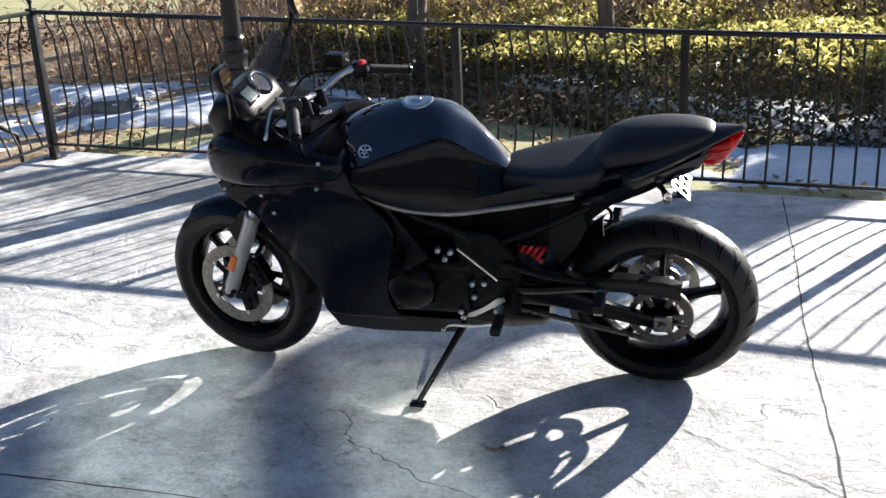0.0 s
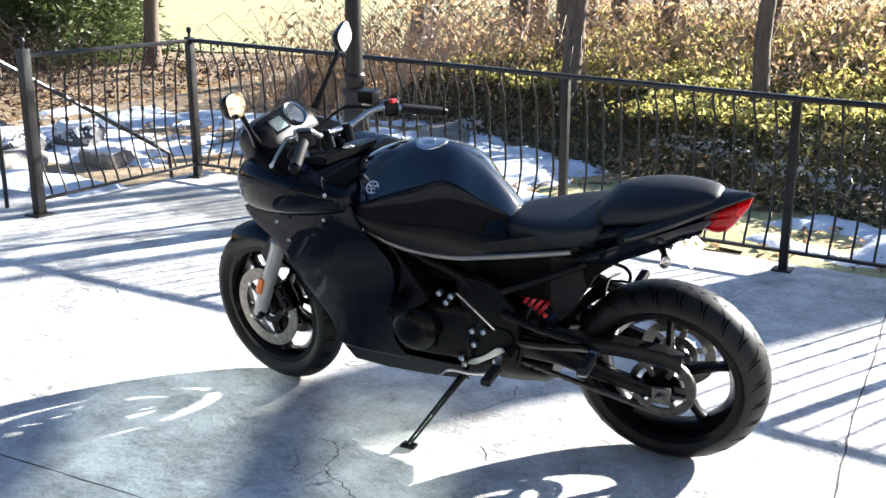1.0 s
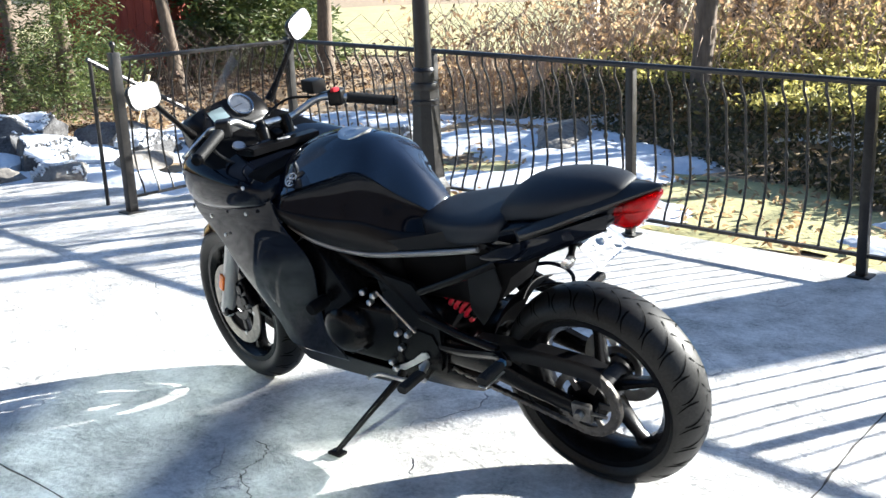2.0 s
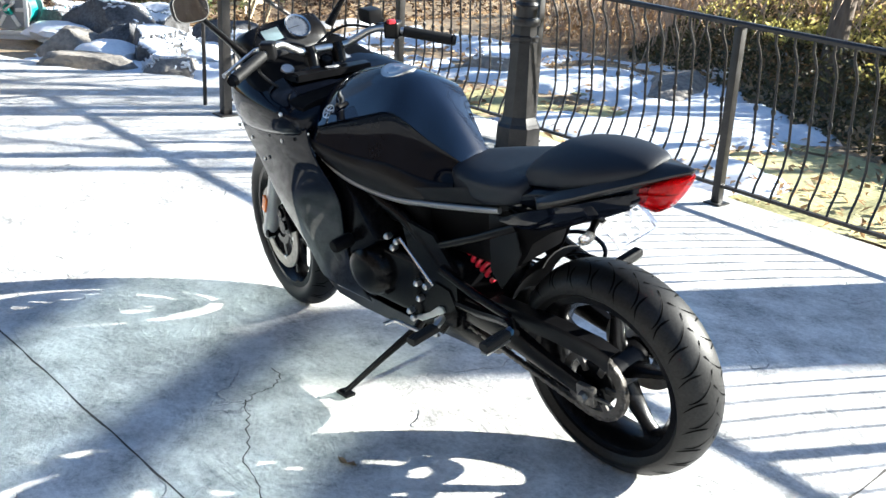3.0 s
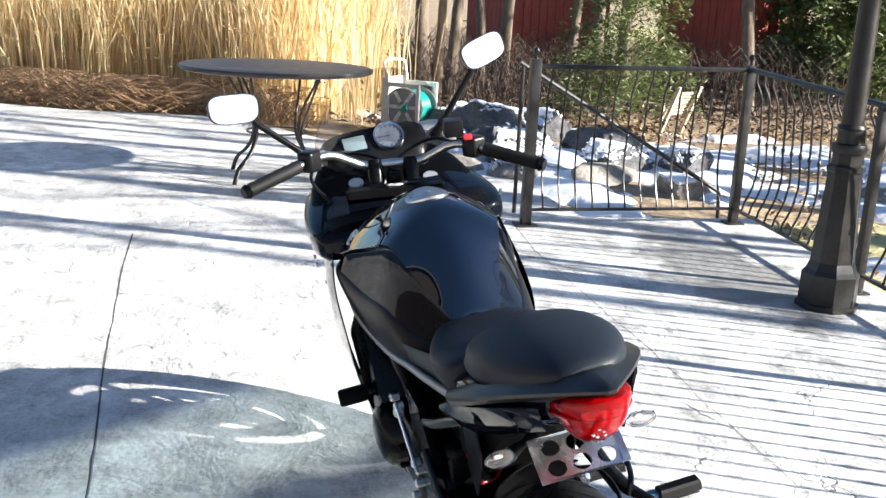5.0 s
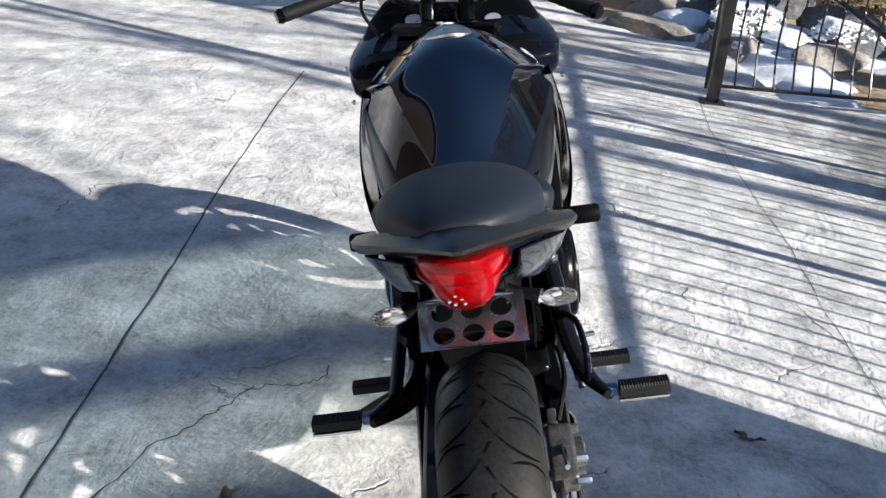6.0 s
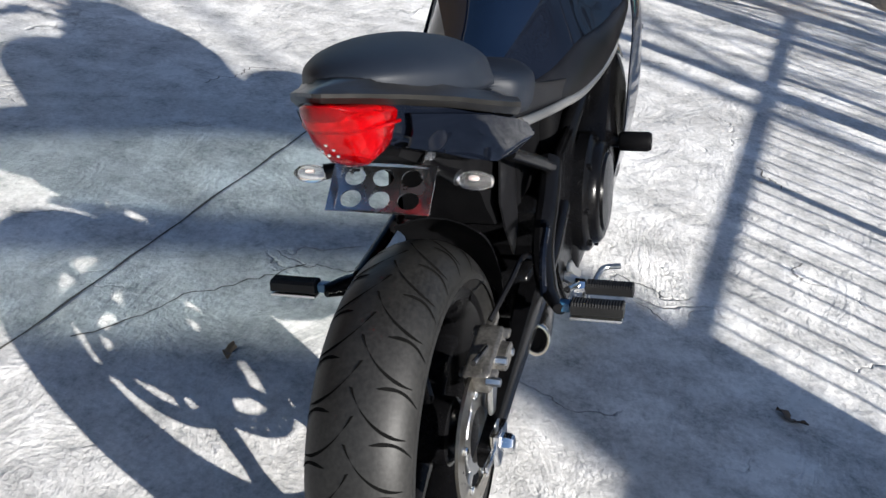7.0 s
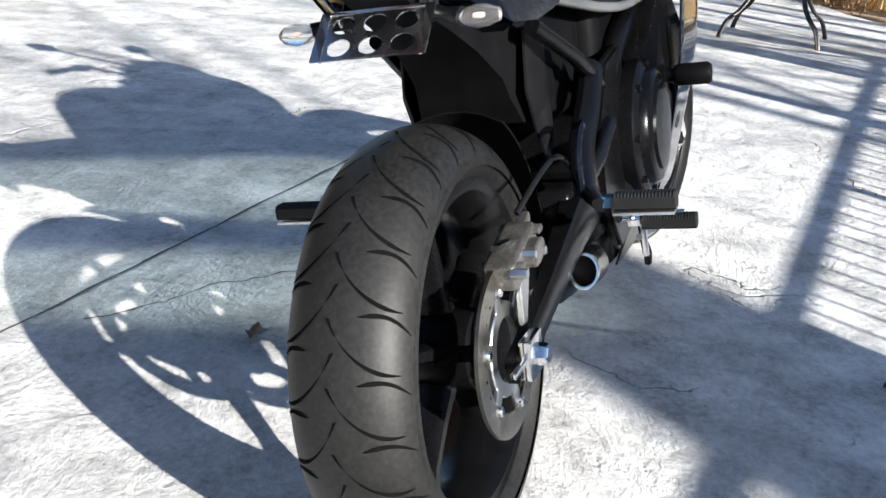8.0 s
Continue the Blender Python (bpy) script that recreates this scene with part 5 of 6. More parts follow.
frame_ob = part("frame", tube(smooth_path([(1.06, 0.03, 0.86), (0.95, 0.11, 0.78), (0.75, 0.140, 0.665), (0.60, 0.135, 0.60), (0.49, 0.120, 0.47), (0.47, 0.11, 0.36)], 6), 0.020, 12), BLACK_METAL, bike, "black tubular frame")
part("frame_tube", mirrored(tube(smooth_path([(1.06, 0.03, 0.86), (0.95, 0.11, 0.78), (0.75, 0.140, 0.665), (0.60, 0.135, 0.60), (0.49, 0.120, 0.47), (0.47, 0.11, 0.36)], 6), 0.020, 12)), BLACK_METAL, frame_ob)
both("subframe_tube", lambda: tube([(0.46, 0.140, 0.57), (0.32, 0.140, 0.632), (0.19, 0.118, 0.692)], 0.0125, 10), BLACK_METAL, parent=frame_ob)
both("frame_plate", lambda: plate([(0.62, 0.62), (0.48, 0.60), (0.40, 0.50), (0.41, 0.38), (0.50, 0.27), (0.60, 0.28), (0.585, 0.40), (0.60, 0.52)], 0.132, 0.150, 0.006), BLACK_METAL, parent=frame_ob)
part("inner_body", join(box(0.28, 0.60, -0.09, 0.09, 0.52, 0.70, 0.03, 3), box(0.55, 0.95, -0.12, 0.12, 0.56, 0.77, 0.03, 3)), BLACK_DEEP, bike)
swing = part("swingarm", join(box(0.30, 0.46, -0.12, 0.12, 0.33, 0.43, 0.02, 3)), BLACK_METAL, bike, "black steel swingarm")
both("swingarm_arm", lambda: rings([[(x, y + w * p, z + h * q) for p, q in ((-1, -0.7), (-0.7, -1), (0.7, -1), (1, -0.7), (1, 0.7), (0.7, 1), (-0.7, 1), (-1, 0.7))] for x, y, z, w, h in ((0.47, 0.110, 0.385, 0.024, 0.042), (0.30, 0.118, 0.375, 0.022, 0.038), (0.12, 0.120, 0.322, 0.014, 0.026), (-0.01, 0.122, 0.292, 0.012, 0.022), (-0.06, 0.122, 0.287, 0.010, 0.018))]), BLACK_METAL, parent=swing)
part("chain_guard", sheet([[(x, y, z) for y, z in ((0.070, z0), (0.108, z0), (0.116, z0 - 0.012), (0.116, z0 - 0.045))] for x, z0 in ((0.36, 0.428), (0.24, 0.434), (0.10, 0.436), (-0.03, 0.428), (-0.08, 0.412))], 0.003), BLACK_SATIN, swing)
both("axle_block", lambda: at(join(box(-0.030, 0.026, -0.006, 0.010, -0.027, 0.027, 0.004), at(lathe([(0.0, 0.026), (0.011, 0.026), (0.015, 0.020), (0.015, 0.008), (0.019, 0.006), (0.019, 0.0)], 6), 0, 0, 0), box(-0.075, -0.025, -0.004, 0.004, -0.004, 0.004, 0.002)), RX - 0.012, 0.137, RZ), CHROME, "polished axle nut and chain adjuster", parent=swing)[0].data.materials[0] = CALIPER_GREY
cal = part("rear_caliper", move(join(box(-0.040, 0.036, -0.030, 0.016, -0.024, 0.026, 0.008, 3), at(disc(0.019, -0.046, -0.028, seg=20), 0.004, 0, 0.0), box(0.030, 0.066, -0.008, 0.008, -0.010, 0.010, 0.004), at(disc(0.007, -0.040, 0.022, seg=10), -0.030, 0, 0.014), at(disc(0.007, -0.040, 0.022, seg=10), 0.030, 0, 0.014)), Matrix.Translation((0.026, -0.102, 0.414)) @ Matrix.Rotation(radians(-16), 4, "Y") @ Matrix.Diagonal((1.5, 0.95, 0.78, 1))), CALIPER_GREY, bike, "grey rear brake caliper")
part("caliper_bracket", plate([(0.000, 0.325), (0.018, 0.322), (0.052, 0.400), (0.026, 0.406), (0.004, 0.372)], -0.124, -0.116, 0.002), SILVER, cal, "bright caliper bracket")
for cx, cz in ((-0.034, 0.432), (0.008, 0.444), (0.052, 0.436)):
    part("caliper_bolt", at(lathe([(0.0, -0.008), (0.006, -0.008), (0.007, -0.004), (0.007, 0.014)], 6), cx, -0.140, cz - 0.024), SILVER, cal, "bright caliper bolt")
part("pad_pin", tube([(-0.05, -0.112, 0.446), (0.07, -0.112, 0.424)], 0.0045, 8), CHROME, cal)
part("brake_hose", tube(smooth_path([(0.06, -0.11, 0.46), (0.12, -0.13, 0.50), (0.22, -0.13, 0.50), (0.34, -0.13, 0.44), (0.44, -0.14, 0.42)], 5), 0.0045, 8), BLACK_SATIN, cal)
shock = part("rear_shock", tube([(0.47, 0.054, 0.555), (0.34, 0.054, 0.475)], 0.016, 12), BLACK_METAL, bike)
coil = [Vector((0.425, 0.054, 0.527)) + (Vector((0.345, 0.054, 0.478)) - Vector((0.425, 0.054, 0.527))) * (k / 90) + 0.024 * (math.cos(k * 0.34) * Vector((0, 1, 0)) + math.sin(k * 0.34) * Vector((-0.495, 0, 0.869))) for k in range(91)]
part("spring", tube(coil, 0.0068, 8), RED_SPRING, shock, "red coil spring")
part("spring_collar", move(lathe([(0.02, -0.006), (0.036, -0.006), (0.036, 0.006), (0.02, 0.006)], 20, "x", closed=True), Matrix.Translation((0.472, 0.054, 0.556)) @ Matrix.Rotation(radians(-29.7), 4, "Y")), SILVER, shock)

# foot controls, stand, sliders
def ribbed_peg(x, y0, y1, z, half):
    rows = []
    n = 37
    for k in range(n):
        y = y0 + (y1 - y0) * k / (n - 1)
        t = 0.0125 if k % 2 else 0.0108
        rows.append([(x + half * a, y, z + b) for a, b in ((-1, -0.008), (-0.6, -0.012), (0.6, -0.012), (1, -0.008), (1, t * 0.6), (0.7, t), (-0.7, t), (-1, t * 0.6))])
    return rings(rows)


fo = BIKE.inverted() @ Vector((0.712, 0.385, 0.004))
st = part("side_stand", tube([(0.600, 0.125, 0.285), (0.608, 0.15, 0.255), fo * 0.5 + Vector((0.303, 0.078, 0.136)), fo + Vector((0, 0, 0.012))], [0.014, 0.013, 0.010, 0.009], 12), BLACK_METAL, bike, "black side stand, folded out")
part("stand_foot", move(box(-0.024, 0.026, -0.018, 0.018, -0.005, 0.005, 0.003), Matrix.Translation(fo + Vector((0, 0, 0.006))) @ Matrix.Rotation(radians(12.5), 4, "X")), BLACK_METAL, st)
for s in (1, -1):
    arm = [(0.20, 0.172, 0.460), (0.27, 0.152, 0.500), (0.36, 0.145, 0.552), (0.43, 0.138, 0.600)] if s < 0 else [(0.18, 0.175, 0.442), (0.25, 0.150, 0.420), (0.34, 0.138, 0.400), (0.43, 0.135, 0.395)]
    hang = part("peg_hanger", tube(smooth_path([(0.140, 0.204 * s, 0.447)] + [(x, y * s, z) for x, y, z in arm], 4), [0.013, 0.015, 0.017, 0.019, 0.021] + [0.022] * 12, 10, flat=0.7), BLACK_METAL, bike, "black pillion peg hanger")
    part("hanger_arm", tube([(0.46, 0.152 * s, 0.50), (0.33, 0.160 * s, 0.47), (0.20, 0.164 * s, 0.452)], [0.014, 0.013, 0.012], 10), BLACK_METAL, hang)
    part("pillion_peg", ribbed_peg(0.150, 0.222 * s, 0.306 * s, 0.450, 0.015), GRIP, hang, "black rubber footpeg")
    part("peg_base", at(box(-0.010, 0.010, -0.010, 0.010, -0.008, 0.008, 0.003), 0.152, 0.210 * s, 0.449), BLUE_ANOD, hang, "blue reflecting pivot")
    part("peg_underside", at(box(-0.013, 0.013, -0.040, 0.044, -0.005, 0.0, 0.002), 0.150, 0.264 * s, 0.436), SILVER, hang)
    rp = part("rider_peg", ribbed_peg(0.472, 0.194 * s, 0.284 * s, 0.328, 0.016), GRIP, bike, "black rubber rider footpeg")
    part("peg_arm", tube([(0.48, 0.145 * s, 0.345), (0.474, 0.192 * s, 0.328)], 0.011, 8), SILVER, rp)
    part("heel_plate", plate([(0.458, 0.366), (0.466, 0.380), (0.486, 0.376), (0.53, 0.338), (0.585, 0.312), (0.590, 0.298), (0.565, 0.300), (0.50, 0.340)], 0.160 * s - 0.004, 0.160 * s + 0.004, 0.002), SILVER, rp, "bare aluminium heel plate")
    part("foot_lever", tube(smooth_path([(0.47, 0.185 * s, 0.300), (0.56, 0.19 * s, 0.285), (0.64, 0.20 * s, 0.290), (0.655, 0.235 * s, 0.292)], 4), 0.006, 8), SILVER, rp, "steel foot lever")
    sl = part("frame_slider", tube([(0.775, 0.15 * s, 0.528), (0.775, 0.225 * s, 0.528)], 0.014, 12), BLACK_METAL, bike, "black frame slider")
    part("slider_puck", tube([(0.775, 0.215 * s, 0.528), (0.775, 0.220 * s, 0.528), (0.775, 0.276 * s, 0.528), (0.775, 0.282 * s, 0.528)], [0.018, 0.021, 0.021, 0.017], 18), BLACK_DEEP, sl)
pedal = part("brake_pedal_link", join(tube([(0.405, -0.168, 0.352), (0.455, -0.182, 0.342), (0.480, -0.190, 0.325), (0.490, -0.192, 0.262)], [0.007, 0.008, 0.008, 0.006], 10), at(lathe([(0.0, -0.012), (0.012, -0.012), (0.014, -0.006), (0.014, 0.008)], 6), 0.455, -0.182, 0.338)), CHROME, bike, "bright brake pedal linkage")
part("return_spring", tube(smooth_path([(0.500, -0.186, 0.290), (0.515, -0.190, 0.262), (0.530, -0.186, 0.235)], 5), 0.007, 8), BLACK_METAL, pedal, "black return spring")
part("shift_rod", tube([(0.595, 0.178, 0.565), (0.475, 0.178, 0.455)], 0.0042, 8), CHROME, bike, "thin bright shift rod")
part("exhaust_loop", tube(smooth_path([(0.30, -0.150, 0.53), (0.235, -0.166, 0.545), (0.180, -0.172, 0.535), (0.158, -0.174, 0.505), (0.172, -0.172, 0.455)], 6), 0.006, 8), BLACK_GLOSS, bike, "glossy bent tube")


# ---- garden ----
def rock(x, y, z, sx, sy, sz, seed, material, label):
    """A split boulder: a few broad flat faces with chipped edges and a rough skin."""
    bm = bmesh.new()
    bmesh.ops.create_icosphere(bm, subdivisions=5, radius=1)
    rc = random.Random(seed + 100)
    cuts = [(Vector((rc.uniform(-1, 1), rc.uniform(-1, 1), rc.uniform(-0.25, 0.9))).normalized(), rc.uniform(0.55, 0.80)) for _ in range(10)] + [(Vector((rc.uniform(-0.25, 0.25), rc.uniform(-0.25, 0.25), 1)).normalized(), 0.62)]
    for v in bm.verts:
        p = v.co.copy()
        wob = 0.05 * noise.fractal(p * 2.6 + Vector((seed * 3.1, 0, seed)), 1.0, 2.0, 4)
        r = min(1.05, min(h / max(0.25, p.dot(c)) for c, h in cuts)) * (1 + wob)
        r += 0.016 * noise.fractal(p * 9 + Vector((seed, seed, 0)), 0.8, 2.0, 4)
        v.co = Vector((p.x * r * sx, p.y * r * sy, p.z * r * sz)) * 1.25
    turn = Matrix.Rotation(random.Random(seed).uniform(0, 6.28), 4, "Z")
    move(bm, turn)
    lid = bm.copy()
    ob = obj("boulder", bm, material)
    ob.location = (x, y, z)
    tagged(ob, label, "rock", "boulders at the patio edge")
    if seed % 3 != 1:
        lid.normal_update()
        bmesh.ops.delete(lid, geom=[f for f in lid.faces if f.normal.z + 0.5 * noise.noise(f.calc_center_median() * 4 + Vector((seed, 0, 0))) < 0.80], context="FACES")
        if len(lid.faces) > 20:
            bmesh.ops.delete(lid, geom=[v for v in lid.verts if not v.link_faces], context="VERTS")
            for v in lid.verts:
                v.co.z += 0.018 + 0.014 * noise.noise(v.co * 7)
            bmesh.ops.solidify(lid, geom=lid.faces[:], thickness=0.024)
            cap = obj("snow_drift", lid, SNOW)
            cap.location = (x, y, z)
            tagged(cap, "crust of old snow lying on a boulder", "snow drift", "snow drifts")
        else:
            lid.free()
    else:
        lid.free()


ROCKS = [(6.68, -1.30, 0.46, 0.22, 0.13, 1), (6.25, -1.78, 0.42, 0.26, 0.14, 1), (6.82, -2.00, 0.38, 0.30, 0.28, 0), (7.52, -1.50, 0.32, 0.25, 0.25, 1), (8.10, -2.12, 0.46, 0.38, 0.40, 0), (6.55, -2.75, 0.42, 0.30, 0.26, 0),
         (6.15, -2.45, 0.40, 0.22, 0.13, 1), (8.95, -1.95, 0.36, 0.30, 0.28, 0), (9.55, -2.35, 0.40, 0.36, 0.40, 1), (7.4, -3.0, 0.40, 0.30, 0.26, 0), (6.4, -3.35, 0.36, 0.26, 0.20, 0), (8.5, -2.75, 0.40, 0.34, 0.30, 0), (7.35, -1.92, 0.34, 0.22, 0.26, 0),
         (5.6, -2.95, 0.26, 0.20, 0.12, 1), (5.3, -4.6, 0.45, 0.3, 0.16, 1), (3.6, -5.0, 0.5, 0.28, 0.14, 1)]
for k, (x, y, sx, sy, sz, pale) in enumerate(ROCKS):
    sx, sy, sz = sx * 0.82, sy * 0.82, sz * 0.8
    rock(x, y, ground_z(x, y) + 0.03 + sz * 0.35, sx, sy, sz, k + 1, ROCK_PALE if pale else ROCK, "pale flat boulder with snow round it" if pale else "dark grey boulder half buried in snow")
for k, (x, y, z, s) in enumerate(((7.10, -1.65, 0.13, 0.30), (7.75, -2.35, 0.16, 0.30), (6.75, -2.35, 0.12, 0.32), (8.2, -1.6, 0.16, 0.34))):
    bm = bmesh.new()
    bmesh.ops.create_icosphere(bm, subdivisions=3, radius=1)
    for v in bm.verts:
        n = noise.fractal(v.co * 1.3 + Vector((k * 3.1, 0, 0)), 1.0, 2.0, 3)
        v.co = Vector((v.co.x * s * 1.2 * (1 + 0.3 * n), v.co.y * s * 0.8 * (1 + 0.3 * n), v.co.z * 0.10 * (1 + 0.1 * n)))
    ob = obj("snow_drift", bm, SNOW)
    ob.location = (x, y, z - 0.10)
    tagged(ob, "rounded drift of old snow between boulders", "snow drift", "snow drifts")


def leaves(name, n, place, size, material, label, category, flat=0.3, seed=1, curl=0.25):
    """Many small bent leaves, each of two triangles folded along the midrib."""
    rnd = np.random.RandomState(seed)
    V, F = [], []
    made = 0
    while made < n:
        p = place(rnd)
        if p is None:
            continue
        s = size * (0.6 + 0.8 * rnd.rand())
        a = rnd.rand() * 2 * math.pi
        nrm = Vector((rnd.randn() * flat, rnd.randn() * flat, 1)).normalized()
        u = nrm.cross(Vector((math.cos(a), math.sin(a), 0.1))).normalized()
        w = nrm.cross(u)
        c = Vector(p)
        b = len(V)
        V += [c - u * s, c + w * s * 0.5 + nrm * s * curl, c + u * s * 1.1, c - w * s * 0.5 + nrm * s * curl]
        F += [(b, b + 1, b + 2), (b, b + 2, b + 3)]
        made += 1
    me = bpy.data.meshes.new(name)
    me.from_pydata([tuple(v) for v in V], [], F)
    me.materials.append(material)
    return tagged(new(name, me), label, category, kind="stuff")


def ivy_top(x, y):
    d = fence_y(x) - y
    d0 = 1.25 + 0.42 * max(0, x) + 0.25 * noise.noise((x * 0.9, 0, 7.0))
    if d < d0 or x > 5.6:
        return 0
    edge = min(1.0, (d - d0) / 0.6) * min(1.0, max(0.0, (5.6 - x) / 1.2))
    hump = 0.42 + 0.16 * noise.noise((x * 0.7, y * 0.6, 4.0)) + 0.22 * min(1, max(0, d - 2) / 5)
    return edge * hump * (1 if noise.noise((x * 0.4, y * 0.5, 9.0)) > -0.42 else 0.35)


def ivy_place(r):
    x, d = -7 + 12.6 * r.rand(), 1.1 + 8.0 * r.rand() ** 1.3
    y = fence_y(x) - d
    h = ivy_top(x, y)
    if h < 0.05:
        return None
    return (x, y, ground_z(x, y) + h * (0.15 + 0.95 * r.rand() ** 0.5))


# top layer of leaves whose colour already holds the low sun
leaves("sun_painted_ivy", 38000, lambda r: (lambda q: q and (q[0], q[1], ground_z(q[0], q[1]) + ivy_top(q[0], q[1]) * (0.95 + 0.25 * r.rand())) if (q and noise.noise((q[0] * 0.8, q[1] * 0.8, 2.0)) > -0.12 and fence_y(q[0]) - q[1] > 1.9 + 0.42 * max(0, q[0])) else None)(ivy_place(r)), 0.031, IVY_TIP, "ivy tips with low sunlight painted in as yellow-green", "ivy", 1.0, 11)
leaves("ivy_bank", 85000, ivy_place, 0.029, IVY, "dense dark green ivy bank behind the fence, under tips painted sunlit", "ivy", 0.9, 3)
leaves("dead_leaves", 16000, lambda r: (lambda x, y: (x, y, ground_z(x, y) + 0.015 + 0.03 * r.rand()) if y < fence_y(x) - 0.2 else None)(-8 + 22 * r.rand(), -2 - 13 * r.rand() ** 1.2), 0.034, DRY_LEAF, "dead brown leaves scattered over the soil", "leaf litter", 0.5, 5)
leaves("undergrowth", 34000, lambda r: (lambda x, y, q: (x, y, ground_z(x, y) + 0.1 + (0.9 + 0.9 * noise.noise((x * 0.9, y * 0.9, 1.0))) * 1.3 * q) if noise.noise((x * 0.5, y * 0.5, 6.0)) > -0.18 else None)(-8 + 15 * r.rand(), -6.2 - 5.5 * r.rand(), r.rand() ** 1.8), 0.036, DRY_LEAF, "dry brown undergrowth among the trees", "undergrowth", 1.2, 7)
for k, (x, y, a) in enumerate(((0.402, 0.606, 0.3), (0.818, -0.606, 1.4))):
    bm = bmesh.new()
    rows = []
    for i in range(7):
        t = i / 6
        w = 0.013 * math.sin(math.pi * (0.06 + 0.86 * t)) * (1 + 0.35 * math.sin(9 * t + 2 * k))
        z = 0.003 + 0.003 * math.sin(7 * t + k)
        bend = 0.006 * math.sin(4 * t + k)
        rows.append([(-0.03 + 0.06 * t, bend - w, z + 0.004 * math.sin(11 * t)), (-0.03 + 0.06 * t, bend, z), (-0.03 + 0.06 * t, bend + w * 0.8, z + 0.005 + 0.003 * math.sin(8 * t))])
    ob = obj("fallen_leaf", sheet(rows, 0.0006), mat("dead_leaf_brown", (0.14, 0.09, 0.05), (0.26, 0.17, 0.09), 40, 0.8) if k == 0 else mat("dead_leaf_dark", (0.05, 0.035, 0.025), (0.12, 0.08, 0.05), 40, 0.8))
    ob.matrix_world = Matrix.Translation((x, y, 0.001)) @ Matrix.Rotation(a, 4, "Z") @ Matrix.Scale(1.0 + 0.3 * k, 4)
    tagged(ob, "curled dead leaf lying on the patio", "leaf", "fallen leaves")


def bare_tree(x, y, r, h, lean, seed, label):
    """A leafless tree: tapered crooked trunk, limbs and twigs."""
    rnd = random.Random(seed)
    e = thing("tree", Matrix.Translation((x, y, ground_z(x, y) - 0.05)), label, "tree", "bare trees behind the fence")
    pts, rad = [], []
    for k in range(13):
        t = k / 12
        pts.append(Vector((lean[0] * t * h + (0.10 + 0.06 * (seed % 3)) * math.sin(5 * t + seed) + 0.03 * math.sin(17 * t + 2 * seed), lean[1] * t * h + 0.10 * math.cos(4 * t + seed), t * h)))
        rad.append(r * ((1.35 if k == 0 else 1.0) - 0.72 * t))
    part("trunk", tube(pts, rad, 12), BARK, e)
    for k in range(7):
        i = 4 + k
        a = rnd.uniform(0, 6.28)
        p = pts[min(i, 11)]
        L = h * rnd.uniform(0.18, 0.34)
        d = Vector((math.cos(a), math.sin(a), rnd.uniform(0.5, 1.1)))
        limb = [p + d * L * q + Vector((0, 0, 0.12 * L * q * q)) + Vector((rnd.uniform(-1, 1), rnd.uniform(-1, 1), 0)) * 0.05 * L for q in (0, 0.35, 0.7, 1.0)]
        bm = tube(limb, [rad[min(i, 11)] * f for f in (0.42, 0.30, 0.18, 0.06)], 7)
        for j in range(4):
            s = limb[1 + j % 3]
            b = rnd.uniform(0, 6.28)
            q = Vector((math.cos(b), math.sin(b), 0.7)) * L * 0.35
            bm = join(bm, tube([s, s + q * 0.5, s + q + Vector((0, 0, 0.1))], [0.012, 0.008, 0.003], 5))
        part("limb", bm, BARK, e)
    return e


TREES = [(0.98, -5.7, 0.075, 6.0, (-0.10, 0.0), 31), (2.62, -6.1, 0.10, 6.5, (-0.045, 0.0), 32), (3.2, -7.0, 0.12, 7.0, (0.01, 0.0), 33), (4.75, -9.0, 0.15, 7.0, (0.0, 0.0), 34), (2.95, -8.8, 0.12, 7.0, (-0.02, 0.0), 35), (0.5, -9.0, 0.09, 7.0, (-0.05, 0.0), 36), (3.85, -9.5, 0.17, 7.0, (0.02, 0.0), 1), (3.45, -9.3, 0.13, 7.5, (-0.04, 0.01), 2), (1.75, -8.9, 0.12, 6.5, (-0.11, 0.0), 3), (6.0, -12.1, 0.17, 8.0, (0.0, 0.0), 4), (4.6, -14.2, 0.18, 8.0, (0.0, 0.02), 5),
         # the tree at (-2.45, -11.2) is unseen, placed for its thin patio shadow
         (0.3, -9.6, 0.13, 7.0, (-0.04, 0.0), 6), (9.6, -15.5, 0.20, 8.5, (0.0, 0.0), 7), (11.0, -17.5, 0.24, 9.0, (0.0, 0.0), 8), (-2.45, -11.2, 0.12, 8.0, (0.0, 0.0), 10),
         (14.5, -8.5, 0.13, 8.0, (0.0, 0.0), 11), (16.2, -6.6, 0.12, 8.0, (0.01, 0.0), 12), (17.5, -5.2, 0.14, 8.0, (0.0, 0.0), 13), (15.5, -3.6, 0.11, 8.0, (0.0, 0.0), 14), (18.5, -2.2, 0.13, 8.0, (0.0, 0.0), 15), (13.2, -11.0, 0.15, 8.0, (0.0, 0.0), 16),
         (16.8, -4.4, 0.10, 8.0, (0.01, 0.0), 17), (19.5, -4.0, 0.16, 8.0, (0.0, 0.0), 18), (20.5, -6.4, 0.15, 8.0, (0.0, 0.0), 19), (15.0, -5.6, 0.09, 7.0, (0.02, 0.0), 20), (13.6, -2.8, 0.08, 6.0, (0.0, 0.0), 21), (18.0, -9.8, 0.17, 8.0, (0.0, 0.0), 22), (21.5, -8.2, 0.18, 8.0, (0.0, 0.0), 23)]
for x, y, r, h, lean, seed in TREES:
    bare_tree(x, y, r, h, lean, seed, "bare winter tree with brown bark behind the fence" if x < 10 else "thin bare tree in the wood beyond the boulders")


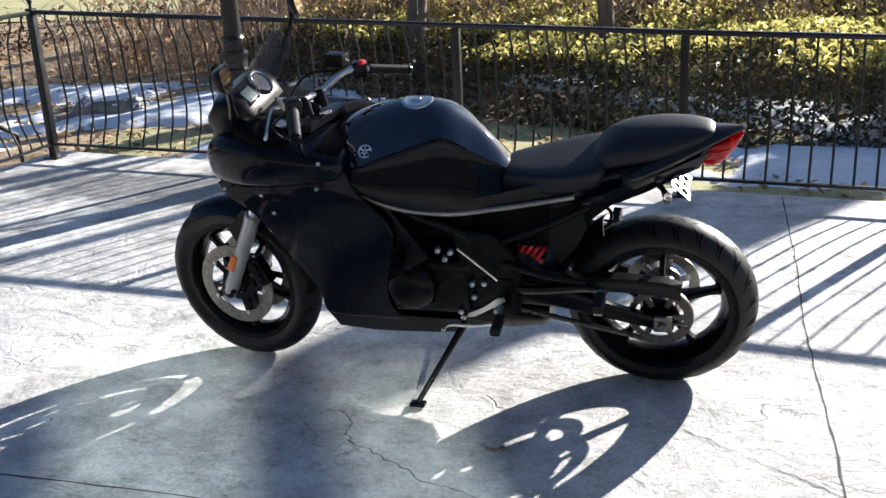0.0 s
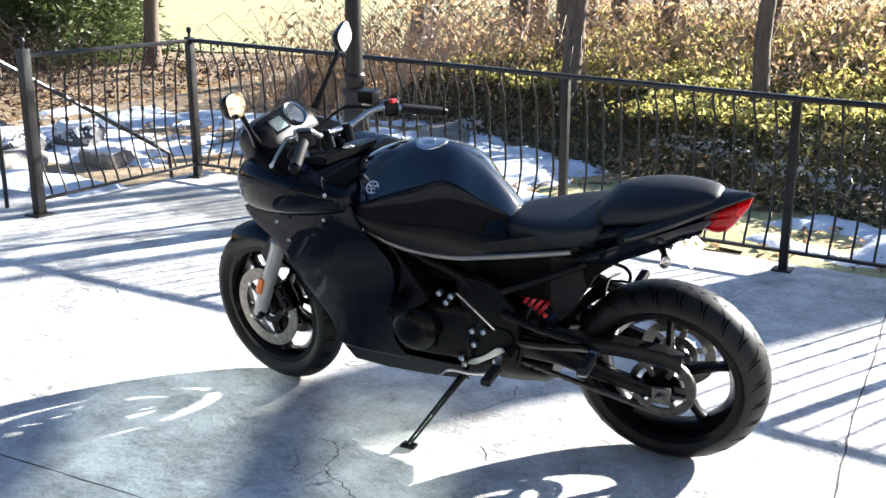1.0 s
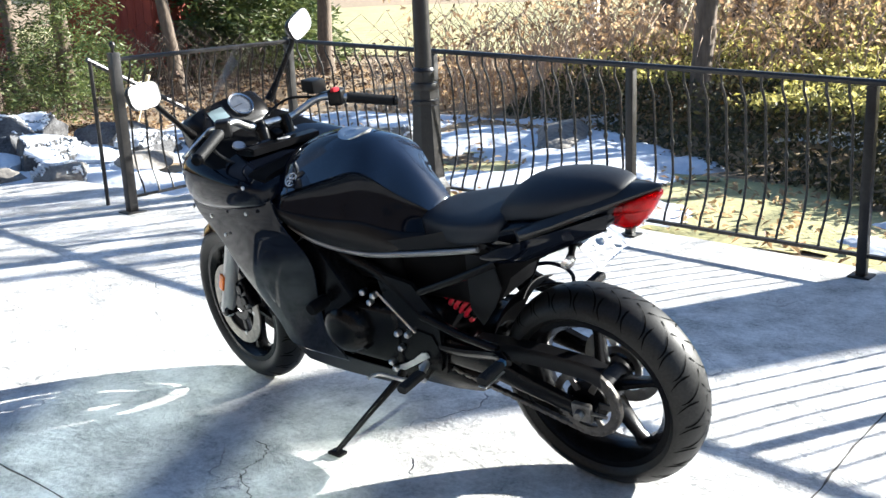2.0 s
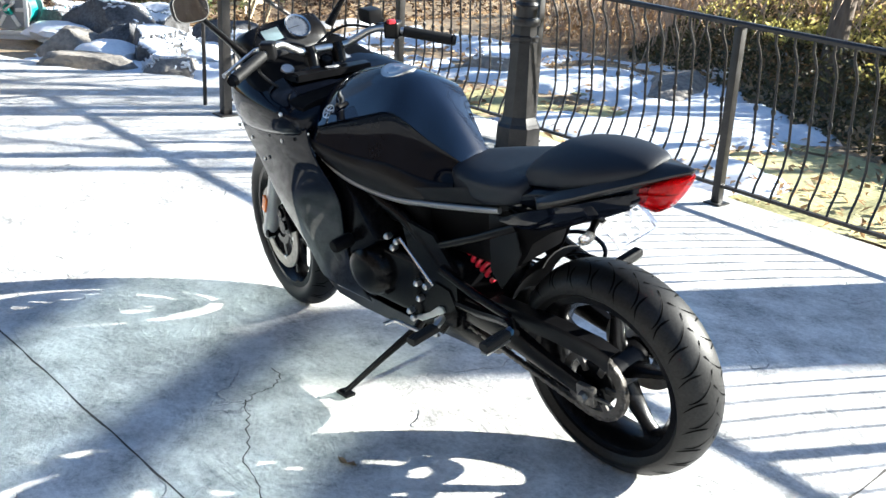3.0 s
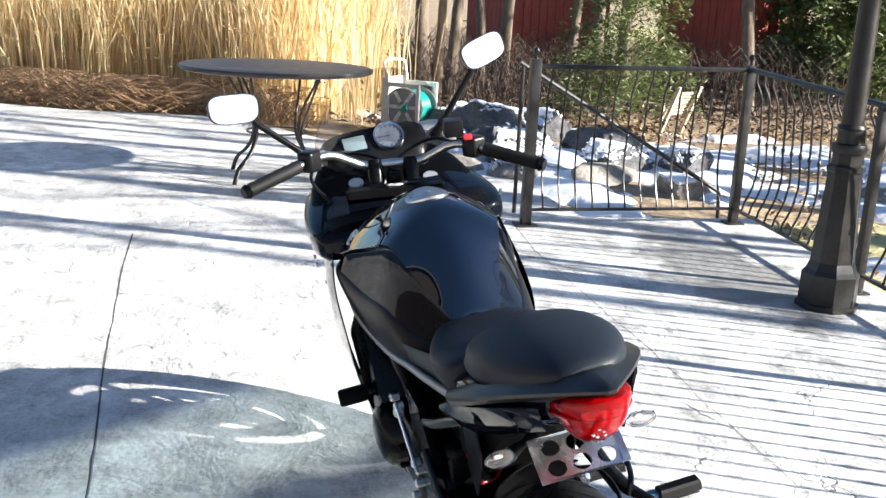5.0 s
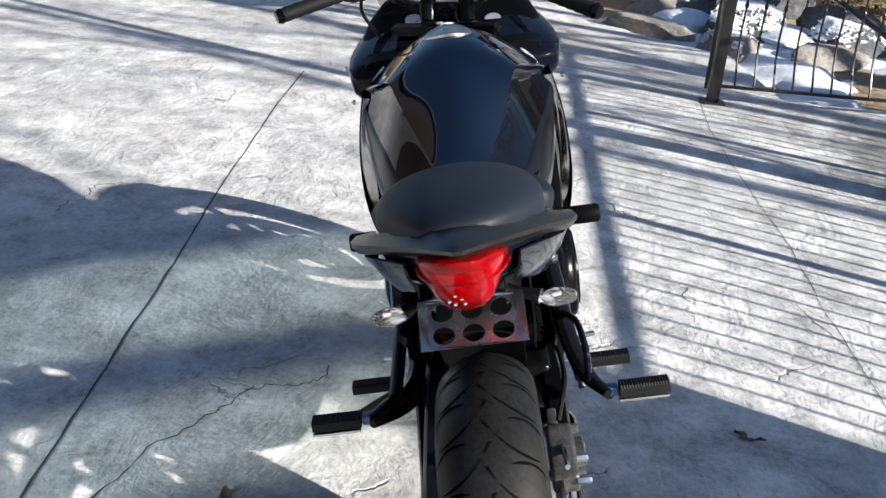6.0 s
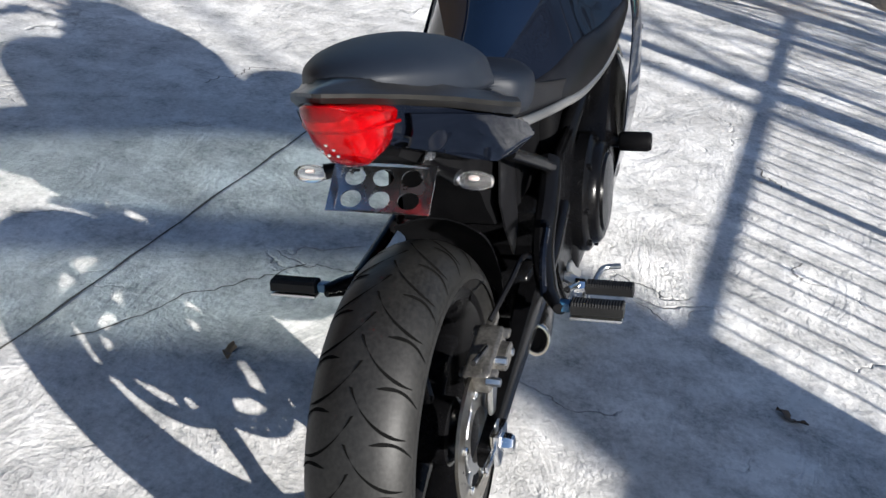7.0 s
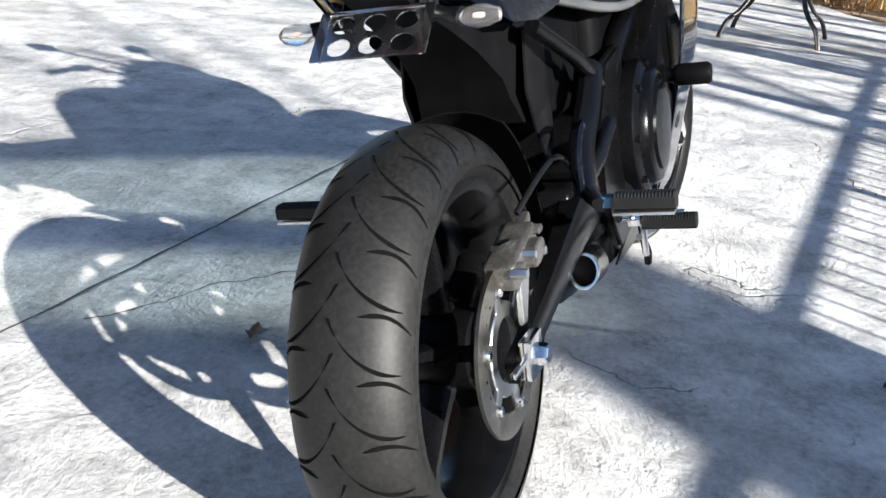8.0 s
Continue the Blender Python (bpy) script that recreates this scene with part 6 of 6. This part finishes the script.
def shadow_tree(x, y, r, h, seed):
    """A stout unseen tree, cut off and flared to shape the shadow it throws on the patio, with a sparse fan of young
    branches.
    """
    rnd = random.Random(seed)
    e = thing("tree", Matrix.Translation((x, y, ground_z(x, y) - 0.05)), "unseen stout topped tree with a sparse fan of bare branches, placed for its shadow", "tree", "bare trees behind the fence")
    rad = [r * f for f in (1.60, 1.50, 1.46, 1.43, 1.40, 1.37, 1.30, 1.14, 0.98, 0.5)]
    pts = [Vector((r - rad[k], 0.02 * math.cos(3 * k), h * k / 8)) for k in range(9)] + [Vector((0, 0, h + 0.08))]
    part("trunk", tube(pts, rad, 16), BARK, e)
    for k in range(7):
        a = 6.283 * k / 7 + rnd.uniform(-0.2, 0.2)
        p = Vector((math.cos(a) * r * 0.6, math.sin(a) * r * 0.6, h - rnd.uniform(0.0, 0.25)))
        d = Vector((math.cos(a) * rnd.uniform(0.1, 0.6), math.sin(a) * rnd.uniform(0.1, 0.6), 1.0))
        L = rnd.uniform(1.8, 3.6)
        limb = [p + d * L * q + Vector((rnd.uniform(-1, 1), rnd.uniform(-1, 1), 0)) * 0.06 * q for q in (0, 0.3, 0.65, 1.0)]
        w = rnd.uniform(0.02, 0.036)
        bm = tube(limb, [w, w * 0.8, w * 0.5, 0.006], 7)
        for j in range(3):
            s = limb[1 + j % 2]
            b = rnd.uniform(0, 6.28)
            q = Vector((math.cos(b), math.sin(b), 1.2)) * 0.4
            bm = join(bm, tube([s, s + q * 0.5, s + q], [0.012, 0.008, 0.003], 5))
        part("limb", bm, BARK, e)
    return e


shadow_tree(-4.94, -11.0, 0.325, 5.0, 9)


def brambles(seed, x0, x1, y0, y1, n, h):
    rnd = random.Random(seed)
    bm = bmesh.new()
    for _ in range(n):
        x, y = rnd.uniform(x0, x1), rnd.uniform(y0, y1)
        a, L = rnd.uniform(0, 6.28), rnd.uniform(0.4, 1.0) * h
        p = Vector((x, y, ground_z(x, y)))
        d = Vector((math.cos(a), math.sin(a), 0)) * L * 0.7
        tube([p, p + d * 0.3 + Vector((0, 0, L * 0.7)), p + d * 0.75 + Vector((0, 0, L)), p + d * 1.2 + Vector((0, 0, L * 0.8))], [0.008, 0.006, 0.004, 0.002], 3, bm)
    return bm


tagged(obj("brambles", brambles(4, -7, 7.0, -11.5, -6.0, 2600, 1.15), mat("bramble_stem", (0.26, 0.17, 0.11), (0.56, 0.43, 0.31), 10, 0.8)), "tangle of dry bramble stems under the trees", "brambles", kind="stuff")


# brush and floor leaves hold the wood's shade in their dark colours
tagged(obj("woodland_brush", brambles(9, 13.5, 24, -10.5, 0.5, 2600, 1.2), mat("brush_stem", (0.026, 0.018, 0.013), (0.10, 0.07, 0.05), 10, 0.9)), "dark leafless brush in the wood beyond the boulders", "brush", kind="stuff")
leaves("wood_floor_leaves", 9000, lambda r: (lambda x, y: (x, y, ground_z(x, y) + 0.02 + 0.5 * r.rand() ** 4))(9.5 + 12 * r.rand(), -13 + 12.5 * r.rand()), 0.05, DARK_LEAF, "leaves on the woodland floor, darkened in colour for the wood's shade", "leaf litter", 0.6, 15)


def spruce(x, y, h, r, seed):
    rnd = np.random.RandomState(seed)
    e = thing("spruce_tree", Matrix.Translation((x, y, -0.1)), "green spruce with drooping sunlit boughs", "tree")
    part("trunk", tube([(0, 0, 0), (0, 0, h * 0.5), (0, 0, h)], [0.14, 0.09, 0.02], 10), BARK, e)
    V, F = [], []
    for k in range(int(230 * r)):
        t = rnd.rand() ** 1.2
        z = 0.15 + t * (h - 0.3)
        L = r * (1 - t) ** 0.8 * (0.75 + 0.4 * rnd.rand())
        a = rnd.rand() * 6.283
        d = Vector((math.cos(a), math.sin(a), 0))
        s = Vector((-d.y, d.x, 0))
        for j in range(80):
            q = rnd.rand() ** 0.7
            c = d * L * q + Vector((0, 0, z - 0.25 * L * q * q + 0.08 * rnd.randn())) + s * (0.22 * L * (1.1 - q)) * rnd.randn()
            g = (d * 0.6 + s * rnd.randn() * 0.8 + Vector((0, 0, rnd.randn() * 0.4))).normalized()
            wv = g.cross(Vector((rnd.randn(), rnd.randn(), 1))).normalized()
            ln = (0.05 + 0.06 * rnd.rand()) * r
            b = len(V)
            V += [c, c + g * ln * 0.5 + wv * 0.011 * r, c + g * ln, c + g * ln * 0.5 - wv * 0.011 * r]
            F.append((b, b + 1, b + 2, b + 3))
    me = bpy.data.meshes.new("crown")
    me.from_pydata([tuple(v) for v in V], [], F)
    me.materials.append(NEEDLE)
    o = new("crown", me)
    o.parent = e
    tagged(o, "drooping green needle boughs")
    return e


spruce(12.6, -5.45, 4.5, 1.15, 3)
spruce(16.6, -12.0, 6.5, 2.4, 4)


def reeds(seed, n):
    """Tall dry grass in a belt beyond the patio."""
    rnd = np.random.RandomState(seed)
    V, F = [], []
    k = 0
    edge = [(8.9, 0.0), (9.75, 0.2), (10.15, 2.0), (11.3, 4.0), (13.2, 5.6), (15.0, 6.5)]
    while k < n:
        i = rnd.randint(0, len(edge) - 1)
        t = rnd.rand()
        x = edge[i][0] + (edge[i + 1][0] - edge[i][0]) * t
        y = edge[i][1] + (edge[i + 1][1] - edge[i][1]) * t
        d = 0.55 + 3.2 * rnd.rand()
        x, y = x + d * 0.9, y - d * 0.42 + 0.3 * rnd.randn()
        h = (1.1 + 1.1 * rnd.rand()) * (0.5 + 0.5 * min(1, d / 1.0))
        a = rnd.rand() * 6.28
        s = Vector((math.cos(a), math.sin(a), 0)) * (0.005 + 0.006 * rnd.rand())
        bend = Vector((rnd.randn(), rnd.randn(), 0)) * 0.14 * h
        b = len(V)
        p = Vector((x, y, -0.08))
        for q, w in ((0, 1.0), (0.5, 0.9), (0.85, 0.7)):
            c = p + Vector((0, 0, h * q)) + bend * q * q
            V += [c - s * w, c + s * w]
        tip = p + Vector((0, 0, h)) + bend * 1.5
        V.append(tip)
        F += [(b, b + 1, b + 3, b + 2), (b + 2, b + 3, b + 5, b + 4), (b + 4, b + 5, b + 6)]
        if rnd.rand() < 0.5:
            c = p + Vector((0, 0, h * 0.55)) + bend * 0.3
            g = Vector((rnd.randn(), rnd.randn(), -0.5)).normalized() * 0.25
            b = len(V)
            V += [c, c + g * 0.5 + Vector((0, 0, 0.06)), c + g, c + g * 0.5 + Vector((0.008, 0.008, 0.045))]
            F.append((b, b + 1, b + 2, b + 3))
        k += 1
    me = bpy.data.meshes.new("reeds")
    me.from_pydata([tuple(v) for v in V], [], F)
    me.materials.append(REED)
    return tagged(new("reeds", me), "tall dry straw-coloured reeds at the patio edge", "reeds", kind="stuff")


reeds(2, 15000)


def brush_edge(seed):
    """A low woven edging of brown brushwood."""
    rnd = random.Random(seed)
    bm = bmesh.new()
    edge = [(8.6, 0.0), (9.6, 0.35), (10.0, 2.0), (11.15, 4.0), (13.1, 5.6)]
    for i in range(len(edge) - 1):
        a, b = Vector((*edge[i], 0)), Vector((*edge[i + 1], 0))
        d = (b - a)
        n = int(d.length * 330)
        s = Vector((d.y, -d.x, 0)).normalized()
        for k in range(n):
            p = a + d * rnd.random() + s * rnd.uniform(0.05, 0.50)
            L = rnd.uniform(0.2, 0.5)
            q = d.normalized() * L * rnd.choice((-1, 1)) + s * rnd.uniform(-0.1, 0.1)
            z = rnd.uniform(-0.05, 0.26)
            tube([p + Vector((0, 0, z)), p + q * 0.5 + Vector((0, 0, z + 0.10)), p + q + Vector((0, 0, z + 0.12))], [0.0045, 0.004, 0.002], 3, bm)
    return bm


tagged(obj("brushwood_edging", brush_edge(5), WEAVE), "low brown tangle of cut brushwood along the patio", "brushwood", kind="stuff")


stake = thing("garden_stake_light", Matrix.Translation((7.75, -11.8, ground_z(7.75, -11.8) - 0.3)), "short white garden stake light under the trees", "garden light")
part("post", lathe([(0, 0), (0.07, 0), (0.07, 0.02), (0.06, 0.55), (0, 0.55)], 16, "z"), WHITE_PAINT, stake)
part("cap", at(lathe([(0, 0), (0.09, 0), (0.085, 0.03), (0.03, 0.06), (0, 0.06)], 16, "z"), 0, 0, 0.55), WHITE_PAINT, stake)


# ---- the unseen house that closes the patio on its sunny side ----
HOUSE_Y = 7.8
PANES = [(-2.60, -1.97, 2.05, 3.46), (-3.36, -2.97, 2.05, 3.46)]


def house(x0, x1, depth, h):
    """Brown boarded house, unseen; lamps added at its panes stand in for the low sun thrown back onto the paving."""
    e = thing("house", Matrix.Translation((0, HOUSE_Y, 0)), "brown timber-clad house with tall windows facing the patio", "house")
    xs = sorted({x0, x1, *[v for p in PANES for v in p[:2]]})
    bm = None
    for a, b in zip(xs, xs[1:]):
        gap = [p for p in PANES if p[0] == a and p[1] == b]
        for z0, z1 in ([(-0.1, gap[0][2]), (gap[0][3], h)] if gap else [(-0.1, h)]):
            w = box(a, b, 0.0, 0.25, z0, z1, 0)
            bm = join(bm, w) if bm else w
    bm = join(bm, box(x0, x1, depth - 0.25, depth, -0.1, h, 0), box(x0, x0 + 0.25, 0.25, depth - 0.25, -0.1, h, 0), box(x1 - 0.25, x1, 0.25, depth - 0.25, -0.1, h, 0))
    wall = part("wall", bm, CLADDING, e, smooth=False)
    n = int((h - 0.1) / 0.22)
    for k in range(n):
        z = 0.1 + 0.22 * k
        runs, a = [], x0
        for p in sorted(PANES):
            if p[2] - 0.1 < z + 0.2 and z < p[3] + 0.1:
                runs.append((a, p[0] - 0.06))
                a = p[1] + 0.06
        for a0, a1 in runs + [(a, x1)]:
            part("board", rings([[(q, -0.008, z), (q, -0.030, z), (q, -0.014, z + 0.214), (q, -0.008, z + 0.214)] for q in (a0, a1)]), CLADDING, wall)
    for a, b, z0, z1 in PANES:
        fr = part("window_frame", join(box(a - 0.05, a, -0.04, 0.06, z0 - 0.05, z1 + 0.05, 0.004), box(b, b + 0.05, -0.04, 0.06, z0 - 0.05, z1 + 0.05, 0.004), box(a, b, -0.04, 0.06, z0 - 0.05, z0, 0.004), box(a, b, -0.04, 0.06, z1, z1 + 0.05, 0.004)), CLADDING, e, "dark stained window frame")
        part("pane", box(a, b, 0.02, 0.026, z0, z1, 0), PANE, fr, "dark window glass")
    rise = 1.8
    part("roof", rings([[(q, -0.5, h - 0.15), (q, depth / 2, h + rise), (q, depth + 0.5, h - 0.15), (q, depth + 0.5, h), (q, depth / 2, h + rise + 0.16), (q, -0.5, h)] for q in (x0 - 0.4, x1 + 0.4)]), ROOFING, e, smooth=False)
    return e


house(-9.0, 7.0, 7.0, 6.2)


# ---- garden furniture ----
def bistro_table(x, y):
    e = thing("garden_table", Matrix.Translation((x, y, 0)) @ Matrix.Diagonal((1, 1, 1.035, 1)), "round dark metal garden table with bowed wire legs", "table")
    part("tabletop", lathe([(0, 0.775), (0.62, 0.772), (0.665, 0.760), (0.686, 0.768), (0.692, 0.782), (0.684, 0.794), (0.60, 0.797), (0, 0.80)], 64, "z"), TABLE_METAL, e)
    part("hub_ring", at(lathe([(0.208, -0.006), (0.220, -0.006), (0.220, 0.006), (0.208, 0.006)], 40, "z", closed=True), 0, 0, 0.34), TABLE_METAL, e)
    for k in range(4):
        a = math.pi / 4 + k * math.pi / 2 - 0.02
        for s in (-1, 1):
            c = Vector((math.cos(a), math.sin(a), 0))
            q = Vector((-c.y, c.x, 0)) * s
            pts = smooth_path([c * (0.40 - 0.04 * s) + q * 0.07 + Vector((0, 0, 0.765)), c * (0.345 - 0.03 * s) + q * 0.055 + Vector((0, 0, 0.66)), c * 0.27 + q * 0.035 + Vector((0, 0, 0.52)), c * 0.222 + q * 0.016 + Vector((0, 0, 0.38)), c * 0.232 + q * 0.010 + Vector((0, 0, 0.28)), c * 0.30 + q * 0.010 + Vector((0, 0, 0.185)), c * 0.385 + q * 0.010 + Vector((0, 0, 0.12)), c * 0.425 + q * 0.010 + Vector((0, 0, 0.05)), c * 0.44 + q * 0.010 + Vector((0, 0, 0.009))], 5)
            part("leg", tube(pts, 0.0085, 8), TABLE_METAL, e)
    return e


bistro_table(5.98, 0.14)


def hose_reel(x, y, turn):
    e = thing("hose_reel_cart", pose(x, y, ground_z(x, y), 0, 0, turn) @ Matrix.Diagonal((1.0, 1.0, 0.9, 1)), "cream plastic hose reel cart wound with teal hose", "hose reel")
    for s in (-1, 1):
        fr = join(box(-0.20, -0.16, 0.20 * s - 0.02, 0.20 * s + 0.02, 0.0, 0.70, 0.012), box(0.16, 0.20, 0.20 * s - 0.02, 0.20 * s + 0.02, 0.0, 0.60, 0.012), box(-0.20, 0.20, 0.20 * s - 0.02, 0.20 * s + 0.02, 0.56, 0.61, 0.012), box(-0.20, 0.20, 0.20 * s - 0.02, 0.20 * s + 0.02, 0.06, 0.11, 0.012))
        part("side_frame", fr, REEL_WHITE, e)
        side = part("reel_side", at(lathe([(0.06, -0.01), (0.215, -0.01), (0.225, 0.0), (0.215, 0.01), (0.06, 0.01)], 32, closed=True), 0, 0.165 * s, 0.33), REEL_GREY, e)
        for k in range(6):
            part("rib", move(box(0.07, 0.20, 0.178 * s - 0.006, 0.178 * s + 0.006, -0.02, 0.02, 0.004), Matrix.Translation((0, 0, 0.33)) @ Matrix.Rotation(k * math.pi / 3, 4, "Y")), REEL_WHITE, side)
    for layer in range(3):
        for k in range(9 - layer):
            y0 = -0.125 + 0.030 * k + 0.015 * layer
            r = 0.120 + 0.026 * layer
            part("hose_turn", tube([(r * math.cos(2 * math.pi * j / 28), y0 + 0.03 * j / 28, 0.33 + r * math.sin(2 * math.pi * j / 28)) for j in range(29)], 0.0145, 8), HOSE, e, "teal garden hose")
    part("rear_panel", box(-0.255, -0.205, -0.20, 0.20, 0.12, 0.66, 0.02, 3), REEL_WHITE, e, "moulded cream back panel")
    part("tray", join(box(-0.20, 0.24, -0.22, 0.22, 0.0, 0.06, 0.015), box(0.20, 0.52, -0.16, 0.16, 0.0, 0.20, 0.05, 3)), REEL_WHITE, e)
    part("handle", tube(smooth_path([(-0.18, -0.20, 0.68), (-0.22, -0.20, 0.84), (-0.22, 0.20, 0.84), (-0.18, 0.20, 0.68)], 4), 0.014, 8), REEL_WHITE, e)
    part("crank", tube([(0, -0.23, 0.33), (0, -0.27, 0.33), (0.10, -0.27, 0.42), (0.10, -0.33, 0.42)], 0.010, 8), REEL_WHITE, e)
    return e


hose_reel(9.00, -1.50, 230)


def bench(x, y, turn):
    e = thing("garden_chair", pose(x, y, ground_z(x, y), 0, 0, turn) @ Matrix.Diagonal((0.84, 0.84, 0.70, 1)), "weathered pale wooden slatted garden armchair", "chair")
    for k in range(7):
        z = 0.42 + 0.072 * k
        part("back_slat", move(box(-0.33, 0.33, -0.010, 0.010, -0.028, 0.028, 0.005), Matrix.Translation((0, 0.26 + 0.028 * k, z)) @ Matrix.Rotation(radians(-20), 4, "X")), BENCH_WOOD, e)
    for k in range(6):
        part("seat_slat", box(-0.33, 0.33, -0.26 + 0.085 * k, -0.19 + 0.085 * k, 0.38, 0.40, 0.005), BENCH_WOOD, e)
    for s in (-1, 1):
        part("leg", box(0.30 * s - 0.03, 0.30 * s + 0.03, -0.26, -0.20, 0, 0.60, 0.006), BENCH_WOOD, e)
        part("leg", move(box(-0.03, 0.03, -0.03, 0.03, 0, 1.05, 0.006), Matrix.Translation((0.30 * s, 0.20, 0)) @ Matrix.Rotation(radians(-18), 4, "X")), BENCH_WOOD, e)
        part("armrest", box(0.30 * s - 0.05, 0.30 * s + 0.05, -0.30, 0.32, 0.60, 0.625, 0.008), BENCH_WOOD, e)
    return e


bench(12.2, -5.95, 118)


def shed(x, y, turn, w, d, h):
    """A red boarded outbuilding among the trees."""
    e = thing("garden_shed", pose(x, y, -0.1, 0, 0, turn), "dark red boarded outbuilding among the trees", "shed")
    wall = part("wall", join(box(-w / 2, w / 2, -d / 2, -d / 2 + 0.1, 0, h, 0), box(-w / 2, w / 2, d / 2 - 0.1, d / 2, 0, h, 0), box(-w / 2, -w / 2 + 0.1, -d / 2 + 0.1, d / 2 - 0.1, 0, h, 0), box(w / 2 - 0.1, w / 2, -d / 2 + 0.1, d / 2 - 0.1, 0, h, 0)), BARN_RED, e)
    n = int(w / 0.2)
    for k in range(n):
        for s in (-1, 1):
            part("board", box(-w / 2 + 0.2 * k + 0.004, -w / 2 + 0.2 * k + 0.192, s * (d / 2 + 0.002), s * (d / 2 + 0.022), 0.0, h, 0.003, 1), BARN_RED, wall)
    for k in range(int(d / 0.2)):
        part("board", box(-w / 2 - 0.022, -w / 2 - 0.002, -d / 2 + 0.2 * k + 0.004, -d / 2 + 0.2 * k + 0.192, 0.0, h, 0.003, 1), BARN_RED, wall)
    part("roof", rings([[(-w / 2 - 0.3, yy, zz) for yy, zz in ((-d / 2 - 0.3, h), (0, h + 1.0), (d / 2 + 0.3, h), (d / 2 + 0.3, h + 0.1), (0, h + 1.12), (-d / 2 - 0.3, h + 0.1))], [(w / 2 + 0.3, yy, zz) for yy, zz in ((-d / 2 - 0.3, h), (0, h + 1.0), (d / 2 + 0.3, h), (d / 2 + 0.3, h + 0.1), (0, h + 1.12), (-d / 2 - 0.3, h + 0.1))]]), ROOFING, e, smooth=False)
    return e


shed(21.0, -6.9, 12, 2.2, 2.4, 2.6)
shed(18.5, -10.4, 20, 2.4, 1.8, 2.6)

post = thing("garden_marker", Matrix.Translation((7.6, -11.8, ground_z(7.6, -11.8))), "white box on a thin stake in the undergrowth", "post")
part("stake", box(-0.025, 0.025, -0.025, 0.025, 0, 0.5, 0.006), WHITE_PAINT, post)
part("box", box(-0.09, 0.09, -0.09, 0.09, 0.36, 0.82, 0.02), WHITE_PAINT, post)
